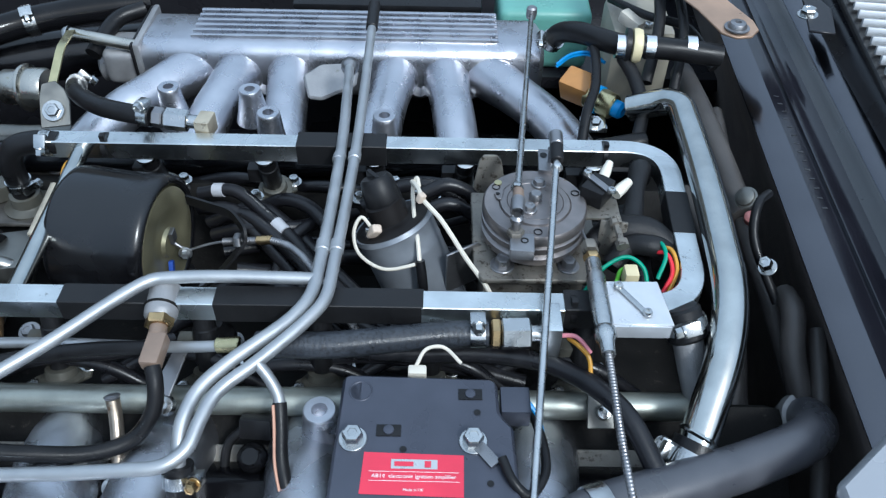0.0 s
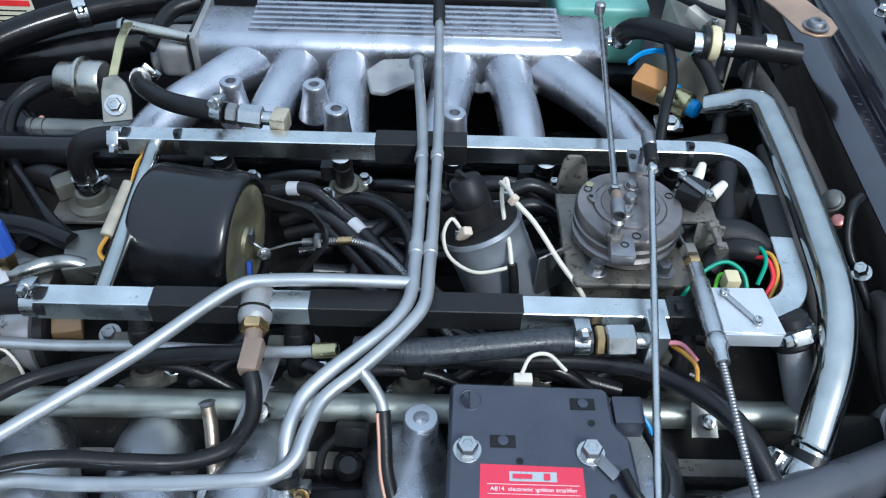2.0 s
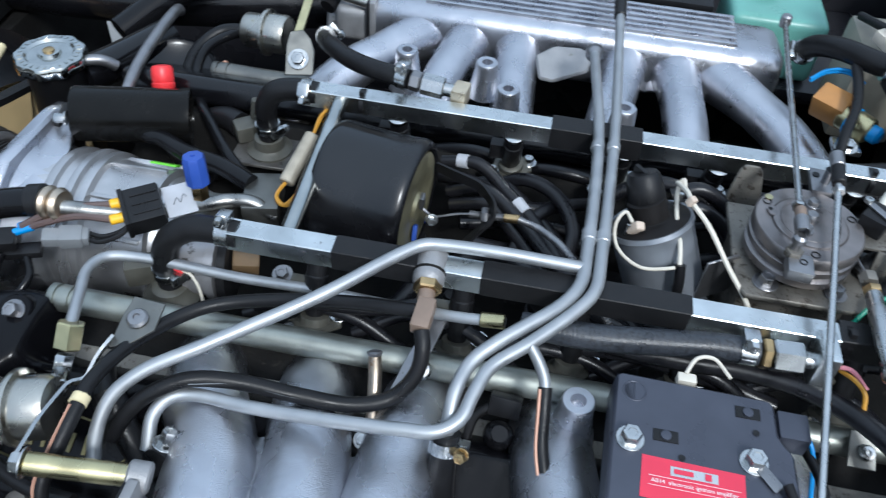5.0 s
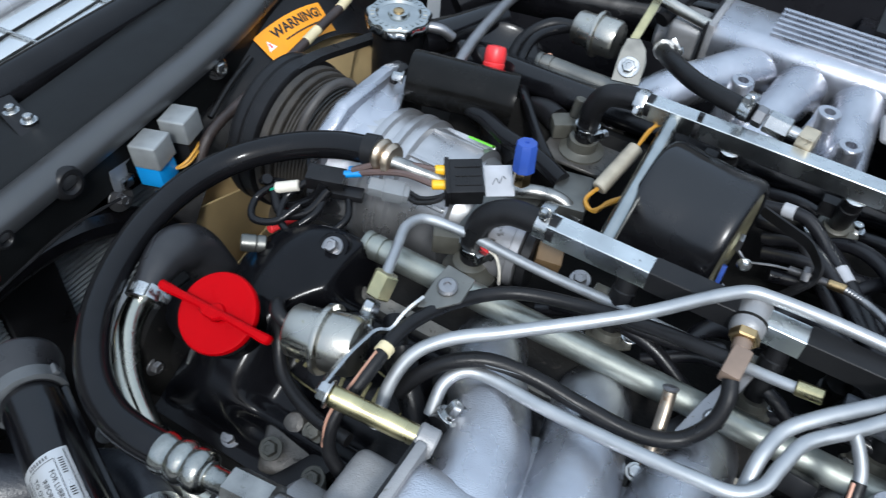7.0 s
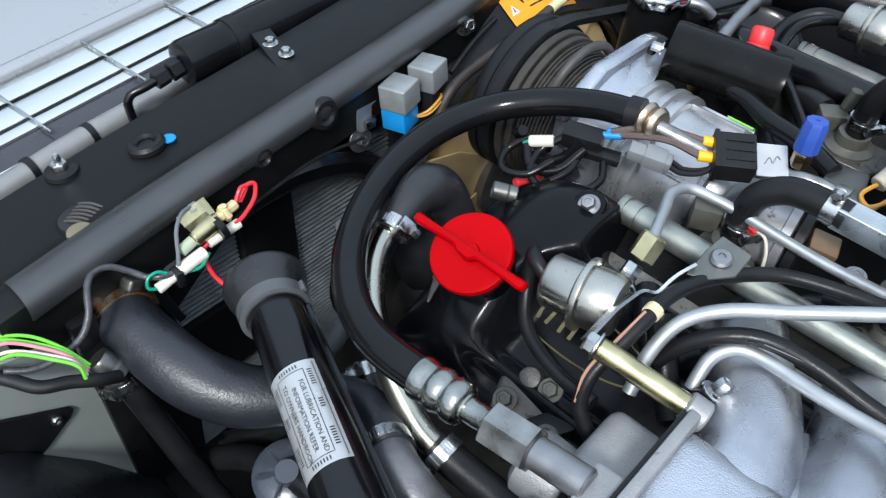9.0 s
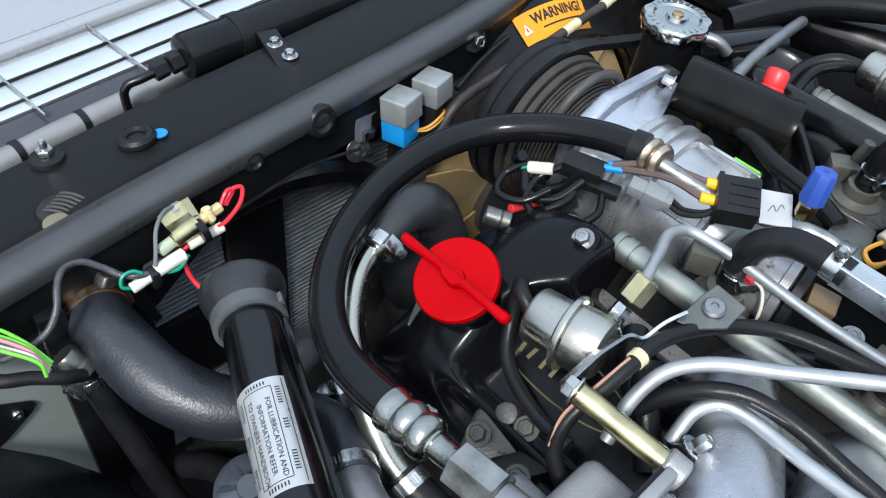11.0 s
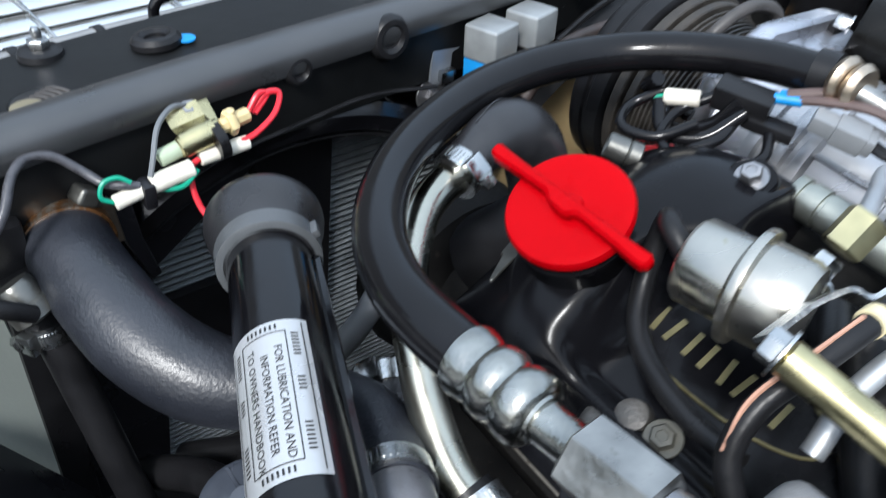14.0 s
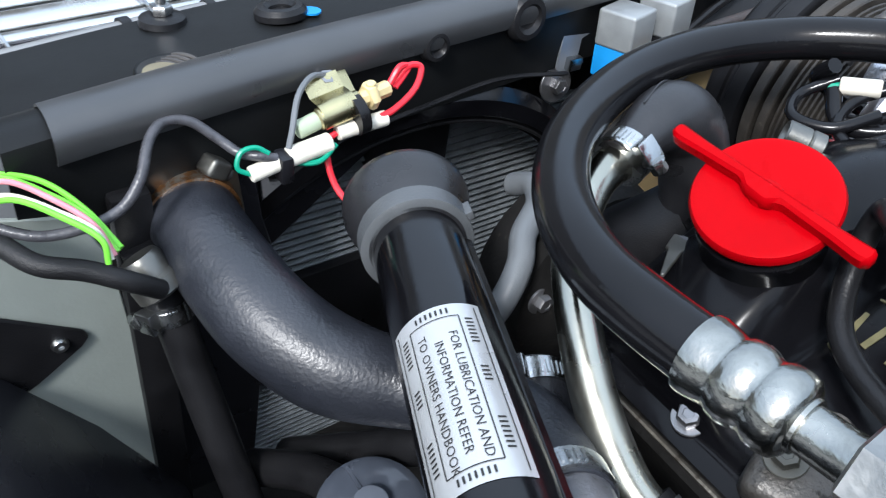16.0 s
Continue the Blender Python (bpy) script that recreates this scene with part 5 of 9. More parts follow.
part("stub", tube([(-0.221, -0.074, 0.812), (-0.219, -0.082, 0.802), (-0.216, -0.100, 0.786), (-0.214, -0.118, 0.768), (-0.213, -0.125, 0.75)], 0.0050, 14), WORN, st)
part("end", lathe(G(), [(0.0052, 0), (0.006, 0.002), (0.004, 0.003), (0, 0.002)], (-0.2212, -0.0735, 0.8125), (-0.1, 0.35, 0.5), 14), STEEL, st)
part("clip", box((-0.208, -0.122, 0.768), (0.022, 0.014, 0.010), 0.002), WHITE, st)
part("hose", tube([(-0.214, -0.120, 0.766), (-0.211, -0.132, 0.752), (-0.208, -0.15, 0.72)], 0.0078, 14), RUBBER, st)
part("nut", hexhead((-0.219, -0.120, 0.771), (0, -0.4, 0.9), 0.009, 0.006, 0.007), ZINC, st)

bs = thing("throttle_pickup", (-0.122, -0.085, 0.74), "black connector with a glossy rubber ball between the runners", "connector")
part("ball", lathe(G(), [(0.0, -0.0115), (0.006, -0.0100), (0.0100, -0.0058), (0.0116, 0.0), (0.0100, 0.0058), (0.0070, 0.0092), (0.0060, 0.0098), (0.0060, 0.0125), (0, 0.0125)], (-0.1230, -0.096, 0.773), (0.05, -0.45, 0.9), 28), SMOOTH, bs, "glossy black rubber ball")
part("stem", rod((-0.1230, -0.092, 0.766), (-0.122, -0.080, 0.742), 0.0065, 14), RUBBER, bs)
part("connector", box((-0.1215, -0.0765, 0.784), (0.024, 0.012, 0.016), 0.0018, Euler((radians(-30), 0, radians(-4))).to_matrix()), BLACKP, bs)
part("lead", tube([(-0.132, -0.078, 0.782), (-0.142, -0.084, 0.774), (-0.146, -0.096, 0.758), (-0.146, -0.11, 0.74)], 0.0036, 10), RUBBER, bs)

# ---- plug leads and hoses in the valley ----
def lead(pts, r, mat=LEADM, name="plug_lead", label="black ignition lead in the valley", cat="cable", group="plug leads"):
    return solo(name, tube(pts, r, 10), mat, label, cat, group)


lead([(-0.215, 0.170, 0.800), (-0.180, 0.165, 0.808), (-0.150, 0.147, 0.795), (-0.118, 0.118, 0.786), (-0.085, 0.070, 0.78), (-0.03, 0.010, 0.775)], 0.0062)
lead([(-0.215, 0.160, 0.790), (-0.180, 0.150, 0.797), (-0.155, 0.128, 0.785), (-0.125, 0.098, 0.775), (-0.09, 0.05, 0.765)], 0.0062)
lead([(-0.20, 0.14, 0.775), (-0.16, 0.135, 0.79), (-0.12, 0.142, 0.785), (-0.09, 0.160, 0.78), (-0.07, 0.178, 0.77)], 0.0062)
lead([(-0.095, 0.16, 0.785), (-0.12, 0.13, 0.785), (-0.135, 0.10, 0.77), (-0.14, 0.06, 0.76)], 0.0062)
lead([(-0.20, 0.06, 0.77), (-0.15, 0.07, 0.79), (-0.10, 0.045, 0.79), (-0.05, 0.02, 0.785), (0.0, 0.0, 0.775)], 0.0065)
lead([(-0.005, 0.15, 0.82), (0.02, 0.155, 0.828), (0.05, 0.15, 0.81), (0.06, 0.13, 0.79)], 0.0066)
lead([(-0.005, 0.135, 0.81), (0.02, 0.140, 0.818), (0.05, 0.135, 0.80), (0.06, 0.11, 0.78)], 0.0066)
lead([(-0.06, -0.025, 0.812), (0.0, -0.028, 0.812), (0.05, -0.030, 0.815), (0.10, -0.045, 0.82), (0.14, -0.09, 0.83), (0.16, -0.13, 0.815)], 0.0075)
lead([(-0.10, -0.02, 0.79), (-0.05, -0.02, 0.80), (0.02, -0.02, 0.79), (0.08, -0.03, 0.78)], 0.0070)
lead([(-0.33, -0.03, 0.79), (-0.28, -0.026, 0.80), (-0.23, -0.02, 0.80), (-0.2, 0.0, 0.79)], 0.006)
lead([(0.12, 0.12, 0.80), (0.15, 0.10, 0.825), (0.175, 0.07, 0.83), (0.18, 0.02, 0.81)], 0.0075)
lead([(0.17, 0.15, 0.79), (0.178, 0.12, 0.825), (0.180, 0.09, 0.83), (0.178, 0.05, 0.82), (0.19, 0.02, 0.80)], 0.010)
for k in range(3):
    o = V((0.006 * k, 0.010 * k, -0.004 * k))
    lead([tuple(V(p) + o) for p in ((-0.205, 0.150, 0.782), (-0.172, 0.146, 0.796), (-0.140, 0.124, 0.790), (-0.108, 0.092, 0.782), (-0.070, 0.052, 0.774), (-0.028, 0.012, 0.768))], 0.0064)
lead([(-0.165, 0.175, 0.775), (-0.135, 0.168, 0.796), (-0.105, 0.150, 0.798), (-0.085, 0.120, 0.785), (-0.09, 0.085, 0.770)], 0.0066)
lead([(-0.06, 0.155, 0.80), (-0.03, 0.165, 0.815), (0.005, 0.162, 0.820), (0.035, 0.155, 0.808), (0.05, 0.14, 0.785)], 0.0066)
tag = solo("lead_tag", tube([(-0.140, 0.1385, 0.7925), (-0.130, 0.1285, 0.7895)], 0.0068, 12), PAPER, "white number tag on an ignition lead", "tag")
solo("lead_tag", tube([(-0.200, 0.1685, 0.8055), (-0.190, 0.1665, 0.8075)], 0.0067, 12), PAPER, "white number tag on an ignition lead", "tag")

# coloured wires by the cable bracket
for pts, mt, lb in (([(0.125, 0.02, 0.83), (0.142, 0.035, 0.845), (0.160, 0.040, 0.852), (0.172, 0.032, 0.848), (0.175, 0.015, 0.835)], GREENW, "green wire by the cable bracket"),
                    ([(0.150, 0.022, 0.838), (0.156, 0.034, 0.844), (0.163, 0.030, 0.844), (0.166, 0.018, 0.836)], LIME, "light green wire by the cable bracket"),
                    ([(0.183, 0.05, 0.848), (0.191, 0.042, 0.854), (0.194, 0.028, 0.848), (0.186, 0.015, 0.838)], REDW, "red wire by the rail corner"),
                    ([(0.185, 0.054, 0.850), (0.195, 0.046, 0.855), (0.198, 0.030, 0.848), (0.190, 0.015, 0.838)], ORANGEW, "orange wire by the rail corner"),
                    ([(0.183, 0.058, 0.848), (0.188, 0.052, 0.856), (0.190, 0.040, 0.854), (0.183, 0.026, 0.842)], GREENW, "green wire by the rail corner"),
                    ([(0.108, -0.03, 0.835), (0.114, -0.044, 0.842), (0.120, -0.050, 0.838), (0.122, -0.06, 0.825)], ORANGEW, "orange wire under the rail"),
                    ([(0.10, -0.030, 0.838), (0.112, -0.034, 0.842), (0.122, -0.046, 0.838)], PINKW, "pink wire under the rail")):
    solo("wire", tube(pts, 0.0017, 8), mt, lb, "wire", "loose wires")
solo("wire_connector", box((0.1605, 0.024, 0.846), (0.011, 0.013, 0.016), 0.002), CREAM, "cream wire connector by the bracket", "connector")
solo("taped_loom", tube([(0.200, 0.176, 0.822), (0.193, 0.164, 0.842), (0.184, 0.134, 0.846), (0.177, 0.106, 0.845), (0.171, 0.086, 0.842), (0.168, 0.070, 0.835)], lambda t: 0.0088 + 0.0012 * math.sin(t * 9), 16), TAPE, "thick black taped loom beside the rail bend", "wiring loom")
solo("taped_loom", tube([(0.136, 0.070, 0.836), (0.150, 0.078, 0.843), (0.166, 0.076, 0.848), (0.184, 0.074, 0.847), (0.197, 0.066, 0.842), (0.203, 0.055, 0.834)], lambda t: 0.0075 + 0.0055 * math.sin(math.pi * min(1, t * 1.05)), 18), TAPE, "black taped bundle feeding the coloured wires", "wiring loom")
solo("taped_loom", tube([(0.150, 0.045, 0.835), (0.165, 0.060, 0.845), (0.183, 0.055, 0.850), (0.196, 0.060, 0.840), (0.20, 0.09, 0.82)], 0.009, 12), TAPE, "black taped wiring loom in the rail corner", "wiring loom")


# the rest of the ignition leads and small hoses that fill the valley and the gaps beside the rails
rng = random.Random(7)
for k in range(16):
    x, y = rng.uniform(-0.21, 0.14), rng.uniform(0.03, 0.165)
    z = rng.uniform(0.735, 0.785)
    a = rng.uniform(-0.7, 0.7) + (math.pi if rng.random() < 0.5 else 0)
    pts = [V((x, y, z))]
    for j in range(4):
        a += rng.uniform(-0.5, 0.5)
        q = pts[-1] + V((0.032 * math.cos(a), 0.020 * math.sin(a), rng.uniform(-0.010, 0.012)))
        q.y, q.z = min(0.172, max(0.012, q.y)), min(0.80, max(0.725, q.z))
        pts.append(q)
    lead([tuple(q) for q in pts], rng.choice((0.0045, 0.0062, 0.0062, 0.0075)))
for k, x in enumerate((-0.30, -0.21, -0.115, -0.02, 0.08)):
    dx = rng.uniform(-0.01, 0.01)
    lead([(x - 0.05, 0.236, 0.742 + dx), (x - 0.01, 0.222 + dx, 0.768), (x + 0.03, 0.216, 0.772 + dx), (x + 0.08, 0.228, 0.75)], 0.0062, name="rail_lead", label="black lead beside the far rail", group="rail leads")
    lead([(x - 0.04, -0.030, 0.775), (x, -0.024 + dx, 0.792), (x + 0.05, -0.026, 0.790 + dx), (x + 0.09, -0.034, 0.77)], 0.0055, name="rail_lead", label="black lead beside the near rail", group="rail leads")
for x, y in ((-0.225, 0.13), (-0.175, 0.055), (-0.105, 0.075), (0.03, 0.155), (0.055, 0.035), (0.16, 0.16)):
    th = thing("spark_plug_boot", (x, y, 0.70), "black spark plug boot in the valley", "plug boot", "plug boots")
    part("boot", lathe(G(), [(0.009, 0), (0.0095, 0.03), (0.0115, 0.032), (0.0115, 0.040), (0.008, 0.044), (0.006, 0.058)], (x, y, 0.70), (rng.uniform(-0.3, 0.3), rng.uniform(-0.3, 0.3), 1), 16), RUBBER, th)
    part("clip", lathe(G(), [(0.0098, 0.018), (0.0106, 0.018), (0.0106, 0.023), (0.0098, 0.023)], (x, y, 0.70), (0, 0, 1), 16), STEEL, th)

# ---- rear of the bay ----
bp = thing("crossover_pipe", (0.24, 0.08, 0.78), "large bright zinc coolant crossover pipe", "coolant pipe")
path = bent([(0.203, 0.272, 0.836), (0.243, 0.254, 0.860), (0.2395, 0.120, 0.861), (0.2285, -0.028, 0.858), (0.187, -0.115, 0.800)], 0.058, 14)
part("pipe", sweep(G(), path, 0.0135, 28), CHROME, bp)
part("bead", lathe(G(), [(0.0135, 0), (0.0150, 0.002), (0.0135, 0.004)], (0.196, -0.096, 0.813), (-0.5, -0.62, -0.55), 28), CHROME, bp)
rh = thing("heater_hose", (0.25, -0.10, 0.75), "thick black rubber heater hose running to the bulkhead", "hose")
part("hose", tube([(0.060, -0.185, 0.812), (0.114, -0.156, 0.812), (0.173, -0.136, 0.810), (0.231, -0.113, 0.803), (0.272, -0.092, 0.795), (0.297, -0.070, 0.780), (0.306, -0.045, 0.760), (0.306, -0.030, 0.735)], 0.0165, 24), HEATER, rh)
part("end_collar", lathe(G(), [(0.0165, 0), (0.0195, 0.001), (0.0195, 0.012), (0.0165, 0.013)], (0.306, -0.036, 0.748), (0, -0.55, 0.83), 28), CAST_RAW, rh, "dull metal collar")
part("band", lathe(G(), [(0.0167, -0.007), (0.0176, -0.007), (0.0176, 0.007), (0.0167, 0.007)], (0.117, -0.155, 0.812), (0.9, 0.33, 0), 26), ZINC, rh, "bright band")
sh = thing("short_hose", (0.185, -0.118, 0.77), "short black rubber hose at the crossover pipe end", "hose")
part("hose", tube([(0.193, -0.102, 0.810), (0.183, -0.118, 0.797), (0.170, -0.14, 0.775)], 0.0165, 20), RUBBER, sh)
clamp(sh, (0.1885, -0.110, 0.8035), (-0.42, -0.62, -0.60), 0.0166, (-0.75, 0.55, 0.25), 0.010)
clamp(sh, (0.186, -0.113, 0.801), (-0.5, -0.62, -0.55), 0.0168, (-0.75, 0.3, 0.4), 0.012)
tp = thing("coolant_tee", (0.203, -0.035, 0.77), "zinc coolant tee pipe with a black hose joint", "coolant pipe")
part("pipe", rod((0.196, -0.022, 0.838), (0.212, -0.055, 0.786), 0.0115, 20), CAST_RAW, tp)
part("hose_joint", rod((0.190, -0.012, 0.852), (0.198, -0.027, 0.832), 0.0150, 20), RUBBER, tp)
clamp(tp, (0.194, -0.020, 0.842), (0.4, -0.75, -1.0), 0.0152, (0, -0.7, 0.6), 0.010)
out = [(-0.009, 0.012), (0.009, 0.012), (0.010, -0.014), (-0.010, -0.014)]
part("stay", plate(out, 0.002, axes((1, 0, 0), (0.1, 0.85, 0.5), (0.132, -0.066, 0.797)), 0.0005), DULL, coolN)
part("stay_screw", screw_head((0.134, -0.070, 0.7985), (0, -0.5, 0.86), 0.0060, 0.004), ZINC, coolN)

# rear top hose with bands, solenoid valve
bh2 = thing("breather_hose", (0.22, 0.32, 0.85), "black breather hose with bright bands and a white valve", "hose")
part("hose", tube([(0.134, 0.412, 0.828), (0.143, 0.402, 0.846), (0.160, 0.372, 0.864), (0.195, 0.335, 0.872), (0.228, 0.330, 0.872), (0.262, 0.328, 0.870), (0.300, 0.326, 0.866)], 0.0115, 18), RUBBER, bh2)
for x in (0.196, 0.226, 0.268):
    part("band", lathe(G(), [(0.0116, -0.005), (0.0125, -0.005), (0.0125, 0.005), (0.0116, 0.005)], (x, 0.3305, 0.872), (1, -0.08, -0.03), 24), CLAMPW, bh2, "bright metal band")
part("valve", lathe(G(), [(0.0125, -0.005), (0.0170, -0.004), (0.0180, 0), (0.0165, 0.005), (0.0125, 0.006)], (0.212, 0.331, 0.873), (1, -0.1, 0), 28), CREAM, bh2, "cream plastic one-way valve")
part("valve_rubber", lathe(G(), [(0.0125, -0.004), (0.0175, -0.003), (0.0165, 0.002)], (0.204, 0.332, 0.873), (1, -0.1, 0), 24), RUBBER, bh2)
clamp(bh2, (0.137, 0.408, 0.834), (0.4, -0.4, 0.8), 0.0117, (-1, 0, 0), 0.009)
sv = thing("solenoid_valve", (0.172, 0.30, 0.81), "ochre solenoid valve with a gold body and blue cap", "valve")
part("coil_block", box((0.158, 0.322, 0.828), (0.034, 0.026, 0.028), 0.003, Euler((radians(20), 0, radians(-38))).to_matrix()), BROWNP, sv)
part("body", rod((0.166, 0.312, 0.826), (0.192, 0.290, 0.824), 0.0135, 20), GOLD, sv)
part("cap", lathe(G(), [(0.009, 0), (0.009, 0.010), (0.006, 0.013), (0, 0.013)], (0.190, 0.291, 0.824), (0.76, -0.64, 0), 18), CYAN, sv, "blue plastic cap")
part("band", lathe(G(), [(0.0138, -0.003), (0.0150, -0.003), (0.0150, 0.003), (0.0138, 0.003)], (0.176, 0.303, 0.825), (0.76, -0.64, 0), 22), CYAN, sv, "blue plastic band")
part("bracket", box((0.170, 0.277, 0.812), (0.026, 0.022, 0.006), 0.001), ZINC, sv)
part("bolt", hexhead((0.170, 0.273, 0.815), (0, -0.3, 1), 0.011, 0.006, 0.010), ZINC, sv)
for k in range(2):
    solo("wire", tube([(0.135, 0.345, 0.838 + 0.003 * k), (0.150, 0.352, 0.846 + 0.003 * k), (0.170, 0.350, 0.850 + 0.003 * k), (0.185, 0.338, 0.848)], 0.0017, 8), CYAN, "blue wire looping over the solenoid valve", "wire", "loose wires")
solo("vacuum_tube", tube([(0.172, 0.345, 0.862), (0.172, 0.325, 0.858), (0.168, 0.290, 0.848), (0.158, 0.262, 0.838), (0.152, 0.235, 0.82)], 0.0052, 12), RUBBER, "black vacuum tube over the solenoid valve", "tube")
solo("taped_loom", tube([(0.20, 0.33, 0.86), (0.21, 0.31, 0.85), (0.215, 0.27, 0.835), (0.205, 0.23, 0.82)], 0.007, 10), TAPE, "black taped loom beside the crossover pipe", "wiring loom")
solo("pipe_stub", rod((0.165, 0.225, 0.818), (0.215, 0.235, 0.822), 0.010, 16), RUBBER, "black rubber stub under the crossover pipe", "hose")
# far-right clutter: green bottle, wires, pale boxes
bo = thing("coolant_bottle", (0.15, 0.62, 0.70), "translucent green plastic coolant bottle", "bottle")
part("tank", box((0.150, 0.620, 0.744), (0.125, 0.110, 0.087), 0.014, n=4), BOTTLE, bo)
part("cap", lathe(G(), [(0.022, 0), (0.024, 0.002), (0.024, 0.014), (0.020, 0.016), (0, 0.016)], (0.13, 0.64, 0.783), (0, 0, 1), 24), BLACKP, bo)
bx = thing("fuse_box", (-0.05, 0.63, 0.70), "dark plastic box behind the far manifold", "box")
part("case", box((-0.06, 0.625, 0.740), (0.24, 0.10, 0.078), 0.008), BLACKP, bx)
part("lid", box((-0.06, 0.625, 0.784), (0.25, 0.11, 0.012), 0.004), CRINKLE, bx)
sb = thing("wiper_motor_cover", (0.26, 0.50, 0.66), "cream-grey casing at the rear corner", "casing")
part("case", box((0.255, 0.500, 0.76), (0.075, 0.09, 0.12), 0.008), material("dusty_cream_casing", (0.28, 0.26, 0.21), 0.5, 0.0, 0.15, 30, 0.2, 400), sb)
part("screw", screw_head((0.26, 0.47, 0.821), (0, 0, 1), 0.006, 0.004), ZINC, sb)
solo("plug_connector", box((0.235, 0.455, 0.835), (0.030, 0.014, 0.014), 0.002, Euler((0, 0.2, radians(-50))).to_matrix()), WHITE, "white wire plug beside the bottle", "connector")
for pts, r in (([(0.25, 0.56, 0.90), (0.258, 0.47, 0.88), (0.252, 0.40, 0.86), (0.235, 0.345, 0.82)], 0.0065), ([(0.285, 0.55, 0.88), (0.278, 0.45, 0.88), (0.275, 0.38, 0.86), (0.262, 0.33, 0.82)], 0.0055), ([(0.22, 0.52, 0.83), (0.25, 0.45, 0.845), (0.29, 0.41, 0.85), (0.31, 0.36, 0.83)], 0.005)):
    solo("taped_loom", tube(pts, r, 10), TAPE, "black taped wiring by the bulkhead", "wiring loom")
# bonnet stay arm with its bolt, on the bulkhead
ar = thing("bonnet_stay", (0.305, 0.36, 0.88), "bronze-coloured flat stay arm bolted to the bulkhead", "bracket")
out = [(-0.075, 0.160), (-0.055, 0.170), (0.004, 0.050), (0.024, 0.012), (0.026, -0.004), (0.016, -0.016), (0.0, -0.018), (-0.014, -0.010), (-0.030, 0.030), (-0.060, 0.080)]
part("arm", plate(out, 0.003, axes((1, 0, 0), (0, 1, 0.12), (0.312, 0.345, 0.886)), 0.0008), BRONZE, ar)
part("bolt", screw_head((0.315, 0.342, 0.8895), (0, 0, 1), 0.010, 0.006), STEEL, ar)
part("washer", lathe(G(), [(0.013, 0), (0.013, 0.0015), (0.008, 0.002)], (0.315, 0.342, 0.889), (0, 0, 1), 22), STEEL, ar)
# scuttle vent slats and bolt
vt = thing("scuttle_vent", (0.50, 0.25, 0.88), "silver slatted scuttle vent behind the bulkhead", "vent")
part("frame", plate([(0.0, -0.3), (0.16, -0.3), (0.16, 0.4), (0.0, 0.4)], 0.008, axes((0.99, -0.13, 0), (0.13, 0.99, 0), (0.418, 0.21, 0.884)), 0.002), BLACKP, vt)
for k in range(24):
    m = axes((0.99, -0.13, 0), (0.13, 0.99, 0), (0.418, 0.21, 0.884)) @ Matrix.Translation((0.080, -0.05 + k * 0.0185, 0.0135))
    part("slat", box(m.translation, (0.148, 0.0055, 0.009), 0.0018, m.to_3x3() @ Matrix.Rotation(radians(-18), 3, "X")), SILVERLAB, vt)
bt = thing("bulkhead_bolt", (0.40, 0.31, 0.87), "hexagon bolt with a black bracket on the bulkhead", "bolt")
part("bracket", plate([(-0.010, -0.036), (0.016, -0.042), (0.030, 0.012), (0.022, 0.050), (0.008, 0.046)], 0.003, axes((1, 0, 0), (0, 1, 0), (0.405, 0.387, 0.8805)), 0.0008), PANEL, bt)
part("head", hexhead((0.405, 0.387, 0.882), (-0.1, 0, 1), 0.0145, 0.007, 0.011), ZINC, bt)
# stamped characters on the rail become a row of tiny marks
bm = G()
for k in range(14):
    merge(bm, box((0.3575 - 0.00078 * k + 0.0006 * (k % 3), 0.295 - 0.0135 * k, 0.8382), (0.0055, 0.0011 + 0.0008 * (k % 2), 0.0005), 0.0, Euler((0, radians(9), radians(10 * (k % 3)))).to_matrix()))
solo("stamped_marks", bm, LIPM, "row of stamped marks on the black bulkhead rail", "marking")
# small valve and fittings against the bulkhead
bv = thing("bulkhead_valve", (0.285, 0.12, 0.80), "brassy round sender with a pinkish base on the bulkhead", "sender")
part("dome", lathe(G(), [(0.0090, 0), (0.0108, 0.001), (0.0108, 0.0025), (0.0090, 0.003), (0.0085, 0.006), (0.005, 0.008), (0, 0.008)], (0.296, 0.157, 0.816), (-0.6, -0.3, 0.7), 26), DULL, bv)
part("base", lathe(G(), [(0.005, 0), (0.0058, 0.001), (0.0058, 0.010), (0.0045, 0.011), (0, 0.011)], (0.298, 0.140, 0.804), (-0.3, -0.4, 0.8), 20), material("pinkish_metal", (0.36, 0.15, 0.14), 0.35, 0.6, 0.1, 60), bv)
solo("bulkhead_cable", tube([(0.300, 0.13, 0.845), (0.285, 0.112, 0.848), (0.28, 0.09, 0.83), (0.30, 0.05, 0.79)], 0.004, 10), RUBBER, "black cable looping by the sender", "cable")
solo("pipe_clip", hexhead((0.290, 0.068, 0.815), (-0.5, -0.3, 0.8), 0.010, 0.012, 0.008), ZINC, "bright bolt on a pipe clip at the bulkhead", "bolt")
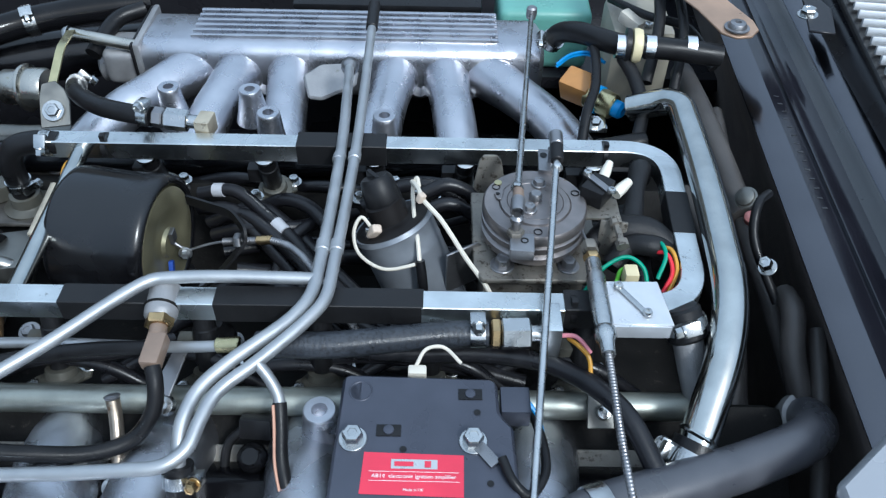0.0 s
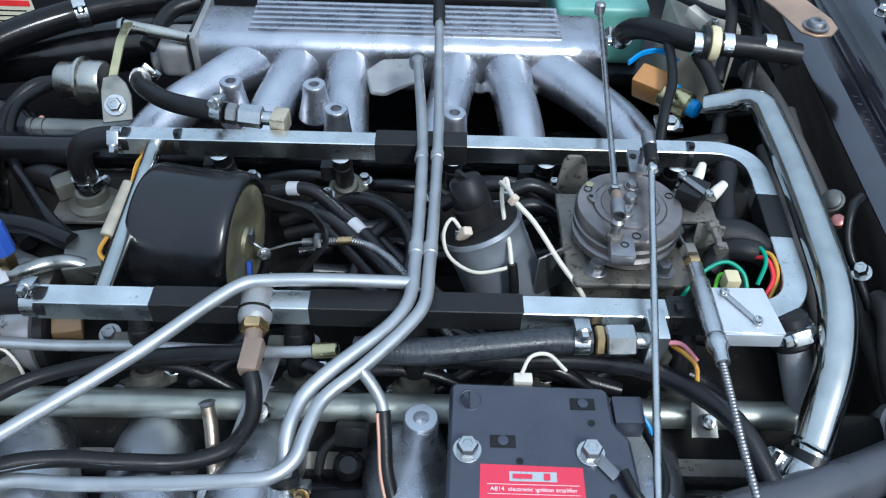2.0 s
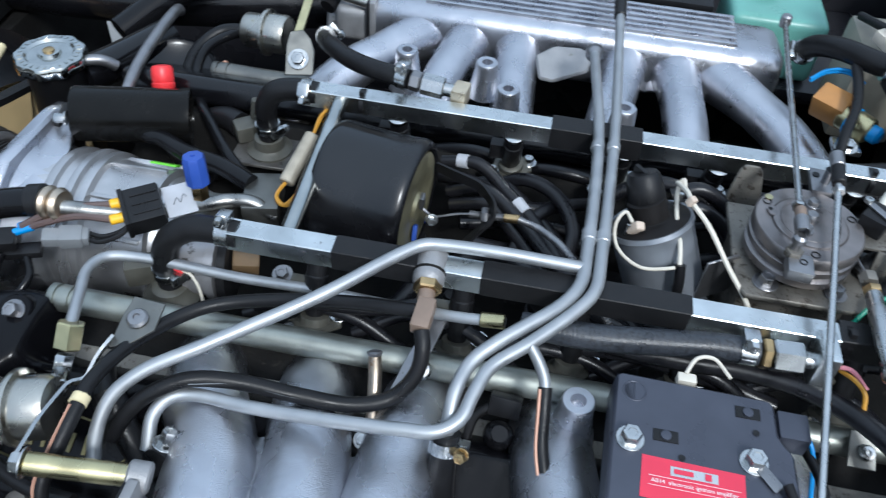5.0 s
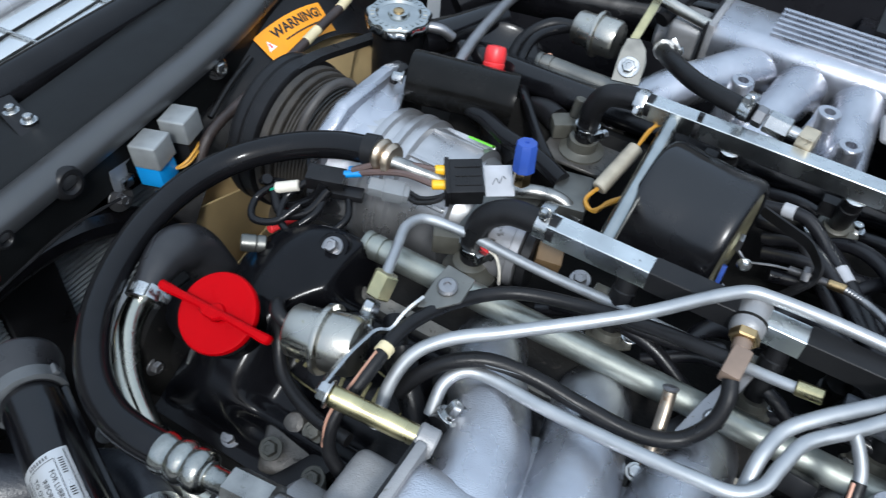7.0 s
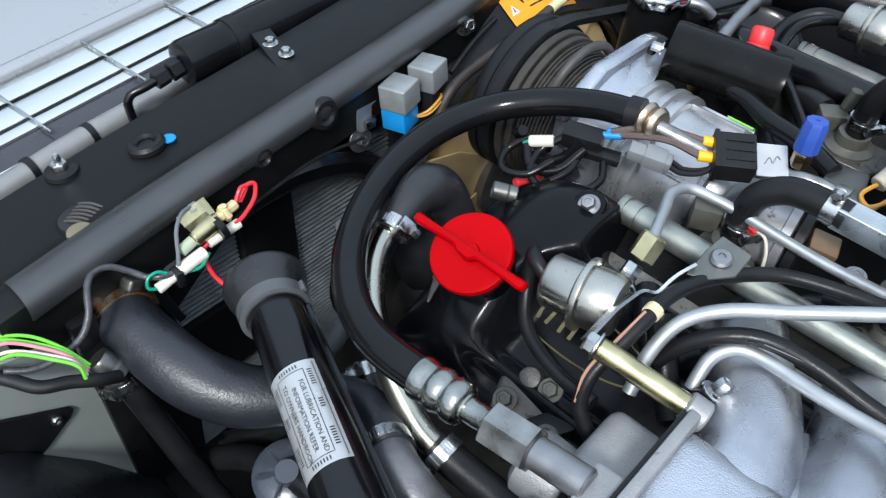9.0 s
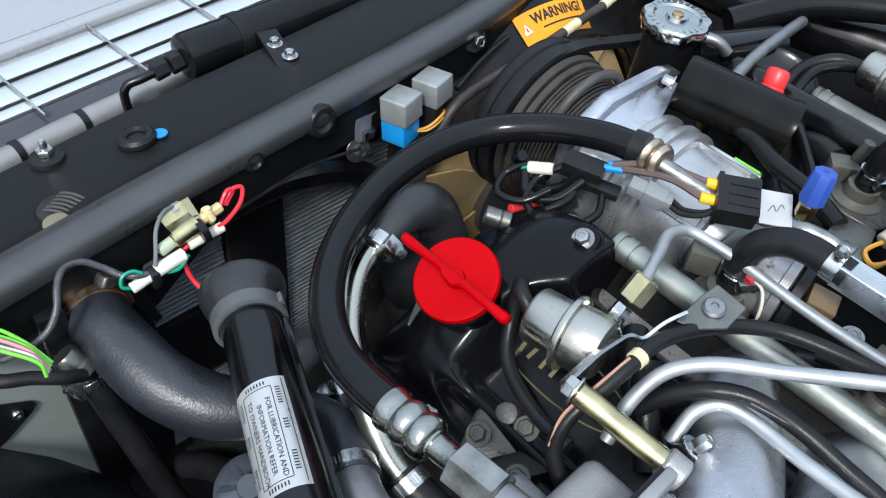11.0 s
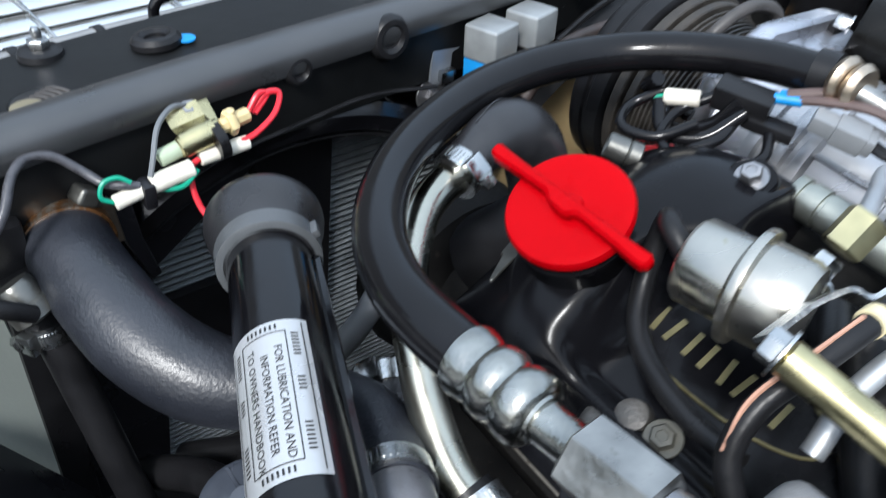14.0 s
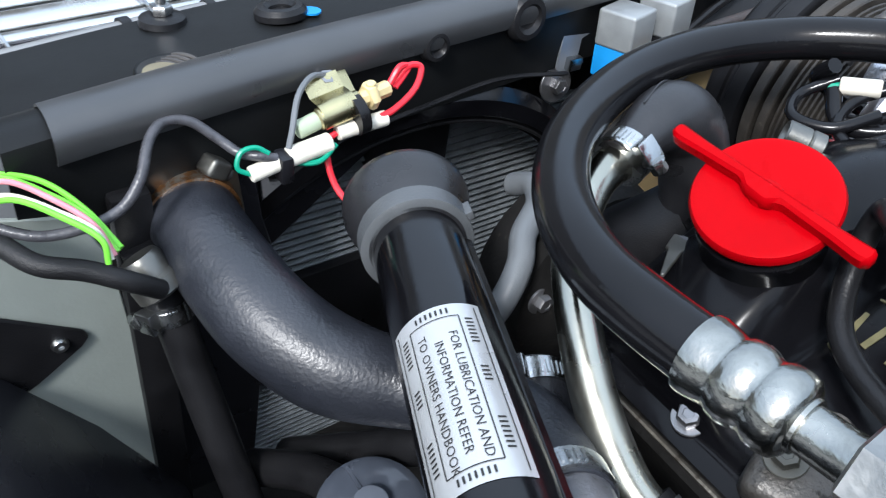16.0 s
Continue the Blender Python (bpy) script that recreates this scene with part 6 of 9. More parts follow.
for pts, r in (([(0.31, 0.32, 0.80), (0.30, 0.2, 0.79), (0.31, 0.06, 0.76), (0.32, -0.05, 0.72)], 0.008), ([(0.28, 0.28, 0.78), (0.275, 0.16, 0.77), (0.27, 0.02, 0.74), (0.25, -0.06, 0.70)], 0.010), ([(0.325, 0.02, 0.79), (0.315, -0.04, 0.77), (0.30, -0.12, 0.73)], 0.007), ([(0.29, 0.40, 0.80), (0.285, 0.30, 0.815), (0.295, 0.22, 0.80), (0.30, 0.16, 0.79)], 0.013), ([(0.31, 0.06, 0.79), (0.305, 0.03, 0.80), (0.30, 0.0, 0.785), (0.31, -0.04, 0.75)], 0.010), ([(0.262, 0.22, 0.77), (0.268, 0.12, 0.775), (0.275, 0.06, 0.755), (0.27, -0.01, 0.72)], 0.009)):
    solo("heater_tube", tube(pts, r, 12), OLDRUB, "black rubber tube against the bulkhead", "tube", "bulkhead tubes")

# ---- radiator, shroud, fan ----
ra = thing("radiator", (-0.83, 0.10, 0.36), "black radiator core with rows of fine fins", "radiator")
part("core", box((-0.850, 0.10, 0.52), (0.03, 1.06, 0.36), 0.002), DARK, ra)
bm = G()
for k in range(48):
    z = 0.350 + k * 0.0066
    for y0, y1, top_ in ((-0.325, -0.220, 0.672), (-0.150, -0.008, 0.668)):
        if z < top_ and not (y0 < -0.3 and 0.46 < z < 0.566):
            merge(bm, box((-0.806, (y0 + y1) / 2, z), (0.0075, y1 - y0, 0.0019), 0.0, Matrix.Rotation(radians(24), 3, "Y")))
fins = part("fin_core", bm, FIN, ra, "rows of thin dark fins")
tagged(fins, kind="stuff")
for y in (-0.185, 0.01):
    part("tank_bar", box((-0.808, y, 0.52), (0.026, 0.066 if y < 0 else 0.036, 0.37), 0.003), CRINKLE, ra)
rg = thing("fan_shroud_ring", (-0.785, -0.16, 0.43), "black auxiliary fan shroud ring below the front panel", "fan shroud")
ringp = [(-0.782, -0.195 + 0.196 * math.cos(t), 0.508 + 0.196 * math.sin(t)) for t in [radians(25 + 125 * k / 40) for k in range(41)]]
part("ring", sweep(G(), ringp, 1.0, section=[(0.014, 0.006), (0.006, 0.014), (-0.006, 0.014), (-0.014, 0.006), (-0.014, -0.006), (-0.006, -0.014), (0.006, -0.014), (0.014, -0.006)], up=(1, 0, 0)), GLOSS, rg)
part("edging", sweep(G(), [V(p) + V((0.010, 0, -0.012)) for p in ringp], 0.0016, 8), RUBBER, rg, "rubber edging of the shroud")
part("side_plate", plate([(-0.318, 0.36), (-0.395, 0.36), (-0.395, 0.700), (-0.250, 0.700), (-0.215, 0.672), (-0.255, 0.641), (-0.302, 0.604), (-0.306, 0.598), (-0.304, 0.52)], 0.003, axes((0, 1, 0), (0, 0, 1), (-0.797, 0, 0)), 0.0006), PANEL, rg, "black side plate of the shroud")
part("stay", plate([(-0.340, 0.715), (-0.324, 0.715), (-0.318, 0.665), (-0.309, 0.628), (-0.316, 0.626), (-0.329, 0.662)], 0.004, axes((0, 1, 0), (0, 0, 1), (-0.764, 0, 0)), 0.001), PANEL, rg, "folded black stay beside the hose")
# black block that fills the gap left in the fins
part("dark_block", box((-0.803, -0.255, 0.513), (0.016, 0.12, 0.104), 0.003), CRINKLE, rg)
part("wire", tube([(-0.755, -0.245, 0.715), (-0.755, -0.20, 0.722), (-0.755, -0.15, 0.728), (-0.752, -0.09, 0.722)], 0.0016, 6), RUBBER, rg)
FY, FZ = 0.215, 0.475
sd = thing("fan_shroud", (-0.80, FY, 0.36), "black main fan shroud with an orange warning sticker", "fan shroud")
FR = 0.244                        # radius of the opening
bm = G()
prof = [(0.300, -0.835), (0.285, -0.826), (FR + 0.028, -0.808), (FR + 0.001, -0.774), (FR - 0.002, -0.770), (FR - 0.005, -0.773), (FR - 0.006, -0.80), (FR - 0.002, -0.835)]
lathe(bm, prof, (0, FY, FZ), (1, 0, 0), 72)
part("shroud", bm, CRINKLE, sd)
fn = thing("cooling_fan", (-0.79, FY, 0.40), "tan plastic engine cooling fan", "fan")
part("hub", lathe(G(), [(0.04, 0), (0.07, 0.004), (0.075, 0.03), (0.05, 0.04), (0, 0.04)], (-0.805, FY, FZ), (1, 0, 0), 36), STEEL, fn)
blade = [(-0.045, 0.06), (0.045, 0.06), (0.080, 0.14), (0.092, 0.225), (0.04, 0.234), (-0.04, 0.234), (-0.092, 0.225), (-0.080, 0.14)]
for k in range(8):
    t = 2 * math.pi * k / 8 + 0.2
    rad, tan = V((0, math.sin(t), math.cos(t))), V((0, math.cos(t), -math.sin(t)))
    m = axes(tan + V((0.12, 0, 0)), rad, V((-0.792, FY, FZ)))
    part("blade", plate(blade, 0.003, m, 0.0008), TAN, fn)


def on_shroud(bm, lift=0.0):
    """Lay flat work (x along the arc, y outwards over the cone) on the shroud's slope."""
    for v in bm.verts:
        t = radians(4.5) + v.co.x / 0.258
        w = 0.5 + v.co.y / 0.0432
        r = FR + 0.001 + 0.027 * w + 0.0012 + lift
        v.co = V((-0.774 - 0.034 * w + 0.001, FY + r * math.sin(t), FZ + r * math.cos(t)))
    return bm


bm = G()
gridv = [[bm.verts.new((-0.060 + 0.120 * i / 12, y, 0)) for y in (-0.0205, 0.0205)] for i in range(13)]
for a, b in zip(gridv, gridv[1:]):
    bm.faces.new((a[0], b[0], b[1], a[1]))
stk = part("sticker", on_shroud(bm), WARN, sd, "orange warning sticker")
bm = text_mesh("WARNING!", 0.0172, bold=0.0006)
bmesh.ops.translate(bm, verts=bm.verts, vec=(0.008, 0.008, 0))
part("warning_text", on_shroud(bm, 0.0006), INK, stk, "black lettering")
for y, w in ((-0.0045, 0.070),):
    bm = G()
    merge(bm, bar(0.010, y, w, 0.0020, Matrix()))
    bmesh.ops.subdivide_edges(bm, edges=bm.edges[:], cuts=6, use_grid_fill=True)
    part("small_print", on_shroud(bm, 0.0006), INK, stk)
tri_ = G()
tri_.faces.new([tri_.verts.new(q) for q in ((-0.0555, -0.004, 0), (-0.0425, -0.004, 0), (-0.049, 0.008, 0))])
part("sign", on_shroud(tri_, 0.0006), WHITEINK, stk, "small white triangle")
dot = G()
dot.faces.new([dot.verts.new(q) for q in ((-0.0505, -0.002, 0), (-0.0475, -0.002, 0), (-0.0482, 0.004, 0), (-0.0498, 0.004, 0))])
part("sign_mark", on_shroud(dot, 0.0010), REDP, stk)

# loom lying across the sticker
lm = thing("shroud_loom", (-0.77, 0.2, 0.70), "brown taped loom with a white plug along the shroud", "wiring loom")
part("loom", tube([(-0.735, -0.01, 0.70), (-0.735, 0.016, 0.735), (-0.745, 0.085, 0.738), (-0.751, 0.150, 0.738), (-0.758, 0.200, 0.738), (-0.763, 0.255, 0.742), (-0.765, 0.290, 0.745)], 0.0058, 10), LOOMB, lm)
part("loom", tube([(-0.775, 0.06, 0.715), (-0.785, 0.11, 0.730), (-0.79, 0.15, 0.738)], 0.0035, 8), BLACKP, lm)
part("plug", rod((-0.765, 0.288, 0.745), (-0.768, 0.312, 0.748), 0.0062, 10), CREAM, lm, "cream wire plug")
part("tag", rod((-0.759, 0.212, 0.739), (-0.762, 0.240, 0.741), 0.0062, 10), CREAM, lm)

# radiator filler cap and neck
rc = thing("radiator_filler", (-0.636, 0.221, 0.74), "bright plated radiator pressure cap on a black neck", "cap")
part("neck", lathe(G(), [(0.030, -0.09), (0.028, -0.02), (0.031, -0.016), (0.031, -0.012)], (-0.636, 0.221, 0.817), (0, 0, 1), 28), CRINKLE, rc, "black filler neck")
bm = lathe(G(), [(0.033, -0.013), (0.0350, -0.012), (0.0355, -0.003), (0.0335, 0.0), (0.0250, 0.001), (0.0225, -0.0015), (0.0120, -0.0015), (0.0105, 0.002), (0.0, 0.002)], (-0.636, 0.221, 0.817), (0, 0, 1), 72)
for v in bm.verts:
    w = v.co - V((-0.636, 0.221, 0.817))
    rr = math.hypot(w.x, w.y)
    if rr > 0.0325:
        k = 1 + 0.035 * math.cos(9 * math.atan2(w.y, w.x))
        v.co = V((-0.636 + w.x * k, 0.221 + w.y * k, v.co.z))
capm = part("cap", bm, CHROME, rc)
part("rivet", lathe(G(), [(0.0062, 0.0018), (0.0056, 0.0035), (0.003, 0.0045), (0, 0.0045)], (-0.636, 0.221, 0.817), (0, 0, 1), 18), BRASS, capm)
bm = G()
for k in range(26):
    t = 2 * math.pi * k / 26
    merge(bm, box((-0.636 + 0.0285 * math.cos(t), 0.221 + 0.0285 * math.sin(t), 0.8178), (0.0042, 0.0022, 0.0010), 0.0, Matrix.Rotation(t, 3, "Z")))
part("embossing", bm, CHROME, capm, "embossed marks round the cap")
part("overflow", tube([(-0.612, 0.235, 0.803), (-0.595, 0.245, 0.800), (-0.585, 0.252, 0.79)], 0.006, 10), STEEL, rc)

# ---- compressor, pulley, belts ----
CY, CZ = 0.090, 0.718
pu = thing("compressor_pulley", (-0.66, CY, CZ - 0.09), "black compressor clutch pulley with worn drive belts", "pulley")
prof = [(0.03, -0.700), (0.062, -0.697), (0.070, -0.686), (0.070, -0.676), (0.064, -0.672), (0.070, -0.668), (0.070, -0.656), (0.054, -0.652), (0.054, -0.645), (0.060, -0.640), (0.060, -0.630), (0.04, -0.626)]
part("wheel", lathe(G(), prof, (0, CY, CZ), (1, 0, 0), 56), DARK, pu)
part("flange", lathe(G(), [(0.055, -0.708), (0.078, -0.707), (0.0825, -0.703), (0.0835, -0.697), (0.0832, -0.692), (0.0812, -0.6905), (0.0812, -0.688), (0.0830, -0.6865), (0.0828, -0.675), (0.0805, -0.6735), (0.072, -0.673)], (0, CY, CZ), (1, 0, 0), 72), CRINKLE, pu, "smooth black pulley flange")
for x, r, w in ((-0.6665, 0.0795, 0.0046), (-0.6565, 0.0770, 0.0040)):
    part("belt", lathe(G(), [(r - 0.008, -w), (r - 0.001, -w + 0.0004), (r, -w + 0.0014), (r, w - 0.0014), (r - 0.001, w - 0.0004), (r - 0.008, w)], (x, CY, CZ), (1, 0, 0), 72), BELT, pu, "worn drive belt")
prof = []
for k in range(9):
    r = 0.0735 - 0.0011 * k
    prof += [(r - 0.0026, k * 0.0034), (r, k * 0.0034 + 0.0007), (r, k * 0.0034 + 0.0024)]
part("grooved_wheel", lathe(G(), [(0.05, -0.001)] + prof + [(0.05, 0.031)], (-0.651, CY, CZ), (1, 0, 0), 64), BELT, pu, "dusty grooved clutch wheel")
part("loop", tube([(-0.628, 0.030, 0.770), (-0.624, 0.045, 0.798), (-0.620, 0.072, 0.812), (-0.616, 0.098, 0.806), (-0.612, 0.112, 0.785)], 0.0046, 12), OLDRUB, pu)
solo("belt_run", tube([(-0.68, 0.095, 0.7965), (-0.68, 0.13, 0.792), (-0.68, 0.19, 0.775), (-0.68, 0.26, 0.755), (-0.68, 0.34, 0.73)], 1.0, section=[(0.0035, 0.007), (-0.0035, 0.007), (-0.0035, -0.007), (0.0035, -0.007)], up=(1, 0, 0)), RUBBER, "black drive belt running to the far side", "belt")
COMPM = material("weathered_die_cast", (0.44, 0.445, 0.46), 0.34, 0.75, 0.16, 30, 0.10, 900, spot=(0.14, 0.13, 0.12), spots=0.06, spot_scale=80)
ac = thing("compressor", (-0.52, CY, 0.64), "cast aluminium air-conditioning compressor", "compressor")
out = [(-0.055, -0.03), (-0.082, 0.02), (-0.078, 0.065), (-0.03, 0.090), (0.05, 0.086), (0.078, 0.078), (0.084, 0.05), (0.075, -0.02), (0.04, -0.06)]
part("front_plate", plate(out, 0.016, axes((0, 1, 0), (0, 0, 1), (-0.608, CY + 0.006, CZ)), 0.003), CAST, ac)
prof = [(0.080, -0.604), (0.078, -0.596), (0.070, -0.584), (0.0685, -0.566), (0.0725, -0.5645), (0.0735, -0.562), (0.0735, -0.556), (0.0690, -0.5545), (0.0680, -0.545), (0.0735, -0.5432), (0.0745, -0.541), (0.0745, -0.536), (0.0695, -0.5345), (0.0695, -0.5310), (0.0735, -0.5295), (0.0740, -0.527), (0.0735, -0.5225), (0.0670, -0.5205), (0.0650, -0.500), (0.0635, -0.470), (0.0665, -0.4685), (0.0665, -0.4640), (0.0600, -0.4620), (0.046, -0.425), (0.030, -0.410), (0, -0.405)]
part("body", lathe(G(), prof, (0, CY, CZ), (1, 0, 0), 56), COMPM, ac)
part("front_bell", lathe(G(), [(0.0805, -0.6045), (0.0795, -0.595), (0.0700, -0.581), (0.0685, -0.567), (0.0672, -0.566)], (0, CY, CZ), (1, 0, 0), 44), CAST, ac, "bright cast front bell")
for a in (-0.9, -0.35, 0.3, 0.8):
    y, z = CY + 0.066 * math.sin(a), CZ + 0.066 * math.cos(a)
    part("rib", box((-0.494, y, z), (0.055, 0.0045, 0.008), 0.0018, Matrix.Rotation(-a, 3, "X")), COMPM, ac)
part("paint_mark", box((-0.478, 0.128, 0.7765), (0.026, 0.010, 0.0020), 0.0, Matrix.Rotation(radians(-38), 3, "X")), LIME, ac, "lime green paint mark")
bm = G()
bm.faces.new([bm.verts.new(q) for q in ((-0.598, 0.046, 0.784), (-0.604, 0.110, 0.795), (-0.606, 0.166, 0.797), (-0.580, 0.158, 0.792), (-0.566, 0.118, 0.789), (-0.556, 0.075, 0.783))])
bmesh.ops.recalc_face_normals(bm, faces=bm.faces)
bmesh.ops.solidify(bm, geom=bm.faces[:], thickness=0.010)
part("bracket_face", bevelled(bm, 0.0015, 2), CAST, ac, "bright cast mounting face")
part("rear_lug", box((-0.415, 0.05, 0.765), (0.05, 0.10, 0.03), 0.006), DULL, ac)
part("lug_block", box((-0.372, 0.105, 0.775), (0.034, 0.050, 0.022), 0.003, Euler((0, 0, radians(12))).to_matrix()), DULL, ac)
part("rear_housing", lathe(G(), [(0.012, 0), (0.025, 0.001), (0.027, 0.004), (0.027, 0.022), (0.030, 0.023), (0.030, 0.030), (0.02, 0.032)], (-0.405, 0.008, 0.782), (1, 0.12, 0), 32), CAST_DIRTY, ac, "round grey rear housing")
part("rear_band", lathe(G(), [(0.028, 0), (0.0312, 0.001), (0.0312, 0.008), (0.028, 0.009)], (-0.373, 0.012, 0.782), (1, 0.12, 0), 32), RUBBER, ac)
bk = thing("black_cylinder", (-0.535, 0.17, 0.74), "gloss black metal cylinder clamped above the compressor", "cylinder")
a, b = V((-0.580, 0.154, 0.799)), V((-0.474, 0.190, 0.789))
part("shell", lathe(G(), [(0.012, 0), (0.0255, 0.001), (0.0272, 0.004), (0.0272, 0.102), (0.0282, 0.104), (0.0282, 0.111), (0.0262, 0.111), (0.0255, 0.094), (0.012, 0.093)], a, b - a, 40), CYLM, bk)
part("screw", hexhead(a + V((0.002, -0.014, 0.004)), a - b, 0.008, 0.010, 0.007), ZINC, bk)
part("mount", box((-0.592, 0.152, 0.770), (0.012, 0.030, 0.060), 0.003), CRINKLE, bk)
part("hose", tube([(-0.500, 0.178, 0.792), (-0.512, 0.168, 0.790), (-0.508, 0.158, 0.786), (-0.491, 0.154, 0.785), (-0.460, 0.139, 0.785), (-0.423, 0.129, 0.786), (-0.385, 0.112, 0.785)], 0.0088, 16), SMOOTH, bk, "black hose curling from the cylinder")
rdcap = thing("red_service_cap", (-0.523, 0.236, 0.775), "red plastic cap on a service valve", "cap")
part("cap", lathe(G(), [(0.0105, 0), (0.0118, 0.002), (0.0118, 0.006), (0.0108, 0.007), (0.0115, 0.009), (0.0112, 0.020), (0.0095, 0.0235), (0.004, 0.0245), (0, 0.0235)], (-0.520, 0.226, 0.790), (-0.15, 0.45, 0.85), 12), REDP, rdcap)
part("stem", rod((-0.517, 0.217, 0.772), (-0.520, 0.227, 0.792), 0.0065, 12), STEEL, rdcap)
blcap = thing("blue_service_cap", (-0.401, 0.046, 0.82), "blue plastic cap on a brass service valve", "cap")
part("cap", lathe(G(), [(0.0088, 0), (0.0098, 0.001), (0.0094, 0.024), (0.0084, 0.027), (0.002, 0.0272), (0.0015, 0.0255), (0, 0.0255)], (-0.4005, 0.046, 0.838), (-0.06, 0.10, 0.99), 8), BLUE, blcap)
part("stem", hexnut((-0.400, 0.045, 0.824), (-0.4004, 0.0455, 0.838), 0.013), BRASS, blcap)
solo("service_pipe", tube([(-0.505, 0.008, 0.822), (-0.480, 0.015, 0.8175), (-0.455, 0.028, 0.808), (-0.432, 0.052, 0.796), (-0.412, 0.073, 0.788), (-0.395, 0.084, 0.7865), (-0.3755, 0.0875, 0.785), (-0.355, 0.088, 0.772)], 0.0066, 18), WORNZ, "dull refrigerant pipe beneath the blue cap", "pipe")

solo("far_loop_hose", tube([(-0.470, 0.395, 0.770), (-0.497, 0.372, 0.775), (-0.518, 0.330, 0.776), (-0.516, 0.290, 0.766), (-0.478, 0.222, 0.775), (-0.461, 0.200, 0.775), (-0.431, 0.163, 0.775), (-0.405, 0.140, 0.770), (-0.38, 0.13, 0.755)], 0.0056, 16), SMOOTH, "black hose looping past the far coolant stub", "hose")
# ---- big refrigerant hose ----
ho = thing("refrigerant_hose", (-0.58, -0.15, 0.78), "thick glossy black refrigerant hose in a wide loop", "hose")
hz = [(-0.526, 0.013, 0.824), (-0.561, 0.005, 0.820), (-0.598, -0.017, 0.815), (-0.628, -0.052, 0.810), (-0.643, -0.099, 0.806), (-0.642, -0.150, 0.803), (-0.627, -0.199, 0.801), (-0.606, -0.237, 0.800), (-0.581, -0.264, 0.799), (-0.556, -0.280, 0.799), (-0.530, -0.2885, 0.800), (-0.506, -0.2915, 0.803), (-0.478, -0.2910, 0.8055)]
sag = (0, 0.15, 0.45, 0.85, 1.0, 1.0, 0.9, 0.7, 0.4, 0.15, 0, 0, 0)
part("hose", tube([V(p) - V((0.0125, -0.014, 0.015)) * w - V((0, 0, 0.004)) for p, w in zip(hz, sag)], 0.0126, 28, 8), SMOOTH, ho)
fd = V((1, 0.05, 0.12))
FERRULE = [(0.0124, -0.003), (0.0143, -0.0025), (0.0146, 0.0000), (0.0138, 0.0050), (0.0131, 0.0082), (0.0134, 0.0096), (0.0144, 0.0112), (0.0148, 0.0150), (0.0143, 0.0178), (0.0134, 0.0196), (0.0131, 0.0212), (0.0135, 0.0226), (0.0145, 0.0244), (0.0149, 0.0285), (0.0141, 0.0325), (0.0118, 0.0345), (0.0098, 0.0352), (0.0096, 0.0366), (0.0080, 0.0370)]
part("ferrule", lathe(G(), FERRULE, (-0.4805, -0.2912, 0.8012), fd, 48), FERRM, ho, "crimped zinc hose ferrule")
part("tail", lathe(G(), [(0.0083, 0.034), (0.0083, 0.054), (0.0095, 0.056)], (-0.4810, -0.2912, 0.8010), fd, 32), FERRM, ho)
part("union_nut", hexnut((-0.4285, -0.2886, 0.8072), (-0.396, -0.2868, 0.8112), 0.0255), WORNZ, ho, "large hexagon union nut")
part("thread", rod((-0.397, -0.2868, 0.8110), (-0.360, -0.285, 0.8155), 0.0105, 18), STEEL, ho)
for x, r in ((-0.516, 0.0138), (-0.507, 0.0134)):
    part("brass_ring", lathe(G(), [(0.0115, -0.0042), (r - 0.0006, -0.0030), (r + 0.0008, 0), (r - 0.0006, 0.0030), (0.0115, 0.0042)], (x, 0.009, 0.824), (1, -0.12, 0.1), 30), WORN, ho, "brassy crimp ring")
part("end_band", lathe(G(), [(0.0130, -0.006), (0.0140, -0.006), (0.0140, 0.006), (0.0130, 0.006)], (-0.529, 0.0125, 0.8205), (1, 0.2, 0.1), 30), BLACKP, ho)
vb = thing("expansion_block", (-0.36, -0.285, 0.74), "raw cast block at the end of the refrigerant hose", "block")
part("block", box((-0.345, -0.288, 0.797), (0.040, 0.042, 0.040), 0.004, Euler((0, 0, radians(4))).to_matrix()), CAST_RAW, vb)
part("block", box((-0.352, -0.322, 0.770), (0.060, 0.040, 0.040), 0.004), CAST_RAW, vb)

# ---- rubber elbow, bright U pipe, clamp ----
el = thing("rubber_elbow", (-0.617, -0.14, 0.70), "moulded black rubber elbow with a clamp", "hose")
part("elbow", tube([(-0.611, -0.190, 0.765), (-0.616, -0.172, 0.773), (-0.622, -0.145, 0.774), (-0.622, -0.124, 0.761), (-0.614, -0.114, 0.732), (-0.604, -0.108, 0.69)], lambda t: 0.0135 + 0.0068 * min(1, max(0, (t - 0.12) / 0.25)), 28, 6), BOOTM, el)
part("seam", tube([(-0.6225, -0.170, 0.7882), (-0.632, -0.146, 0.7906), (-0.6345, -0.121, 0.7772), (-0.6285, -0.0965, 0.7428)], 0.0006, 6), BOOTM, el)
clamp(el, (-0.612, -0.186, 0.7665), (-0.2, 0.9, 0.3), 0.0138, (0.75, 0.0, 0.7), 0.011)
up = thing("bright_u_pipe", (-0.56, -0.24, 0.70), "polished steel pipe curving below the refrigerant hose", "pipe")
part("pipe", tube([(-0.611, -0.174, 0.765), (-0.6125, -0.192, 0.763), (-0.604, -0.216, 0.757), (-0.589, -0.234, 0.746), (-0.575, -0.245, 0.738), (-0.545, -0.260, 0.722), (-0.517, -0.269, 0.707), (-0.492, -0.273, 0.697), (-0.472, -0.272, 0.692)], 0.0105, 24), UPIPE, up)
part("hose", tube([(-0.483, -0.273, 0.695), (-0.465, -0.271, 0.690), (-0.43, -0.268, 0.685), (-0.39, -0.266, 0.682)], 0.0135, 18), RUBBER, up)
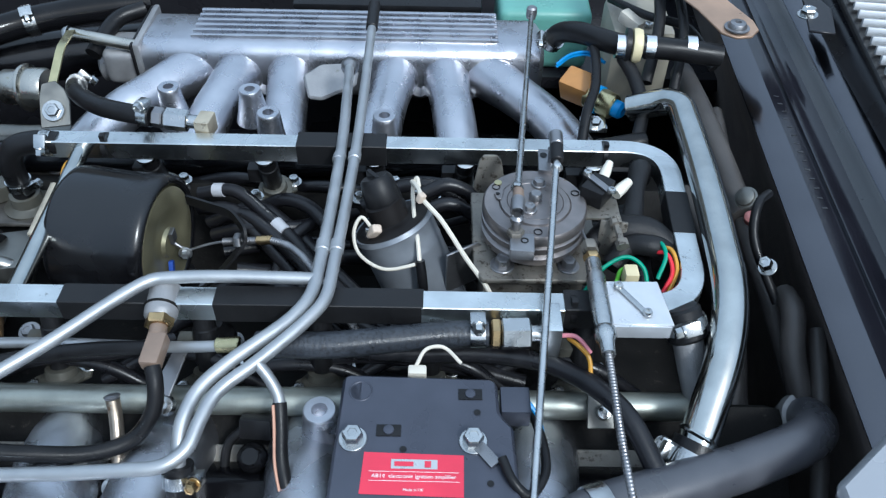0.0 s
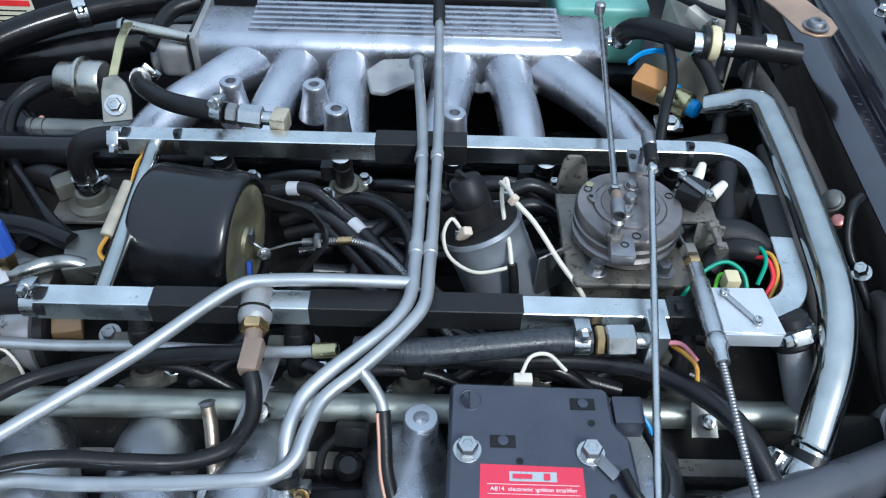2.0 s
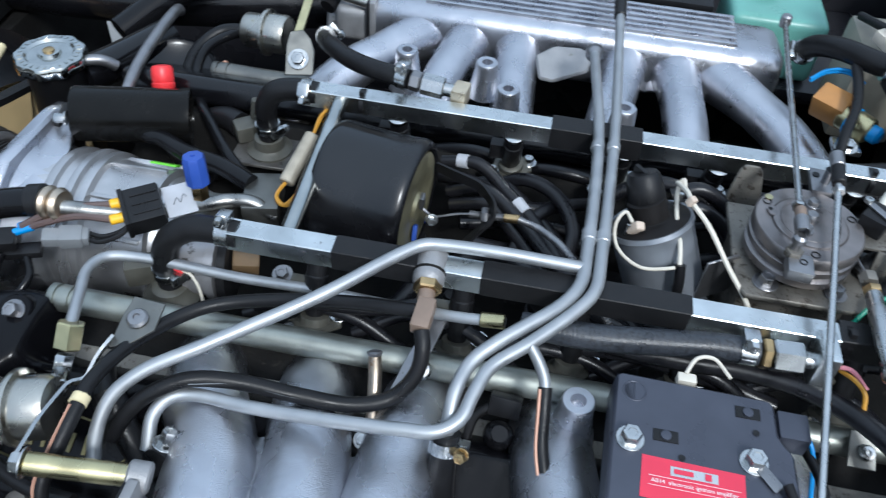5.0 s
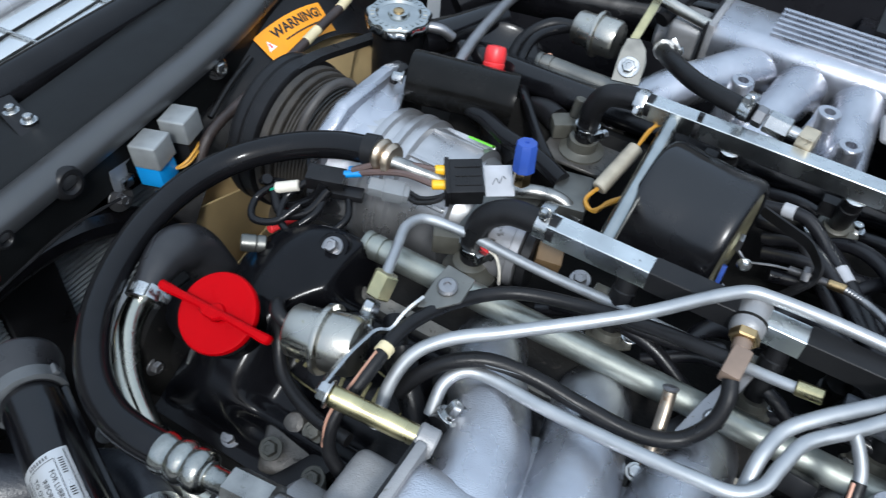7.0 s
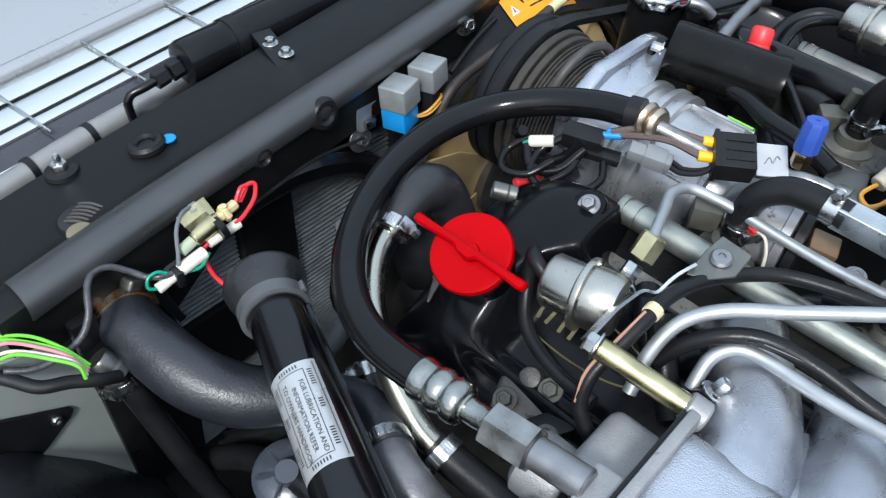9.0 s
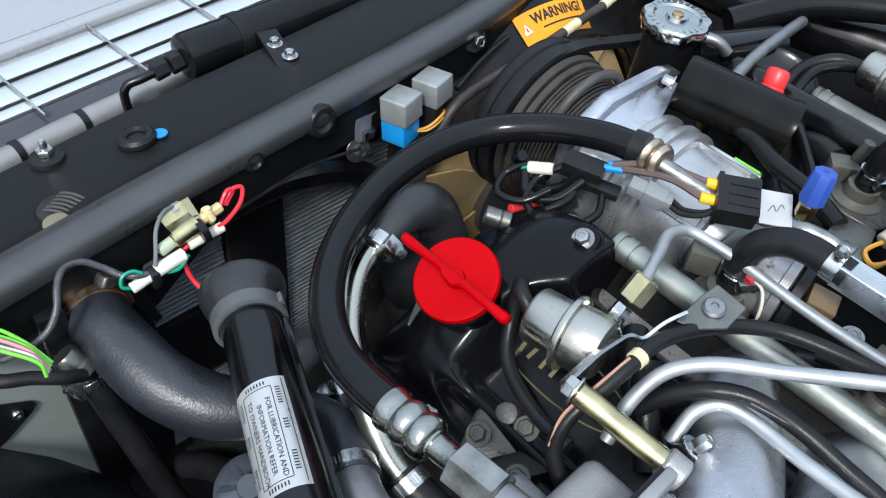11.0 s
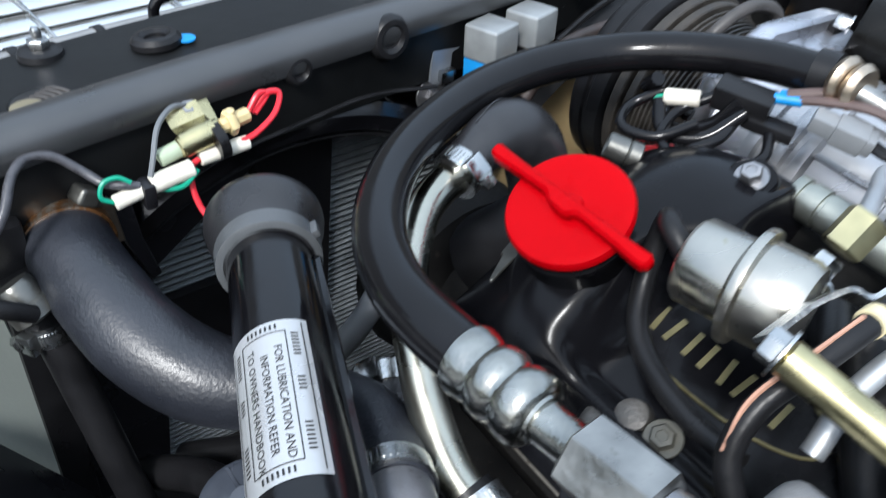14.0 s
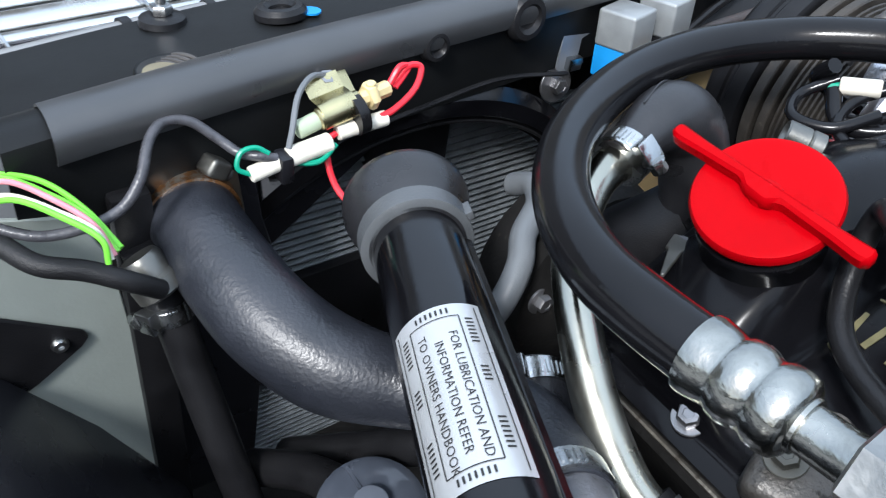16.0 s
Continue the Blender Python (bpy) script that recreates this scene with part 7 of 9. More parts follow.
clamp(up, (-0.474, -0.272, 0.692), (0.95, 0.05, -0.25), 0.0137, (0.2, -0.9, 0.4), 0.011)
solo("grey_coolant_tube", tube([(-0.720, -0.150, 0.665), (-0.700, -0.152, 0.678), (-0.681, -0.164, 0.680), (-0.664, -0.189, 0.675), (-0.650, -0.201, 0.668), (-0.640, -0.218, 0.655), (-0.640, -0.232, 0.635), (-0.645, -0.239, 0.620), (-0.655, -0.243, 0.59)], 0.0085, 14), GREYP, "grey rubber tube before the radiator fins", "tube")

ps = thing("pointed_stay", (-0.566, -0.185, 0.69), "pointed grey steel stay behind the refrigerant hose", "bracket")
m = axes(V((0.019, -0.037, 0.006)), V((0.6, 0.35, 0.1)), (-0.5731, -0.1705, 0.7330))
part("tab", plate([(-0.004, -0.0045), (0.012, -0.0052), (0.013, -0.0035), (0.041, -0.0010), (0.041, 0.0010), (0.013, 0.0035), (0.012, 0.0052), (-0.004, 0.0045)], 0.0022, m, 0.0005), DULL, ps)
part("post", rod((-0.5731, -0.1705, 0.735), (-0.560, -0.160, 0.68), 0.004, 12), STEEL, ps)

# ---- black tube with the silver label ----
BANDM = material("dark_grey_nylon_band", (0.075, 0.080, 0.085), 0.42, 0.0, 0.15, 40, 0.2, 700)
lt = thing("labelled_tube", (-0.53, -0.335, 0.68), "gloss black tube with a rubber boot and silver instruction label", "tube")
D = V((0.915, -0.392, 0.088)).normalized()
N = V((-0.268, -0.367, 0.874))
N = (N - D * N.dot(D)).normalized()
B = N.cross(D)
P0 = V((-0.638, -0.2905, 0.7270))
R = 0.0228
part("tube", lathe(G(), [(R, -0.010), (R, 0.26), (R - 0.002, 0.262)], P0, D, 44), GLOSS, lt)
part("seam", tube([P0 + D * a + (B * 0.86 - N * 0.35) * (R + 0.002) for a in (0.005, 0.10, 0.25)], 0.0042, 8), GLOSS, lt)
part("boot", lathe(G(), [(0.0, -0.024), (0.024, -0.025), (0.0305, -0.0355), (0.0325, -0.0370), (0.0337, -0.0355), (0.0338, -0.0315), (0.0328, -0.0260), (0.0304, -0.0190), (0.0280, -0.0130), (0.0266, -0.008), (0.0262, -0.002), (0.0245, 0.004)], P0, D, 48), BOOTM, lt, "flared black rubber boot")
part("band", lathe(G(), [(0.0268, -0.009), (0.0290, -0.008), (0.0284, 0.003), (0.0262, 0.004)], P0, D, 44), BANDM, lt, "grey plastic band")
part("band_ear", box(P0 + D * -0.003 + B * 0.0285 + N * 0.004, (0.010, 0.006, 0.005), 0.001, axes(D, B, (0, 0, 0)).to_3x3()), BANDM, lt)


def on_tube(bm, along, lift):
    """Lay flat work (x along the tube, y round it) on the tube."""
    for v in bm.verts:
        t = v.co.y / R
        v.co = P0 + D * (along + v.co.x) + (B * math.sin(t) + N * math.cos(t)) * (R + lift)
    return bm


bm = G()
nx, ny = 2, 16
LL, LW = 0.087, 0.042
grid = [[bm.verts.new((-LL / 2 + LL * i / nx, -LW / 2 + LW * j / ny, 0)) for j in range(ny + 1)] for i in range(nx + 1)]
for i in range(nx):
    for j in range(ny):
        bm.faces.new((grid[i][j], grid[i + 1][j], grid[i + 1][j + 1], grid[i][j + 1]))
LA = 0.1172
lb = part("label", on_tube(bm, LA, 0.0003), SILVERLAB, lt, "silver instruction label with black print")
for k, words in enumerate(("FOR LUBRICATION AND", "INFORMATION REFER", "TO OWNERS HANDBOOK")):
    bm = text_mesh(words, 0.0050)
    bmesh.ops.transform(bm, matrix=Matrix.Translation((0.0035, 0.0064 - k * 0.0064, 0)) @ Matrix.Diagonal((1.12, 1, 1, 1)), verts=bm.verts)
    part("print", on_tube(bm, LA, 0.0006), INK, lb)
bm = G()


def strip(bm, x, y, w, h):
    n = max(1, int(h / 0.002)) if h > w else 1
    for k in range(n):
        yy = y - h / 2 + h * (k + 0.5) / n
        merge(bm, bar(x, yy, w, h / n, Matrix(), 0))


for y in (0.0150, -0.0150):
    for x0, n in ((-0.034, 7), (-0.007, 4), (0.018, 7)):
        for k in range(n):
            strip(bm, x0 + 0.0022 * k, y * 0.96, 0.0009, 0.0032)
for x in (-0.0395, 0.0395):
    [strip(bm, x, -0.0066 + 0.0022 * k, 0.0030, 0.0009) for k in range(7)]
part("print_bar", on_tube(bm, LA, 0.0006), INK, lb, "rows of small print as plain bars")
bm = G()
for y in (0.0106, -0.0106, 0.0182, -0.0182):
    strip(bm, 0, y, 0.072 if abs(y) < 0.013 else 0.082, 0.0005)
for x, h in ((-0.036, 0.0212), (0.036, 0.0212)):
    strip(bm, x, 0, 0.0005, h)
part("frame_line", on_tube(bm, LA, 0.0006), INK, lb)

OILCAST = material("oily_cast_outlet", (0.17, 0.17, 0.18), 0.40, 0.5, 0.3, 40, 0.3, 500, spot=(0.04, 0.035, 0.03), spots=0.12, spot_scale=70)
WORNBAND = material("rust_stained_steel", (0.52, 0.47, 0.40), 0.34, 0.9, 0.25, 40, 0.15, 300, spot=(0.42, 0.20, 0.08), spots=0.28, spot_scale=45)
# ---- top radiator hose ----
rh2 = thing("radiator_hose", (-0.68, -0.36, 0.62), "wide ribbed black radiator hose with clamps", "hose")
pth = smooth_path([(-0.785, -0.361, 0.688), (-0.763, -0.3630, 0.689), (-0.733, -0.3665, 0.692), (-0.699, -0.364, 0.686), (-0.664, -0.356, 0.677), (-0.634, -0.338, 0.667), (-0.605, -0.309, 0.664), (-0.580, -0.290, 0.671), (-0.550, -0.283, 0.683), (-0.522, -0.291, 0.694), (-0.494, -0.306, 0.705)], 14)
bm = sweep(G(), pth, lambda t: 0.0248 + 0.0015 * min(1, max(0, (t - 0.08) / 0.22)) - 0.0078 * ease((t - 0.45) / 0.30), 40)
for i, v in enumerate(bm.verts):
    ring, k = divmod(i, 40)
    if ring < len(pth):
        v.co += (v.co - pth[ring]) * (0.0015 * math.sin(ring * 2.1) + 0.003 * math.sin(ring * 0.37 + 0.9 * math.sin(k * 0.471)))
part("hose", bm, DUSTHOSE, rh2)
part("spigot", lathe(G(), [(0.025, -0.006), (0.0275, -0.004), (0.0275, 0.014), (0.0255, 0.015)], (-0.786, -0.3610, 0.688), (1, -0.1, 0.03), 36), WORN, rh2, "bright radiator spigot")
part("clamp_band", lathe(G(), [(0.0252, -0.0065), (0.0272, -0.0060), (0.0268, 0.0), (0.0272, 0.0060), (0.0252, 0.0065)], (-0.7490, -0.3648, 0.6905), (1, -0.1, 0.06), 44), WORNBAND, rh2, "worn rust-stained clamp band")
part("clamp_housing", box((-0.7490, -0.3500, 0.7190), (0.013, 0.015, 0.011), 0.003, Euler((radians(-38), 0, radians(15))).to_matrix(), 3), DULL, rh2, "corroded clamp housing")
part("clamp_screw", rod((-0.7490, -0.3560, 0.7215), (-0.7495, -0.3420, 0.7110), 0.0042, 14), DULL, rh2)
part("flange_plate", plate([(-0.400, 0.670), (-0.398, 0.726), (-0.370, 0.731), (-0.345, 0.722), (-0.334, 0.706), (-0.330, 0.670)], 0.003, axes((0, 1, 0), (0, 0, 1), (-0.7590, 0, 0)), 0.001), WORN, rh2, "mottled grey tank flange behind the hose")
clamp(rh2, (-0.5010, -0.3025, 0.7025), (0.83, -0.44, 0.33), 0.0188, (-0.35, -0.75, 0.45), 0.012)
part("outlet", tube([(-0.500, -0.3028, 0.7028), (-0.482, -0.3120, 0.7090), (-0.460, -0.3160, 0.7060), (-0.440, -0.3140, 0.6880), (-0.430, -0.3100, 0.6500)], lambda t: 0.0172 + 0.003 * t, 26), OILCAST, rh2, "grimy cast coolant outlet")
solo("hose_drain", lathe(G(), [(0.010, 0), (0.0115, 0.003), (0.0115, 0.012), (0.014, 0.014), (0.014, 0.022), (0.010, 0.024)], (-0.722, -0.404, 0.696), (0.5, 0.35, -0.75), 22), DULL, "dull cast pipe fitting beside the wing", "fitting")
solo("lower_hose", tube([(-0.735, -0.398, 0.69), (-0.725, -0.392, 0.66), (-0.70, -0.385, 0.60), (-0.66, -0.375, 0.52), (-0.63, -0.36, 0.46)], 0.011, 18), RUBBER, "black rubber hose falling beside the wing", "hose")
hc = thing("hose_clamp", (-0.725, -0.391, 0.652), "worn worm-drive clamp on the hose beside the wing", "clamp")
clamp(hc, (-0.7225, -0.391, 0.652), (0.3, 0.1, -0.9), 0.0113, (0.3, -0.9, 0.2), 0.012)
for pts in ([(-0.69, -0.36, 0.52), (-0.64, -0.34, 0.56), (-0.58, -0.33, 0.585), (-0.53, -0.33, 0.58)], [(-0.70, -0.33, 0.50), (-0.66, -0.31, 0.54), (-0.62, -0.29, 0.58), (-0.59, -0.27, 0.61)]):
    solo("lower_hose", tube(pts, 0.012, 14), RUBBER, "dark rubber hose low in the bay", "hose", "low hoses")
cc = thing("plastic_reservoir", (-0.60, -0.325, 0.56), "translucent grey plastic cap low in the bay", "cap")
part("dome", lathe(G(), [(0.032, 0), (0.032, 0.012), (0.026, 0.018), (0.012, 0.020), (0.010, 0.030), (0, 0.030)], (-0.595, -0.330, 0.570), (0.2, -0.2, 0.95), 30), MURKY, cc)
for k in range(6):
    t = k * math.pi / 3
    part("rib", box((-0.593 + 0.018 * math.cos(t), -0.334 + 0.018 * math.sin(t), 0.591), (0.016, 0.002, 0.004), 0.0, Matrix.Rotation(t, 3, "Z")), MURKY, cc)

# ---- things on the front panel ----
FXN = V((1, 0.05, 0.12)).normalized()


def grommet(p, d, r, name="grommet", label="black rubber grommet in the front panel"):
    th = thing(name, p, label, "grommet", "panel grommets")
    part("ring", lathe(G(), [(r * 0.42, -0.002), (r * 0.45, 0.003), (r * 0.62, 0.0055), (r * 0.85, 0.005), (r, 0.002), (r, -0.002)], p, d, 28), RUBBER, th)
    part("plug", lathe(G(), [(r * 0.44, -0.003), (r * 0.44, 0.001), (0, 0.001)], p, d, 20), BLACKP, th)
    return th


grommet(V((-0.7600, -0.2040, 0.7600)), FXN, 0.0105)
grommet(V((-0.7650, -0.1280, 0.7640)), FXN, 0.0165)
bl = thing("panel_bolt", (-0.788, 0.09, 0.745), "zinc bolt and nut on the front panel", "bolt", "panel bolts")
part("bolt", hexhead((-0.787, 0.092, 0.757), (1, -0.2, 0.3), 0.013, 0.012, 0.013), ZINC, bl)
bl = thing("panel_bolt", (-0.77, -0.07, 0.68), "dull bolt low on the front panel", "bolt", "panel bolts")
part("bolt", hexhead((-0.775, -0.075, 0.698), (1, -0.1, 0.2), 0.011, 0.008, 0.014), STEEL, bl)
bl = thing("panel_bolt", (-0.77, -0.058, 0.70), "small bright screw below the relay bracket", "bolt", "panel bolts")
part("bolt", screw_head((-0.776, -0.058, 0.713), (1, -0.1, 0.2), 0.0055, 0.004), ZINC, bl)
rp = thing("relay_bracket", (-0.78, 0.0, 0.70), "zinc relay bracket screwed to the front panel", "bracket")
m = axes((-0.10, 1, 0.02), (0, 0.0, 1), (-0.7745, -0.075, 0.740))
part("plate", plate([(-0.006, 0.027), (0.145, 0.034), (0.150, 0.020), (0.150, -0.004), (0.120, 0.0), (0.03, -0.004), (0.016, -0.008), (0.016, -0.030), (0.010, -0.033), (0.0, -0.033), (-0.006, -0.027)], 0.002, m, 0.0005), CANZ, rp)
for y, z in ((-0.058, 0.7545), (0.030, 0.7555)):
    part("screw", screw_head((-0.7755 - 0.1 * (y + 0.075), y, z), (1, 0.1, 0.1), 0.0058, 0.004), ZINC, rp)
part("nut", box((-0.770, -0.066, 0.716), (0.006, 0.012, 0.010), 0.001), ZINC, rp)
for (x, y, z), turn, blue in (((-0.7535, -0.040, 0.7485), 14, True), ((-0.7560, 0.003, 0.7510), 14, False)):
    re = thing("relay", (x, y, z - 0.03), "grey metal-cased relay on a blue socket" if blue else "grey metal-cased relay on a black socket", "relay", "relays")
    q = Euler((0, radians(-6), radians(turn))).to_matrix()
    part("case", box((x, y, z), (0.030, 0.031, 0.027), 0.0025, q, 3), RELAY, re)
    part("socket", box((x + 0.001, y, z - 0.025), (0.027, 0.028, 0.024), 0.002, q), CYAN if blue else BLACKP, re)
for k in range(2):
    solo("wire", tube([(-0.745, -0.028, 0.718), (-0.735, -0.018, 0.722 + 0.004 * k), (-0.735, 0.0, 0.728 + 0.005 * k), (-0.748, 0.015, 0.725)], 0.0015, 6), ORANGEW, "yellow wire under the relays", "wire", "loose wires")

# resistor, plugs and red loops
rs = thing("ballast_resistor", (-0.735, -0.29, 0.735), "gold-bodied resistor in a clip on the front panel", "resistor")
part("clip", box((-0.744, -0.282, 0.7560), (0.032, 0.024, 0.003), 0.0012, Matrix.Rotation(radians(28), 3, "Y")), GOLD, rs)
part("screw", hexhead((-0.7470, -0.2845, 0.7590), (0.6, -0.1, 1), 0.0085, 0.004, 0.0072), STEEL, rs)
part("body", rod((-0.7270, -0.3000, 0.7490), (-0.7285, -0.2730, 0.7545), 0.0062, 20), GOLD, rs)
saddle = [(0.0076 * math.cos(t), 0.0076 * math.sin(t)) for t in [radians(-40 + 17 * k) for k in range(10)]] + [(-0.0095, 0.0062), (-0.0130, 0.0092), (-0.0175, 0.0125)]
part("strip", plate(saddle + [(a * 0.90 - 0.0002, b * 0.90 - 0.0005) for a, b in saddle[::-1]], 0.0210, axes((1, 0, 0), V((0.02, -0.20, 0.98)), (-0.7282, -0.2770, 0.7535)), 0.0), GOLD, rs, "bent gold saddle clip")
part("end", rod((-0.7262, -0.3125, 0.7460), (-0.7272, -0.2990, 0.7490), 0.0050, 14), material("pale_green_ceramic", (0.36, 0.42, 0.30), 0.5), rs)
bm = rod((-0.7285, -0.2740, 0.7545), (-0.7300, -0.2540, 0.7575), 0.0046, 8)
merge(bm, hexnut((-0.7287, -0.2690, 0.7552), (-0.7292, -0.2640, 0.7560), 0.0140))
merge(bm, rod((-0.7290, -0.2655, 0.7510), (-0.7290, -0.2665, 0.7640), 0.0030, 10))
part("tee", bm, material("yellowed_nylon", (0.52, 0.42, 0.22), 0.45, 0.0, 0.2, 60, 0.1, 300), rs, "yellowed nylon tee")
part("tie", lathe(G(), [(0.0108, -0.003), (0.0118, -0.003), (0.0118, 0.003), (0.0108, 0.003)], (-0.7260, -0.2765, 0.7480), (-0.05, 1, 0.15), 20), BLACKP, rs, "black cable tie")
part("wire", tube([(-0.7180, -0.3210, 0.742), (-0.7220, -0.3170, 0.750), (-0.7330, -0.3080, 0.763), (-0.7420, -0.2960, 0.7665), (-0.7465, -0.2860, 0.7635)], 0.0017, 8), GREYP, rs)
for a, b, lb_ in (((-0.7235, -0.2895, 0.7405), (-0.7235, -0.2580, 0.7425), "white bullet connector below the resistor"), ((-0.7175, -0.3430, 0.7320), (-0.7180, -0.3255, 0.7350), "white bullet connector in a black clip"), ((-0.7180, -0.3215, 0.7365), (-0.7185, -0.2960, 0.7395), "white bullet connector in a black clip")):
    solo("bullet_connector", rod(a, b, 0.0056 if b[1] > -0.30 and a[1] < -0.30 else 0.0046, 12), BULLET, lb_, "connector", "bullet connectors")
solo("cable_clip", box((-0.7178, -0.3240, 0.7318), (0.0125, 0.0075, 0.0165), 0.0025), LEADM, "black clip holding bullet connectors", "clip")
for pts in ([(-0.7300, -0.252, 0.758), (-0.7325, -0.240, 0.767), (-0.7310, -0.233, 0.766), (-0.7260, -0.238, 0.757), (-0.7230, -0.254, 0.747), (-0.7225, -0.263, 0.745)],
            [(-0.7295, -0.254, 0.760), (-0.7320, -0.246, 0.768), (-0.7330, -0.240, 0.766), (-0.7295, -0.250, 0.757)],
            [(-0.7235, -0.2900, 0.7405), (-0.7225, -0.2950, 0.738), (-0.717, -0.298, 0.728), (-0.708, -0.297, 0.716), (-0.692, -0.292, 0.708)]):
    solo("red_wire", tube(pts, 0.0019, 8), REDW, "red wire looping from the connectors", "wire", "loose wires")
solo("green_wire", tube([(-0.7175, -0.3430, 0.7325), (-0.7190, -0.3490, 0.7370), (-0.7215, -0.3460, 0.7440), (-0.7210, -0.3380, 0.7455), (-0.7180, -0.3320, 0.7420)], 0.0014, 8), GREENW, "green wire curling at a white connector", "wire", "loose wires")
solo("green_wire", tube([(-0.718, -0.318, 0.732), (-0.713, -0.305, 0.733), (-0.716, -0.294, 0.739)], 0.0016, 8), GREENW, "green wire under the white connectors", "wire", "loose wires")
GREYSLEEVE = material("worn_grey_sleeving", (0.055, 0.055, 0.062), 0.33, 0.0, 0.4, 90, 0.35, 500, spot=(0.16, 0.15, 0.15), spots=0.08, spot_scale=160)
lo = thing("wing_loom", (-0.72, -0.40, 0.70), "black taped loom with stray green and pink wires", "wiring loom")
part("loom", tube([(-0.730, -0.462, 0.730), (-0.720, -0.446, 0.7265), (-0.716, -0.427, 0.7275), (-0.717, -0.408, 0.7325), (-0.722, -0.3965, 0.7430), (-0.736, -0.3860, 0.7545), (-0.7440, -0.3760, 0.7570), (-0.7430, -0.3640, 0.7550), (-0.736, -0.3520, 0.7455), (-0.727, -0.3440, 0.7400), (-0.7195, -0.3360, 0.7405), (-0.7180, -0.3280, 0.7380)], 0.0027, 14), GREYSLEEVE, lo)
part("loom_trunk", tube([(-0.76, -0.485, 0.728), (-0.725, -0.462, 0.724), (-0.708, -0.450, 0.720), (-0.701, -0.432, 0.715), (-0.695, -0.415, 0.706), (-0.70, -0.40, 0.69)], 0.0052, 16), TAPE, lo)
for k, mt in enumerate((LIME, LIME, PINKW, WHITE, LIME)):
    dz = 0.003 * k
    part("wire", tube([(-0.756 + 0.006 * k, -0.466, 0.741), (-0.745 + 0.006 * k, -0.452, 0.747 + 0.002 * (k % 3)), (-0.730 + 0.007 * k, -0.437, 0.748 - 0.002 * (k % 2)), (-0.710 + 0.006 * k, -0.425, 0.742), (-0.690 + 0.002 * k, -0.417 - 0.002 * k, 0.732)], 0.0014, 8), mt, lo)
wb = thing("wing_bracket", (-0.715, -0.455, 0.66), "black riveted bracket on the inner wing", "bracket")
m = axes((0, 1, 0), (0, 0, 1), (-0.7445, -0.446, 0.635))
part("plate", plate([(-0.10, 0.070), (-0.05, 0.046), (0.012, 0.002), (0.0145, -0.004), (0.010, -0.010), (-0.016, -0.028), (-0.10, -0.07)], 0.003, m, 0.001), CRINKLE, wb)
part("rivet", screw_head(m @ V((-0.001, -0.002, 0.003)), m.to_3x3() @ V((0, 0, 1)), 0.0048, 0.003), ZINC, wb)

# top of the front panel: bushes, holes, receiver and pipes
def ontop(x, y):
    """Height of the sloping panel top."""
    for (x0, y0, z0), (x1, y1, z1) in zip(LIP, LIP[1:]):
        if y0 <= y <= y1:
            w = (y - y0) / (y1 - y0)
            lx, lz = x0 + (x1 - x0) * w, z0 + (z1 - z0) * w
            dx = x - lx
            steps = ((-0.147, -0.040), (-0.12, -0.0325), (-0.06, -0.0275), (-0.046, -0.0225), (-0.036, -0.0135), (-0.028, -0.0055), (-0.004, 0.0))
            for (a, za), (b, zb) in zip(steps, steps[1:]):
                if a <= dx <= b:
                    return lz + za + (zb - za) * (dx - a) / (b - a)
    return 0.72


TN = V((-0.07, 0, 0.997)).normalized()
bu = thing("rubber_bush", (-0.886, -0.3275, ontop(-0.886, -0.3275)), "rubber bush with a zinc stud and nut", "bush")
bp0 = V((-0.886, -0.3275, ontop(-0.886, -0.3275)))
part("bush", lathe(G(), [(0.0145, 0), (0.0155, 0.002), (0.0145, 0.006), (0.010, 0.008)], bp0, TN, 30), RUBBER, bu)
part("nut", hexnut(bp0 + TN * 0.008, bp0 + TN * 0.014, 0.013), ZINC, bu)
part("stud", lathe(G(), [(0.0035, 0.013), (0.0035, 0.020), (0.0025, 0.022), (0, 0.021)], bp0, TN, 12), ZINC, bu)
g2 = grommet(V((-0.858, -0.2585, ontop(-0.858, -0.2585) + 0.003)), V((-0.15, -0.05, 0.98)), 0.0175, "panel_grommet", "large split rubber grommet with a blue scrap beneath")
part("blue_scrap", lathe(G(), [(0.007, 0), (0.007, 0.0012), (0, 0.0014)], (-0.851, -0.2400, ontop(-0.851, -0.2400) + 0.0025), TN, 14), CYAN, g2)
h3 = thing("panel_opening", (-0.8195, -0.346, ontop(-0.8195, -0.346) - 0.004), "dark oval opening with a ribbed hose inside", "opening")
h3p = V((-0.8195, -0.346, ontop(-0.8195, -0.346) + 0.0030))
ON = V((-0.08, 0.0, 0.997))
part("rim", lathe(G(), [(0.0215, -0.008), (0.0212, -0.0028), (0.0200, -0.0014), (0.0188, -0.0022)], h3p, ON, 36), FRONTP, h3)
part("dark_disc", lathe(G(), [(0.0195, -0.0022), (0.0190, -0.0020), (0, -0.0020)], h3p, ON, 36), INK, h3)
for k in range(6):
    c = h3p + ON * -0.0030 + V((0.003 - 0.0022 * k, -0.006 + 0.0038 * k, 0))
    part("hose_rib", tube([c + V((-0.009, -0.006, 0)), c + V((-0.004, -0.003, 0.0022)), c + V((0.003, 0.002, 0.0026)), c + V((0.009, 0.006, 0))], 0.0014, 8), OLDRUB, h3)
solo("tan_plug", lathe(G(), [(0.0105, 0), (0.0100, 0.0015), (0, 0.002)], (-0.7870, -0.3610, ontop(-0.7870, -0.3610) + 0.0005), TN, 22), material("faded_tan_rubber", (0.16, 0.14, 0.09), 0.6), "faded tan plug in the front panel", "plug")
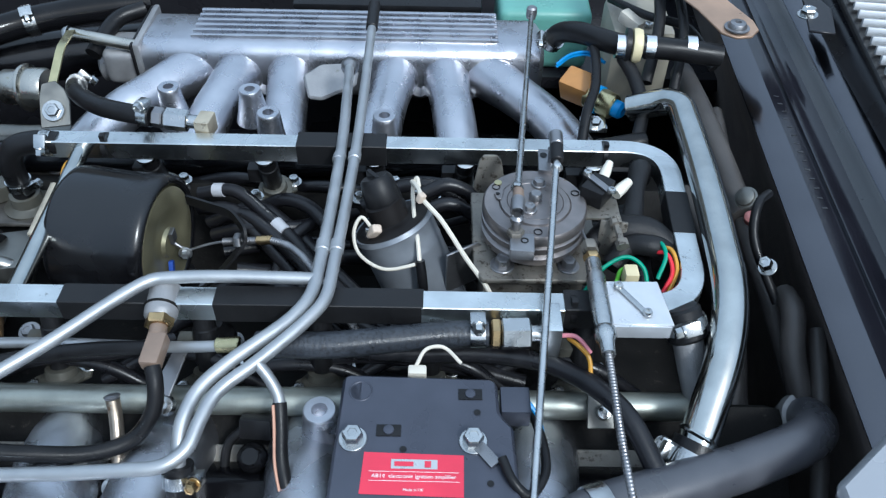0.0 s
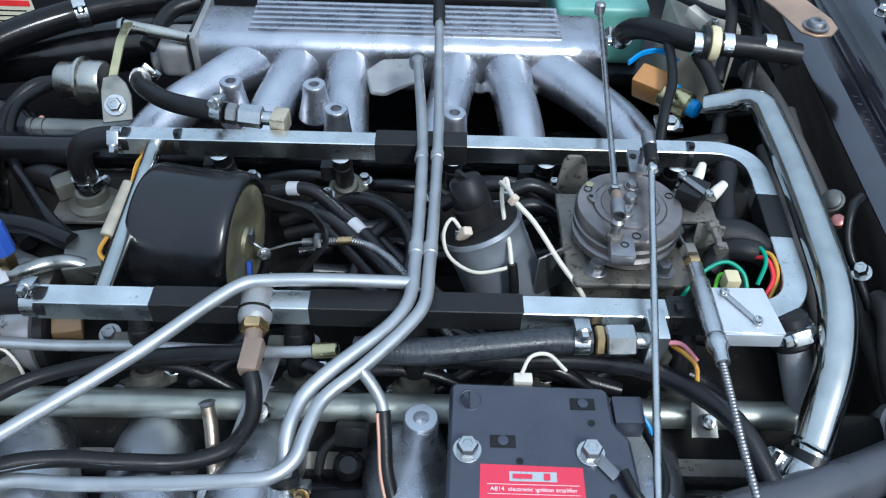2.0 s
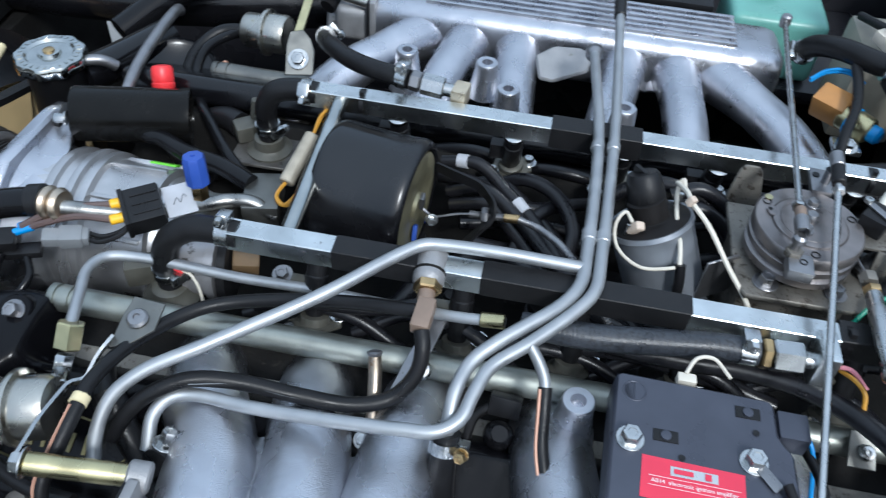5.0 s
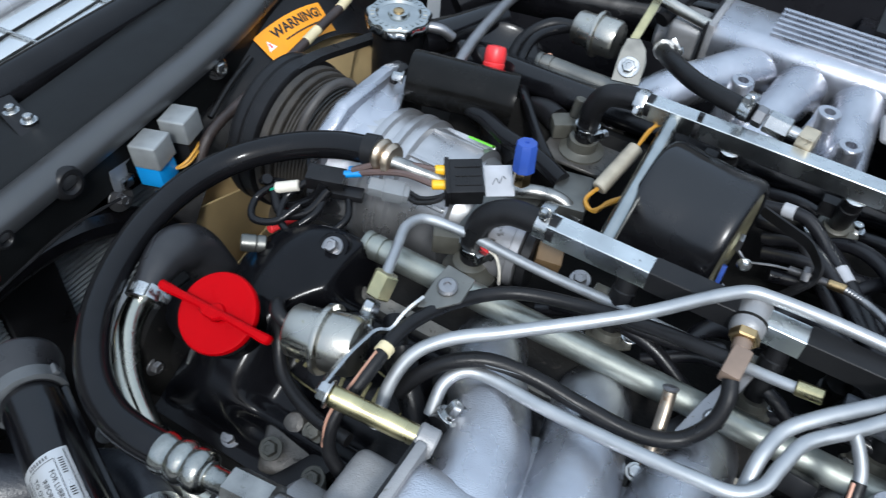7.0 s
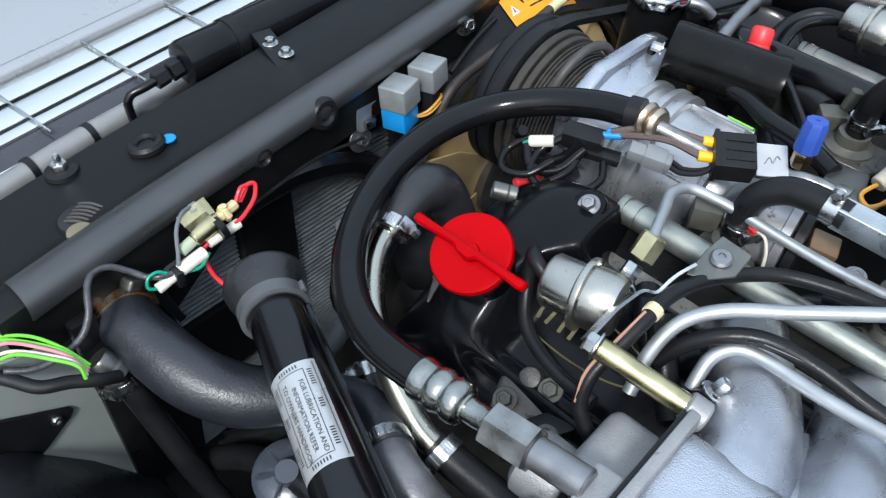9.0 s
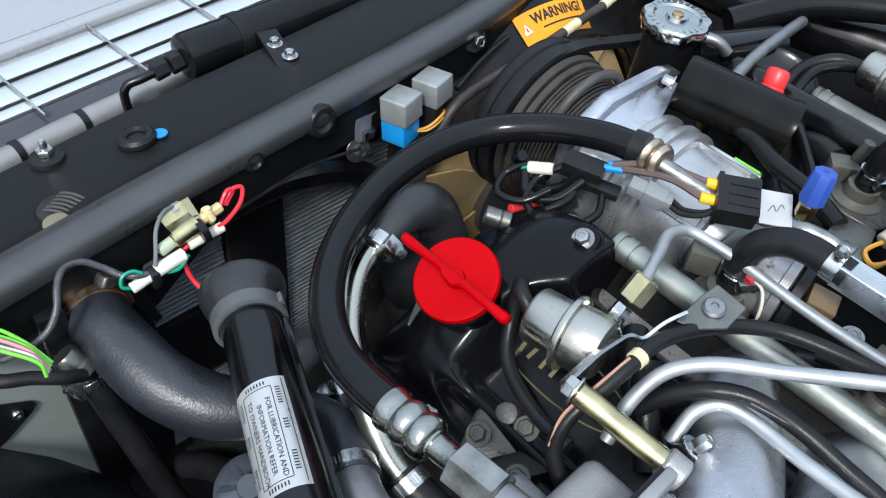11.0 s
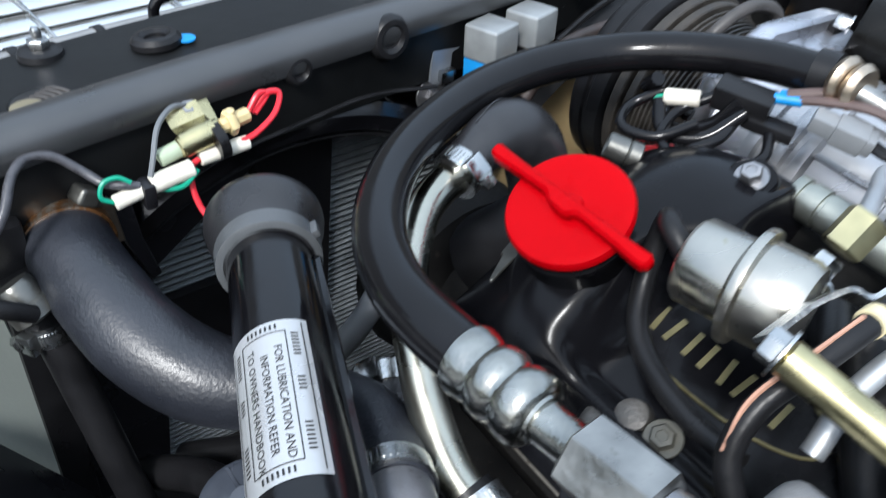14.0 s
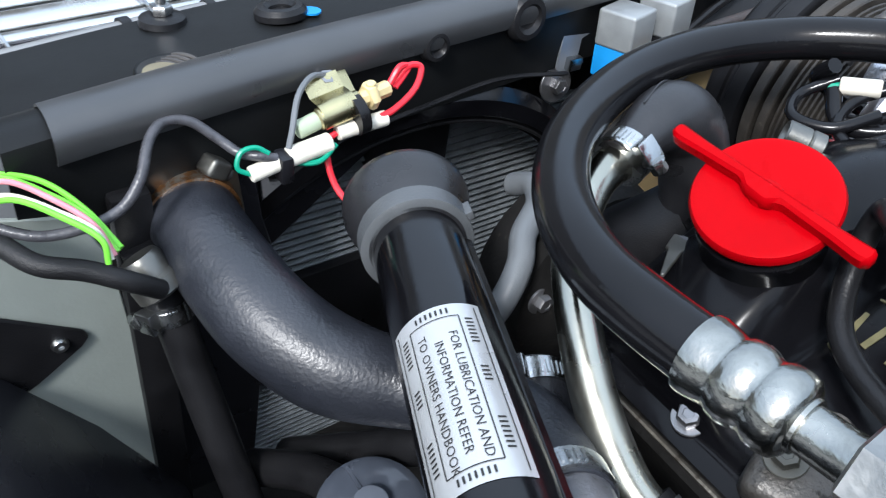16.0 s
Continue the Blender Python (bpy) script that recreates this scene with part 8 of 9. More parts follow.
rv = thing("receiver_drier", (-0.985, 0.10, 0.69), "gloss black receiver cylinder strapped before the front panel", "receiver")
part("cylinder", lathe(G(), [(0.006, -0.001), (0.017, 0), (0.0225, 0.002), (0.0240, 0.006), (0.0240, 0.052), (0.0236, 0.054), (0.0242, 0.056), (0.0242, 0.40), (0.022, 0.41)], (-0.9545, -0.158, 0.738), (-0.03, 1, 0.0), 48), SMOOTH, rv)
part("strap", lathe(G(), [(0.0243, -0.007), (0.0256, -0.007), (0.0256, 0.007), (0.0243, 0.007)], (-0.9562, -0.092, 0.738), (-0.03, 1, 0), 44), CRINKLE, rv)
part("bracket", box((-0.900, -0.079, 0.7475), (0.066, 0.022, 0.004), 0.0012, Euler((0, radians(4), radians(-14))).to_matrix()), CRINKLE, rv)
for x in (-0.908, -0.882):
    part("bolt", hexhead((x, -0.077, 0.7490), TN, 0.0095, 0.006, 0.0085), ZINC, rv)
part("nut", hexnut((-0.9545, -0.159, 0.737), (-0.9535, -0.173, 0.736), 0.019), BLACKP, rv)
part("nut", hexnut((-0.9535, -0.175, 0.736), (-0.953, -0.191, 0.734), 0.017), BLACKP, rv)
part("pipe", tube([(-0.953, -0.189, 0.734), (-0.956, -0.204, 0.730), (-0.960, -0.215, 0.726), (-0.9605, -0.2205, 0.719), (-0.9595, -0.2215, 0.710), (-0.957, -0.2215, 0.698), (-0.955, -0.2215, 0.68)], 0.0046, 14), GLOSS, rv)
fp = thing("condenser_pipe", (-0.985, -0.1, 0.67), "satin grey condenser pipe with black bands", "pipe")
part("pipe", tube([(-0.955, -0.46, 0.682), (-0.963, -0.363, 0.688), (-0.976, -0.268, 0.690), (-0.985, -0.18, 0.690), (-0.998, -0.06, 0.690), (-1.02, 0.15, 0.69)], 0.0125, 20), GREYPIPE, fp)
for y, x in ((-0.262, -0.977), (-0.33, -0.968)):
    part("band", lathe(G(), [(0.0126, -0.0035), (0.0136, -0.0035), (0.0136, 0.0035), (0.0126, 0.0035)], (x, y, 0.690), (-0.12, 1, 0), 24), BLACKP, fp)

# grille and bumper beyond the front panel
gr = thing("grille", (-1.2, 0.0, 0.0), "bright slatted front grille seen from behind", "grille")
GRZ = Matrix.Rotation(radians(5.1), 3, "Z")
for x, w in ((-1.1935, 0.0345), (-1.1520, 0.0340), (-1.1205, 0.0170)):
    part("slat", box(GRZ @ V((x - 0.022, 0.25, 0.640)) + V((0.022, 0, 0)), (w, 1.3, 0.005), 0.0016, GRZ), BRIGHT, gr)
part("valance", box(GRZ @ V((-1.0940 - 0.022, 0.25, 0.637)) + V((0.022, 0, 0)), (0.0360, 1.3, 0.004), 0.0012, GRZ), VALANCE, gr, "dark plum painted strip below the slats")
for x, r in ((-1.0730, 0.0034), (-1.0590, 0.0020)):
    part("chrome_bead", rod(GRZ @ V((x - 0.022, -0.40, 0.638)) + V((0.022, 0, 0)), GRZ @ V((x - 0.022, 0.90, 0.638)) + V((0.022, 0, 0)), r, 12), BRIGHT, gr)
part("lower_strip", box(GRZ @ V((-1.050 - 0.022, 0.25, 0.632)) + V((0.022, 0, 0)), (0.016, 1.3, 0.003), 0.001, GRZ), VALANCE, gr)
for k in range(9):
    y = -0.404 + 0.128 * k
    part("divider", box((-1.145 - 0.09 * (y + 0.25), y, 0.6455), (0.150, 0.0028, 0.005), 0.001, Matrix.Rotation(radians(5.1), 3, "Z")), ZINC, gr)
part("backing", box((-1.14, 0.2, 0.30), (0.24, 1.35, 0.58), 0.002), GREYP, gr)
ns = thing("nose_panel", (-1.45, 0.0, 0.0), "silver-grey painted nose panel beyond the grille", "car body")
part("panel", box(GRZ @ V((-1.3120 - 0.022, 0.25, 0.35)) + V((0.022, 0, 0)), (0.195, 1.5, 0.606), 0.010, GRZ, 3), BODYG, ns)
part("slot", box(GRZ @ V((-1.2490 - 0.022, -0.215, 0.652)) + V((0.022, 0, 0)), (0.034, 0.024, 0.0060), 0.001, GRZ), INK, ns)
part("crease", rod(GRZ @ V((-1.2310 - 0.022, -0.40, 0.6525)) + V((0.022, 0, 0)), GRZ @ V((-1.2310 - 0.022, 0.90, 0.6525)) + V((0.022, 0, 0)), 0.0022, 8), BODYG, ns)

# ---- compressor wiring ----
cw = thing("compressor_plug", (-0.44, 0.03, 0.80), "black relay plug with yellow collars and a white tag", "connector")
CX, CYV = V((0.83, 0.555, 0.045)).normalized(), V((-0.37, 0.885, 0.285)).normalized()
tq = axes(CX, CYV, (-0.4195, 0.0435, 0.8180))
cq = tq.to_3x3()
part("body", box((-0.4435, 0.0275, 0.8165), (0.030, 0.034, 0.021), 0.002, cq), BLACKP, cw)
part("rim", box((-0.4565, 0.0188, 0.8160), (0.004, 0.036, 0.023), 0.001, cq), BLACKP, cw)
for w in (-0.009, 0.0, 0.009):
    part("rib", box(V((-0.4435, 0.0275, 0.8165)) + cq @ V((0.002, w, 0.0108)), (0.022, 0.0024, 0.0014), 0.0004, cq), BLACKP, cw)
part("tag", box((-0.4195, 0.0435, 0.8180), (0.0245, 0.0310, 0.0014), 0.0004, cq), PAPER, cw, "white paper tag with scribble")
bm = tube([tq @ V(p) for p in ((-0.006, -0.004, 0.0010), (-0.002, 0.002, 0.0010), (0.000, -0.003, 0.0010), (0.004, 0.004, 0.0010), (0.006, 0.001, 0.0010))], 0.0004, 5)
part("scribble", bm, GREYP, cw)
for x, y, z in ((-0.4592, 0.0145, 0.8145), (-0.4635, 0.0262, 0.8205)):
    part("collar", rod((x - 0.0070, y - 0.0045, z), (x + 0.0060, y + 0.004, z), 0.0044, 12), material("yellow_plastic", (0.75, 0.42, 0.01), 0.45), cw, "yellow crimp collar")
for k in range(2):
    part("wire", tube([(-0.535, -0.010, 0.806 + 0.004 * k), (-0.515, -0.004 + 0.007 * k, 0.814 + 0.004 * k), (-0.490, 0.004 + 0.008 * k, 0.819 + 0.004 * k), (-0.466, 0.011 + 0.012 * k, 0.8145 + 0.006 * k)], 0.0030, 8), BROWNW, cw)
wp = thing("harness_plug", (-0.56, -0.03, 0.78), "black multi-way plug with a white bullet connector", "connector")
q2 = Euler((radians(10), 0, radians(20))).to_matrix()
part("plug", box((-0.553, -0.022, 0.800), (0.034, 0.018, 0.016), 0.002, q2), BLACKP, wp)
part("plug_tab", box((-0.533, -0.020, 0.792), (0.030, 0.012, 0.008), 0.0015, q2), BLACKP, wp)
part("bullet", rod((-0.589, -0.048, 0.790), (-0.571, -0.038, 0.795), 0.0052, 12), WHITE, wp, "white bullet connector")
part("green_end", rod((-0.595, -0.051, 0.788), (-0.588, -0.0475, 0.790), 0.0024, 8), GREENW, wp)
for k in range(2):
    part("blue_end", rod((-0.540, -0.014 + 0.007 * k, 0.806), (-0.526, -0.007 + 0.007 * k, 0.809), 0.0034, 10), CYAN, wp)
gp = thing("grey_plug", (-0.497, -0.009, 0.79), "grey inline plug beside the refrigerant hose", "connector")
gq = Euler((radians(10), radians(6), radians(22))).to_matrix()
PLUGG = material("light_grey_plug", (0.19, 0.20, 0.21), 0.42, 0.0, 0.12, 40, 0.1, 900)
part("body", box((-0.497, -0.009, 0.806), (0.036, 0.013, 0.011), 0.002, gq), PLUGG, gp)
part("collar", box(V((-0.497, -0.009, 0.806)) + gq @ V((0.004, 0, 0)), (0.018, 0.0155, 0.0135), 0.0015, gq), PLUGG, gp)
for k in (-1, 1):
    part("wire", tube([V((-0.497, -0.009, 0.806)) + gq @ V((0.017, 0.003 * k, 0)), V((-0.470, -0.002 + 0.003 * k, 0.803)), V((-0.455, 0.010 + 0.003 * k, 0.806)), V((-0.452, 0.020, 0.815))], 0.0022, 8), RUBBER, gp)
for pts in ([(-0.595, -0.051, 0.788), (-0.605, -0.045, 0.775), (-0.600, -0.030, 0.765), (-0.580, -0.025, 0.762)], [(-0.59, -0.05, 0.775), (-0.575, -0.06, 0.765), (-0.555, -0.05, 0.768), (-0.545, -0.03, 0.785)], [(-0.60, -0.035, 0.77), (-0.58, -0.045, 0.76), (-0.56, -0.035, 0.77), (-0.55, -0.03, 0.79)]):
    solo("taped_wire", tube([V(p) + V((0, 0, 0.012)) for p in pts], 0.0045, 10), SMOOTH, "black taped wire below the harness plug", "wire", "taped wires")
solo("red_terminal", rod((-0.5835, -0.0680, 0.7580), (-0.5775, -0.0380, 0.7540), 0.0042, 12), REDP, "red insulated terminal by the cam cover", "terminal")
solo("breather_spigot", lathe(G(), [(0.0062, 0), (0.0075, 0.001), (0.0075, 0.007), (0.0066, 0.008), (0.0075, 0.009), (0.0075, 0.020), (0.0066, 0.021), (0.005, 0.020), (0, 0.01)], (-0.560, -0.098, 0.779), (-0.75, -0.55, 0.15), 18), DULL, "grey metal spigot on the cam cover", "spigot")

# ---- near pressure regulator, gold stay, brackets ----
def regulator(c, d, label):
    th = thing("pressure_regulator", V(c) - V((0, 0, 0.03)), label, "regulator", "pressure regulators")
    p = V(c) - V(d).normalized() * 0.030
    part("canister", lathe(G(), [(0.012, 0), (0.0180, 0.0005), (0.0200, 0.003), (0.0202, 0.024), (0.0225, 0.026), (0.0268, 0.027), (0.0272, 0.029), (0.0268, 0.031), (0.0228, 0.032), (0.0225, 0.050), (0.0205, 0.054), (0.012, 0.055)], p, d, 44), SATIN, th, "bright plated canister")
    return th


rn = regulator((-0.4475, -0.163, 0.803), (1, 0.16, 0.10), "bright fuel pressure regulator canister beside the near manifold")
part("hose", tube([(-0.478, -0.168, 0.800), (-0.492, -0.165, 0.806), (-0.500, -0.155, 0.800), (-0.498, -0.160, 0.775), (-0.480, -0.180, 0.755), (-0.44, -0.196, 0.752), (-0.405, -0.20, 0.755)], 0.0055, 14), RUBBER, rn, "black vacuum hose")
part("neck", rod((-0.428, -0.146, 0.808), (-0.4375, -0.130, 0.800), 0.0065, 14), ZINC, rn)
path = bent([(-0.4175, -0.213, 0.828), (-0.420, -0.178, 0.824), (-0.419, -0.147, 0.818), (-0.411, -0.139, 0.812), (-0.408, -0.122, 0.821), (-0.402, -0.108, 0.8260)], 0.007, 5)
part("stay", sweep(G(), path, 1.0, section=[(0.0011, 0.0042), (-0.0011, 0.0042), (-0.0011, -0.0042), (0.0011, -0.0042)], up=(0.6, 0.2, 0.8)), ZINC, rn, "bent steel stay")
out = [(-0.016, -0.026), (-0.002, -0.022), (0.012, -0.010), (0.014, 0.012), (-0.010, 0.016), (-0.014, 0.0)]
part("rail_plate", plate(out, 0.002, axes((1, 0.1, 0.0), (0, 1, 0.2), (-0.390, -0.088, 0.8255)), 0.0006), DULL, rn)
part("screw", screw_head((-0.392, -0.091, 0.8275), (0, -0.2, 1), 0.0080, 0.003), STEEL, rn)
gs = thing("gold_stay_tube", (-0.38, -0.205, 0.80), "yellow passivated spacer tube bolted to the manifold", "stay")
part("tube", rod((-0.409, -0.212, 0.827), (-0.345, -0.2, 0.814), 0.0075, 18), GOLD, gs)
part("end_bolt", hexhead((-0.409, -0.212, 0.827), (-1, -0.15, 0.15), 0.012, 0.007, 0.010), ZINC, gs)
part("lug", rod((-0.350, -0.201, 0.815), (-0.336, -0.199, 0.812), 0.0105, 18), CAST_RAW, gs)
# cast valve gear below the filler
vg = thing("breather_casting", (-0.45, -0.21, 0.66), "grimy cast fitting with brass-headed bolts below the cover", "casting")
part("body", box((-0.452, -0.205, 0.700), (0.050, 0.040, 0.036), 0.008, Euler((radians(30), 0, radians(20))).to_matrix(), 3), GRIMYC, vg)
part("arm", box((-0.432, -0.222, 0.708), (0.022, 0.060, 0.014), 0.004, Euler((radians(20), 0, radians(-35))).to_matrix()), CRINKLE, vg)
part("flange", plate([(-0.02, -0.014), (0.02, -0.014), (0.026, 0.0), (0.02, 0.014), (-0.02, 0.014), (-0.026, 0)], 0.006, axes((0.6, -0.7, 0), VV, (-0.420, -0.225, 0.700)), 0.001), GRIMYC, vg)
for p in ((-0.461, -0.222, 0.722), (-0.422, -0.222, 0.7155), (-0.440, -0.196, 0.728)):
    part("bolt", hexhead(p, NV, 0.011, 0.005, 0.0095), OLIVE, vg)
part("ball", lathe(G(), [(0.002, 0), (0.009, 0.004), (0.0105, 0.010), (0.008, 0.017), (0, 0.020)], (-0.458, -0.190, 0.714), NV, 20), GRIMYC, vg)
solo("hose_clip", hexhead((-0.345, -0.166, 0.795), (0.3, 0.4, 0.8), 0.009, 0.012, 0.009), ZINC, "bright clamp screw behind the manifold flange", "clamp")
solo("stub_hose", tube([(-0.352, -0.150, 0.765), (-0.345, -0.166, 0.785), (-0.347, -0.178, 0.79)], 0.011, 14), RUBBER, "black stub hose behind the manifold flange", "hose")
for pts in ([(-0.405, -0.13, 0.79), (-0.385, -0.15, 0.77), (-0.36, -0.17, 0.75)], [(-0.43, -0.10, 0.77), (-0.41, -0.13, 0.77), (-0.38, -0.15, 0.755)]):
    solo("dark_hose", tube(pts, 0.010, 14), RUBBER, "dark rubber hose under the vacuum pipes", "hose", "low hoses")

# ---- far regulator and its hoses ----
rf = regulator((-0.457, 0.372, 0.782), (1, -0.10, 0.06), "bright fuel pressure regulator canister beside the far manifold")
out = [(-0.016, -0.026), (0.014, -0.026), (0.016, 0.0), (0.012, 0.014), (0.004, 0.024), (-0.010, 0.022), (-0.014, 0.008)]
part("bracket", plate(out, 0.002, axes((1, 0.25, 0), (-0.1, 0.75, 0.65), (-0.398, 0.306, 0.806)), 0.0008), DULL, rf)
part("bolt", hexhead((-0.397, 0.297, 0.8025), (0.1, -0.65, 0.75), 0.013, 0.005, 0.0115), ZINC, rf)
path = bent([(-0.408, 0.335, 0.812), (-0.405, 0.372, 0.835), (-0.412, 0.42, 0.828), (-0.43, 0.455, 0.806)], 0.010, 5)
part("stay", sweep(G(), path, 1.0, section=[(0.0012, 0.0045), (-0.0012, 0.0045), (-0.0012, -0.0045), (0.0012, -0.0045)], up=(1, 0, 0)), GOLD, rf, "bent steel stay")
part("spacer", rod((-0.432, 0.455, 0.805), (-0.350, 0.442, 0.797), 0.0072, 16), SATIN, rf)
part("spacer_bolt", hexhead((-0.433, 0.455, 0.805), (-1, 0.1, 0), 0.012, 0.006, 0.009), ZINC, rf)
part("hose", tube([(-0.488, 0.376, 0.778), (-0.515, 0.372, 0.775), (-0.535, 0.345, 0.765), (-0.532, 0.300, 0.755), (-0.510, 0.258, 0.752), (-0.485, 0.238, 0.755)], 0.0072, 14), RUBBER, rf, "black vacuum hose")
part("copper_tag", rod((-0.498, 0.33, 0.762), (-0.492, 0.318, 0.755), 0.003, 8), COPPER, rf)
fh = thing("far_fuel_hose", (-0.31, 0.24, 0.83), "black fuel hose with a clamp and hexagon union", "hose")
part("hose", tube([(-0.372, 0.318, 0.822), (-0.362, 0.290, 0.836), (-0.345, 0.262, 0.846), (-0.318, 0.236, 0.852), (-0.288, 0.220, 0.856), (-0.258, 0.212, 0.857)], 0.0092, 18), RUBBER, fh)
clamp(fh, (-0.370, 0.312, 0.826), (-0.3, 0.8, -0.4), 0.0094, (0.7, 0, 0.7), 0.009)
clamp(fh, (-0.264, 0.2135, 0.857), (1, -0.25, 0.02), 0.0094, (0, 0.1, 1), 0.010)
part("union", hexnut((-0.257, 0.212, 0.857), (-0.247, 0.211, 0.856), 0.017), STEEL, fh)
part("union_nut", hexnut((-0.246, 0.211, 0.856), (-0.224, 0.210, 0.854), 0.018), ZINC, fh)
part("stub", rod((-0.226, 0.210, 0.854), (-0.214, 0.210, 0.853), 0.0065, 14), ZINC, fh)
part("end_block", box((-0.208, 0.207, 0.852), (0.0145, 0.021, 0.0185), 0.002, Matrix.Rotation(radians(-8), 3, "Z")), material("pale_plated_block", (0.55, 0.48, 0.36), 0.35, 0.7, 0.2, 60, 0.1, 300), rail, "pale plated rail block")


def rail_elbow(pts, label, c1, c2):
    th = thing("rail_elbow_hose", pts[-1], label, "hose", "rail hoses")
    part("hose", tube(pts, 0.0108, 18), RUBBER, th)
    clamp(th, c1[0], c1[1], 0.0110, c1[2], 0.010)
    clamp(th, c2[0], c2[1], 0.0110, c2[2], 0.009)
    return th


rail_elbow([(-0.340, 0.1865, 0.8435), (-0.362, 0.1868, 0.8440), (-0.382, 0.186, 0.838), (-0.392, 0.186, 0.822), (-0.395, 0.189, 0.800), (-0.396, 0.192, 0.775)], "black elbow hose from the far rail end", ((-0.350, 0.1865, 0.8435), (1, 0, 0), (0, -0.7, 0.6)), ((-0.3955, 0.190, 0.792), (0, 0, 1), (0.8, -0.5, 0)))
rail_elbow([(-0.345, -0.0075, 0.8430), (-0.366, -0.0068, 0.8430), (-0.388, -0.006, 0.838), (-0.404, -0.010, 0.826), (-0.410, -0.014, 0.805), (-0.408, -0.016, 0.78)], "black elbow hose from the near rail end", ((-0.356, -0.0072, 0.8430), (1, 0, 0), (0, 0.2, 1)), ((-0.409, -0.015, 0.795), (0, 0, 1), (0.8, -0.5, 0)))
cs = thing("cold_start_injector", (-0.40, 0.20, 0.74), "plated cold-start seat with an olive plug", "injector")
part("flange", plate([(-0.035, -0.026), (0.03, -0.032), (0.048, 0.0), (0.034, 0.050), (0.012, 0.066), (-0.010, 0.060), (-0.030, 0.02)], 0.004, axes((1, 0.1, 0), (-0.1, 1, 0), (-0.400, 0.194, 0.757)), 0.001), GRIMYC, cs)
part("seat", lathe(G(), [(0.023, 0.004), (0.023, 0.006), (0.018, 0.008), (0.0155, 0.010), (0.0145, 0.020), (0.011, 0.022)], (-0.397, 0.193, 0.757), (0, 0, 1), 30), OLIVE, cs)
part("plug", box((-0.424, 0.205, 0.772), (0.026, 0.022, 0.018), 0.003, Matrix.Rotation(radians(35), 3, "Z")), OLIVE, cs)
part("plug_stub", rod((-0.418, 0.216, 0.780), (-0.416, 0.220, 0.800), 0.006, 12), OLIVE, cs)
part("bolt", hexhead((-0.389, 0.252, 0.761), (0, 0, 1), 0.012, 0.006, 0.010), STEEL, cs)
part("boot", tube([(-0.434, 0.212, 0.770), (-0.455, 0.222, 0.768), (-0.475, 0.226, 0.758), (-0.485, 0.215, 0.735)], lambda t: 0.0135 - 0.004 * t, 14), RUBBER, cs, "black rubber plug boot")
cs2 = thing("cold_start_injector", (-0.42, -0.015, 0.74), "plated cold-start seat with an olive plug", "injector")
part("seat", lathe(G(), [(0.024, 0.0), (0.024, 0.006), (0.018, 0.010), (0.015, 0.018), (0.011, 0.02)], (-0.409, -0.018, 0.762), (0, 0, 1), 26), OLIVE, cs2)
part("plug", box((-0.436, -0.012, 0.785), (0.024, 0.018, 0.022), 0.003, Matrix.Rotation(radians(25), 3, "Z")), OLIVE, cs2)
oc = thing("orange_wire_plug", (-0.345, 0.13, 0.77), "grey inline plug with two orange wires by the cross pipe", "connector")
part("plug", rod((-0.337, 0.156, 0.818), (-0.350, 0.110, 0.795), 0.0075, 14), material("stained_grey_plug", (0.33, 0.30, 0.24), 0.5, 0.0, 0.25, 60), oc)
for k in range(2):
    part("wire", tube([(-0.337, 0.155, 0.818), (-0.333, 0.172, 0.828 + 0.002 * k), (-0.330 + 0.004 * k, 0.184, 0.832), (-0.334, 0.196, 0.82)], 0.0016, 6), ORANGEW, oc)
    part("wire", tube([(-0.350, 0.112, 0.796), (-0.356, 0.098, 0.788), (-0.346 + 0.003 * k, 0.088, 0.788), (-0.336, 0.094 + 0.004 * k, 0.795), (-0.325, 0.108, 0.80)], 0.0019, 6), ORANGEW, oc)

# ---- far side: big black pipes, air hose ----
solo("bypass_pipe", tube([(-0.553, 0.205, 0.79), (-0.558, 0.25, 0.798), (-0.562, 0.32, 0.801), (-0.567, 0.37, 0.795), (-0.580, 0.40, 0.775)], 0.0062, 18), STEEL, "dull grey steel pipe behind the black cylinder", "pipe")
fr = thing("intake_trunk", (-0.55, 0.50, 0.66), "large glossy black intake pipe along the far side", "pipe")
part("trunk", tube([(-0.86, 0.47, 0.735), (-0.72, 0.475, 0.735), (-0.60, 0.495, 0.735), (-0.48, 0.525, 0.735), (-0.35, 0.555, 0.735)], 0.033, 28), GLOSS, fr)
part("band", lathe(G(), [(0.0332, -0.008), (0.0345, -0.008), (0.0345, 0.008), (0.0332, 0.008)], (-0.645, 0.487, 0.735), (1, 0.15, 0), 36), STEEL, fr)
part("band_screw", hexhead((-0.645, 0.475, 0.770), (0.3, -0.3, 1), 0.012, 0.010, 0.012), ZINC, fr)
ph = thing("far_purge_hose", (-0.50, 0.46, 0.76), "black rubber hose with a clamp along the far side", "hose")
part("hose", tube([(-0.64, 0.36, 0.76), (-0.59, 0.43, 0.785), (-0.52, 0.485, 0.795), (-0.44, 0.52, 0.80), (-0.36, 0.545, 0.80)], 0.0175, 22), SMOOTH, ph)
clamp(ph, (-0.497, 0.497, 0.797), (0.9, 0.4, 0.06), 0.0178, (-0.2, -0.6, 0.7), 0.014)
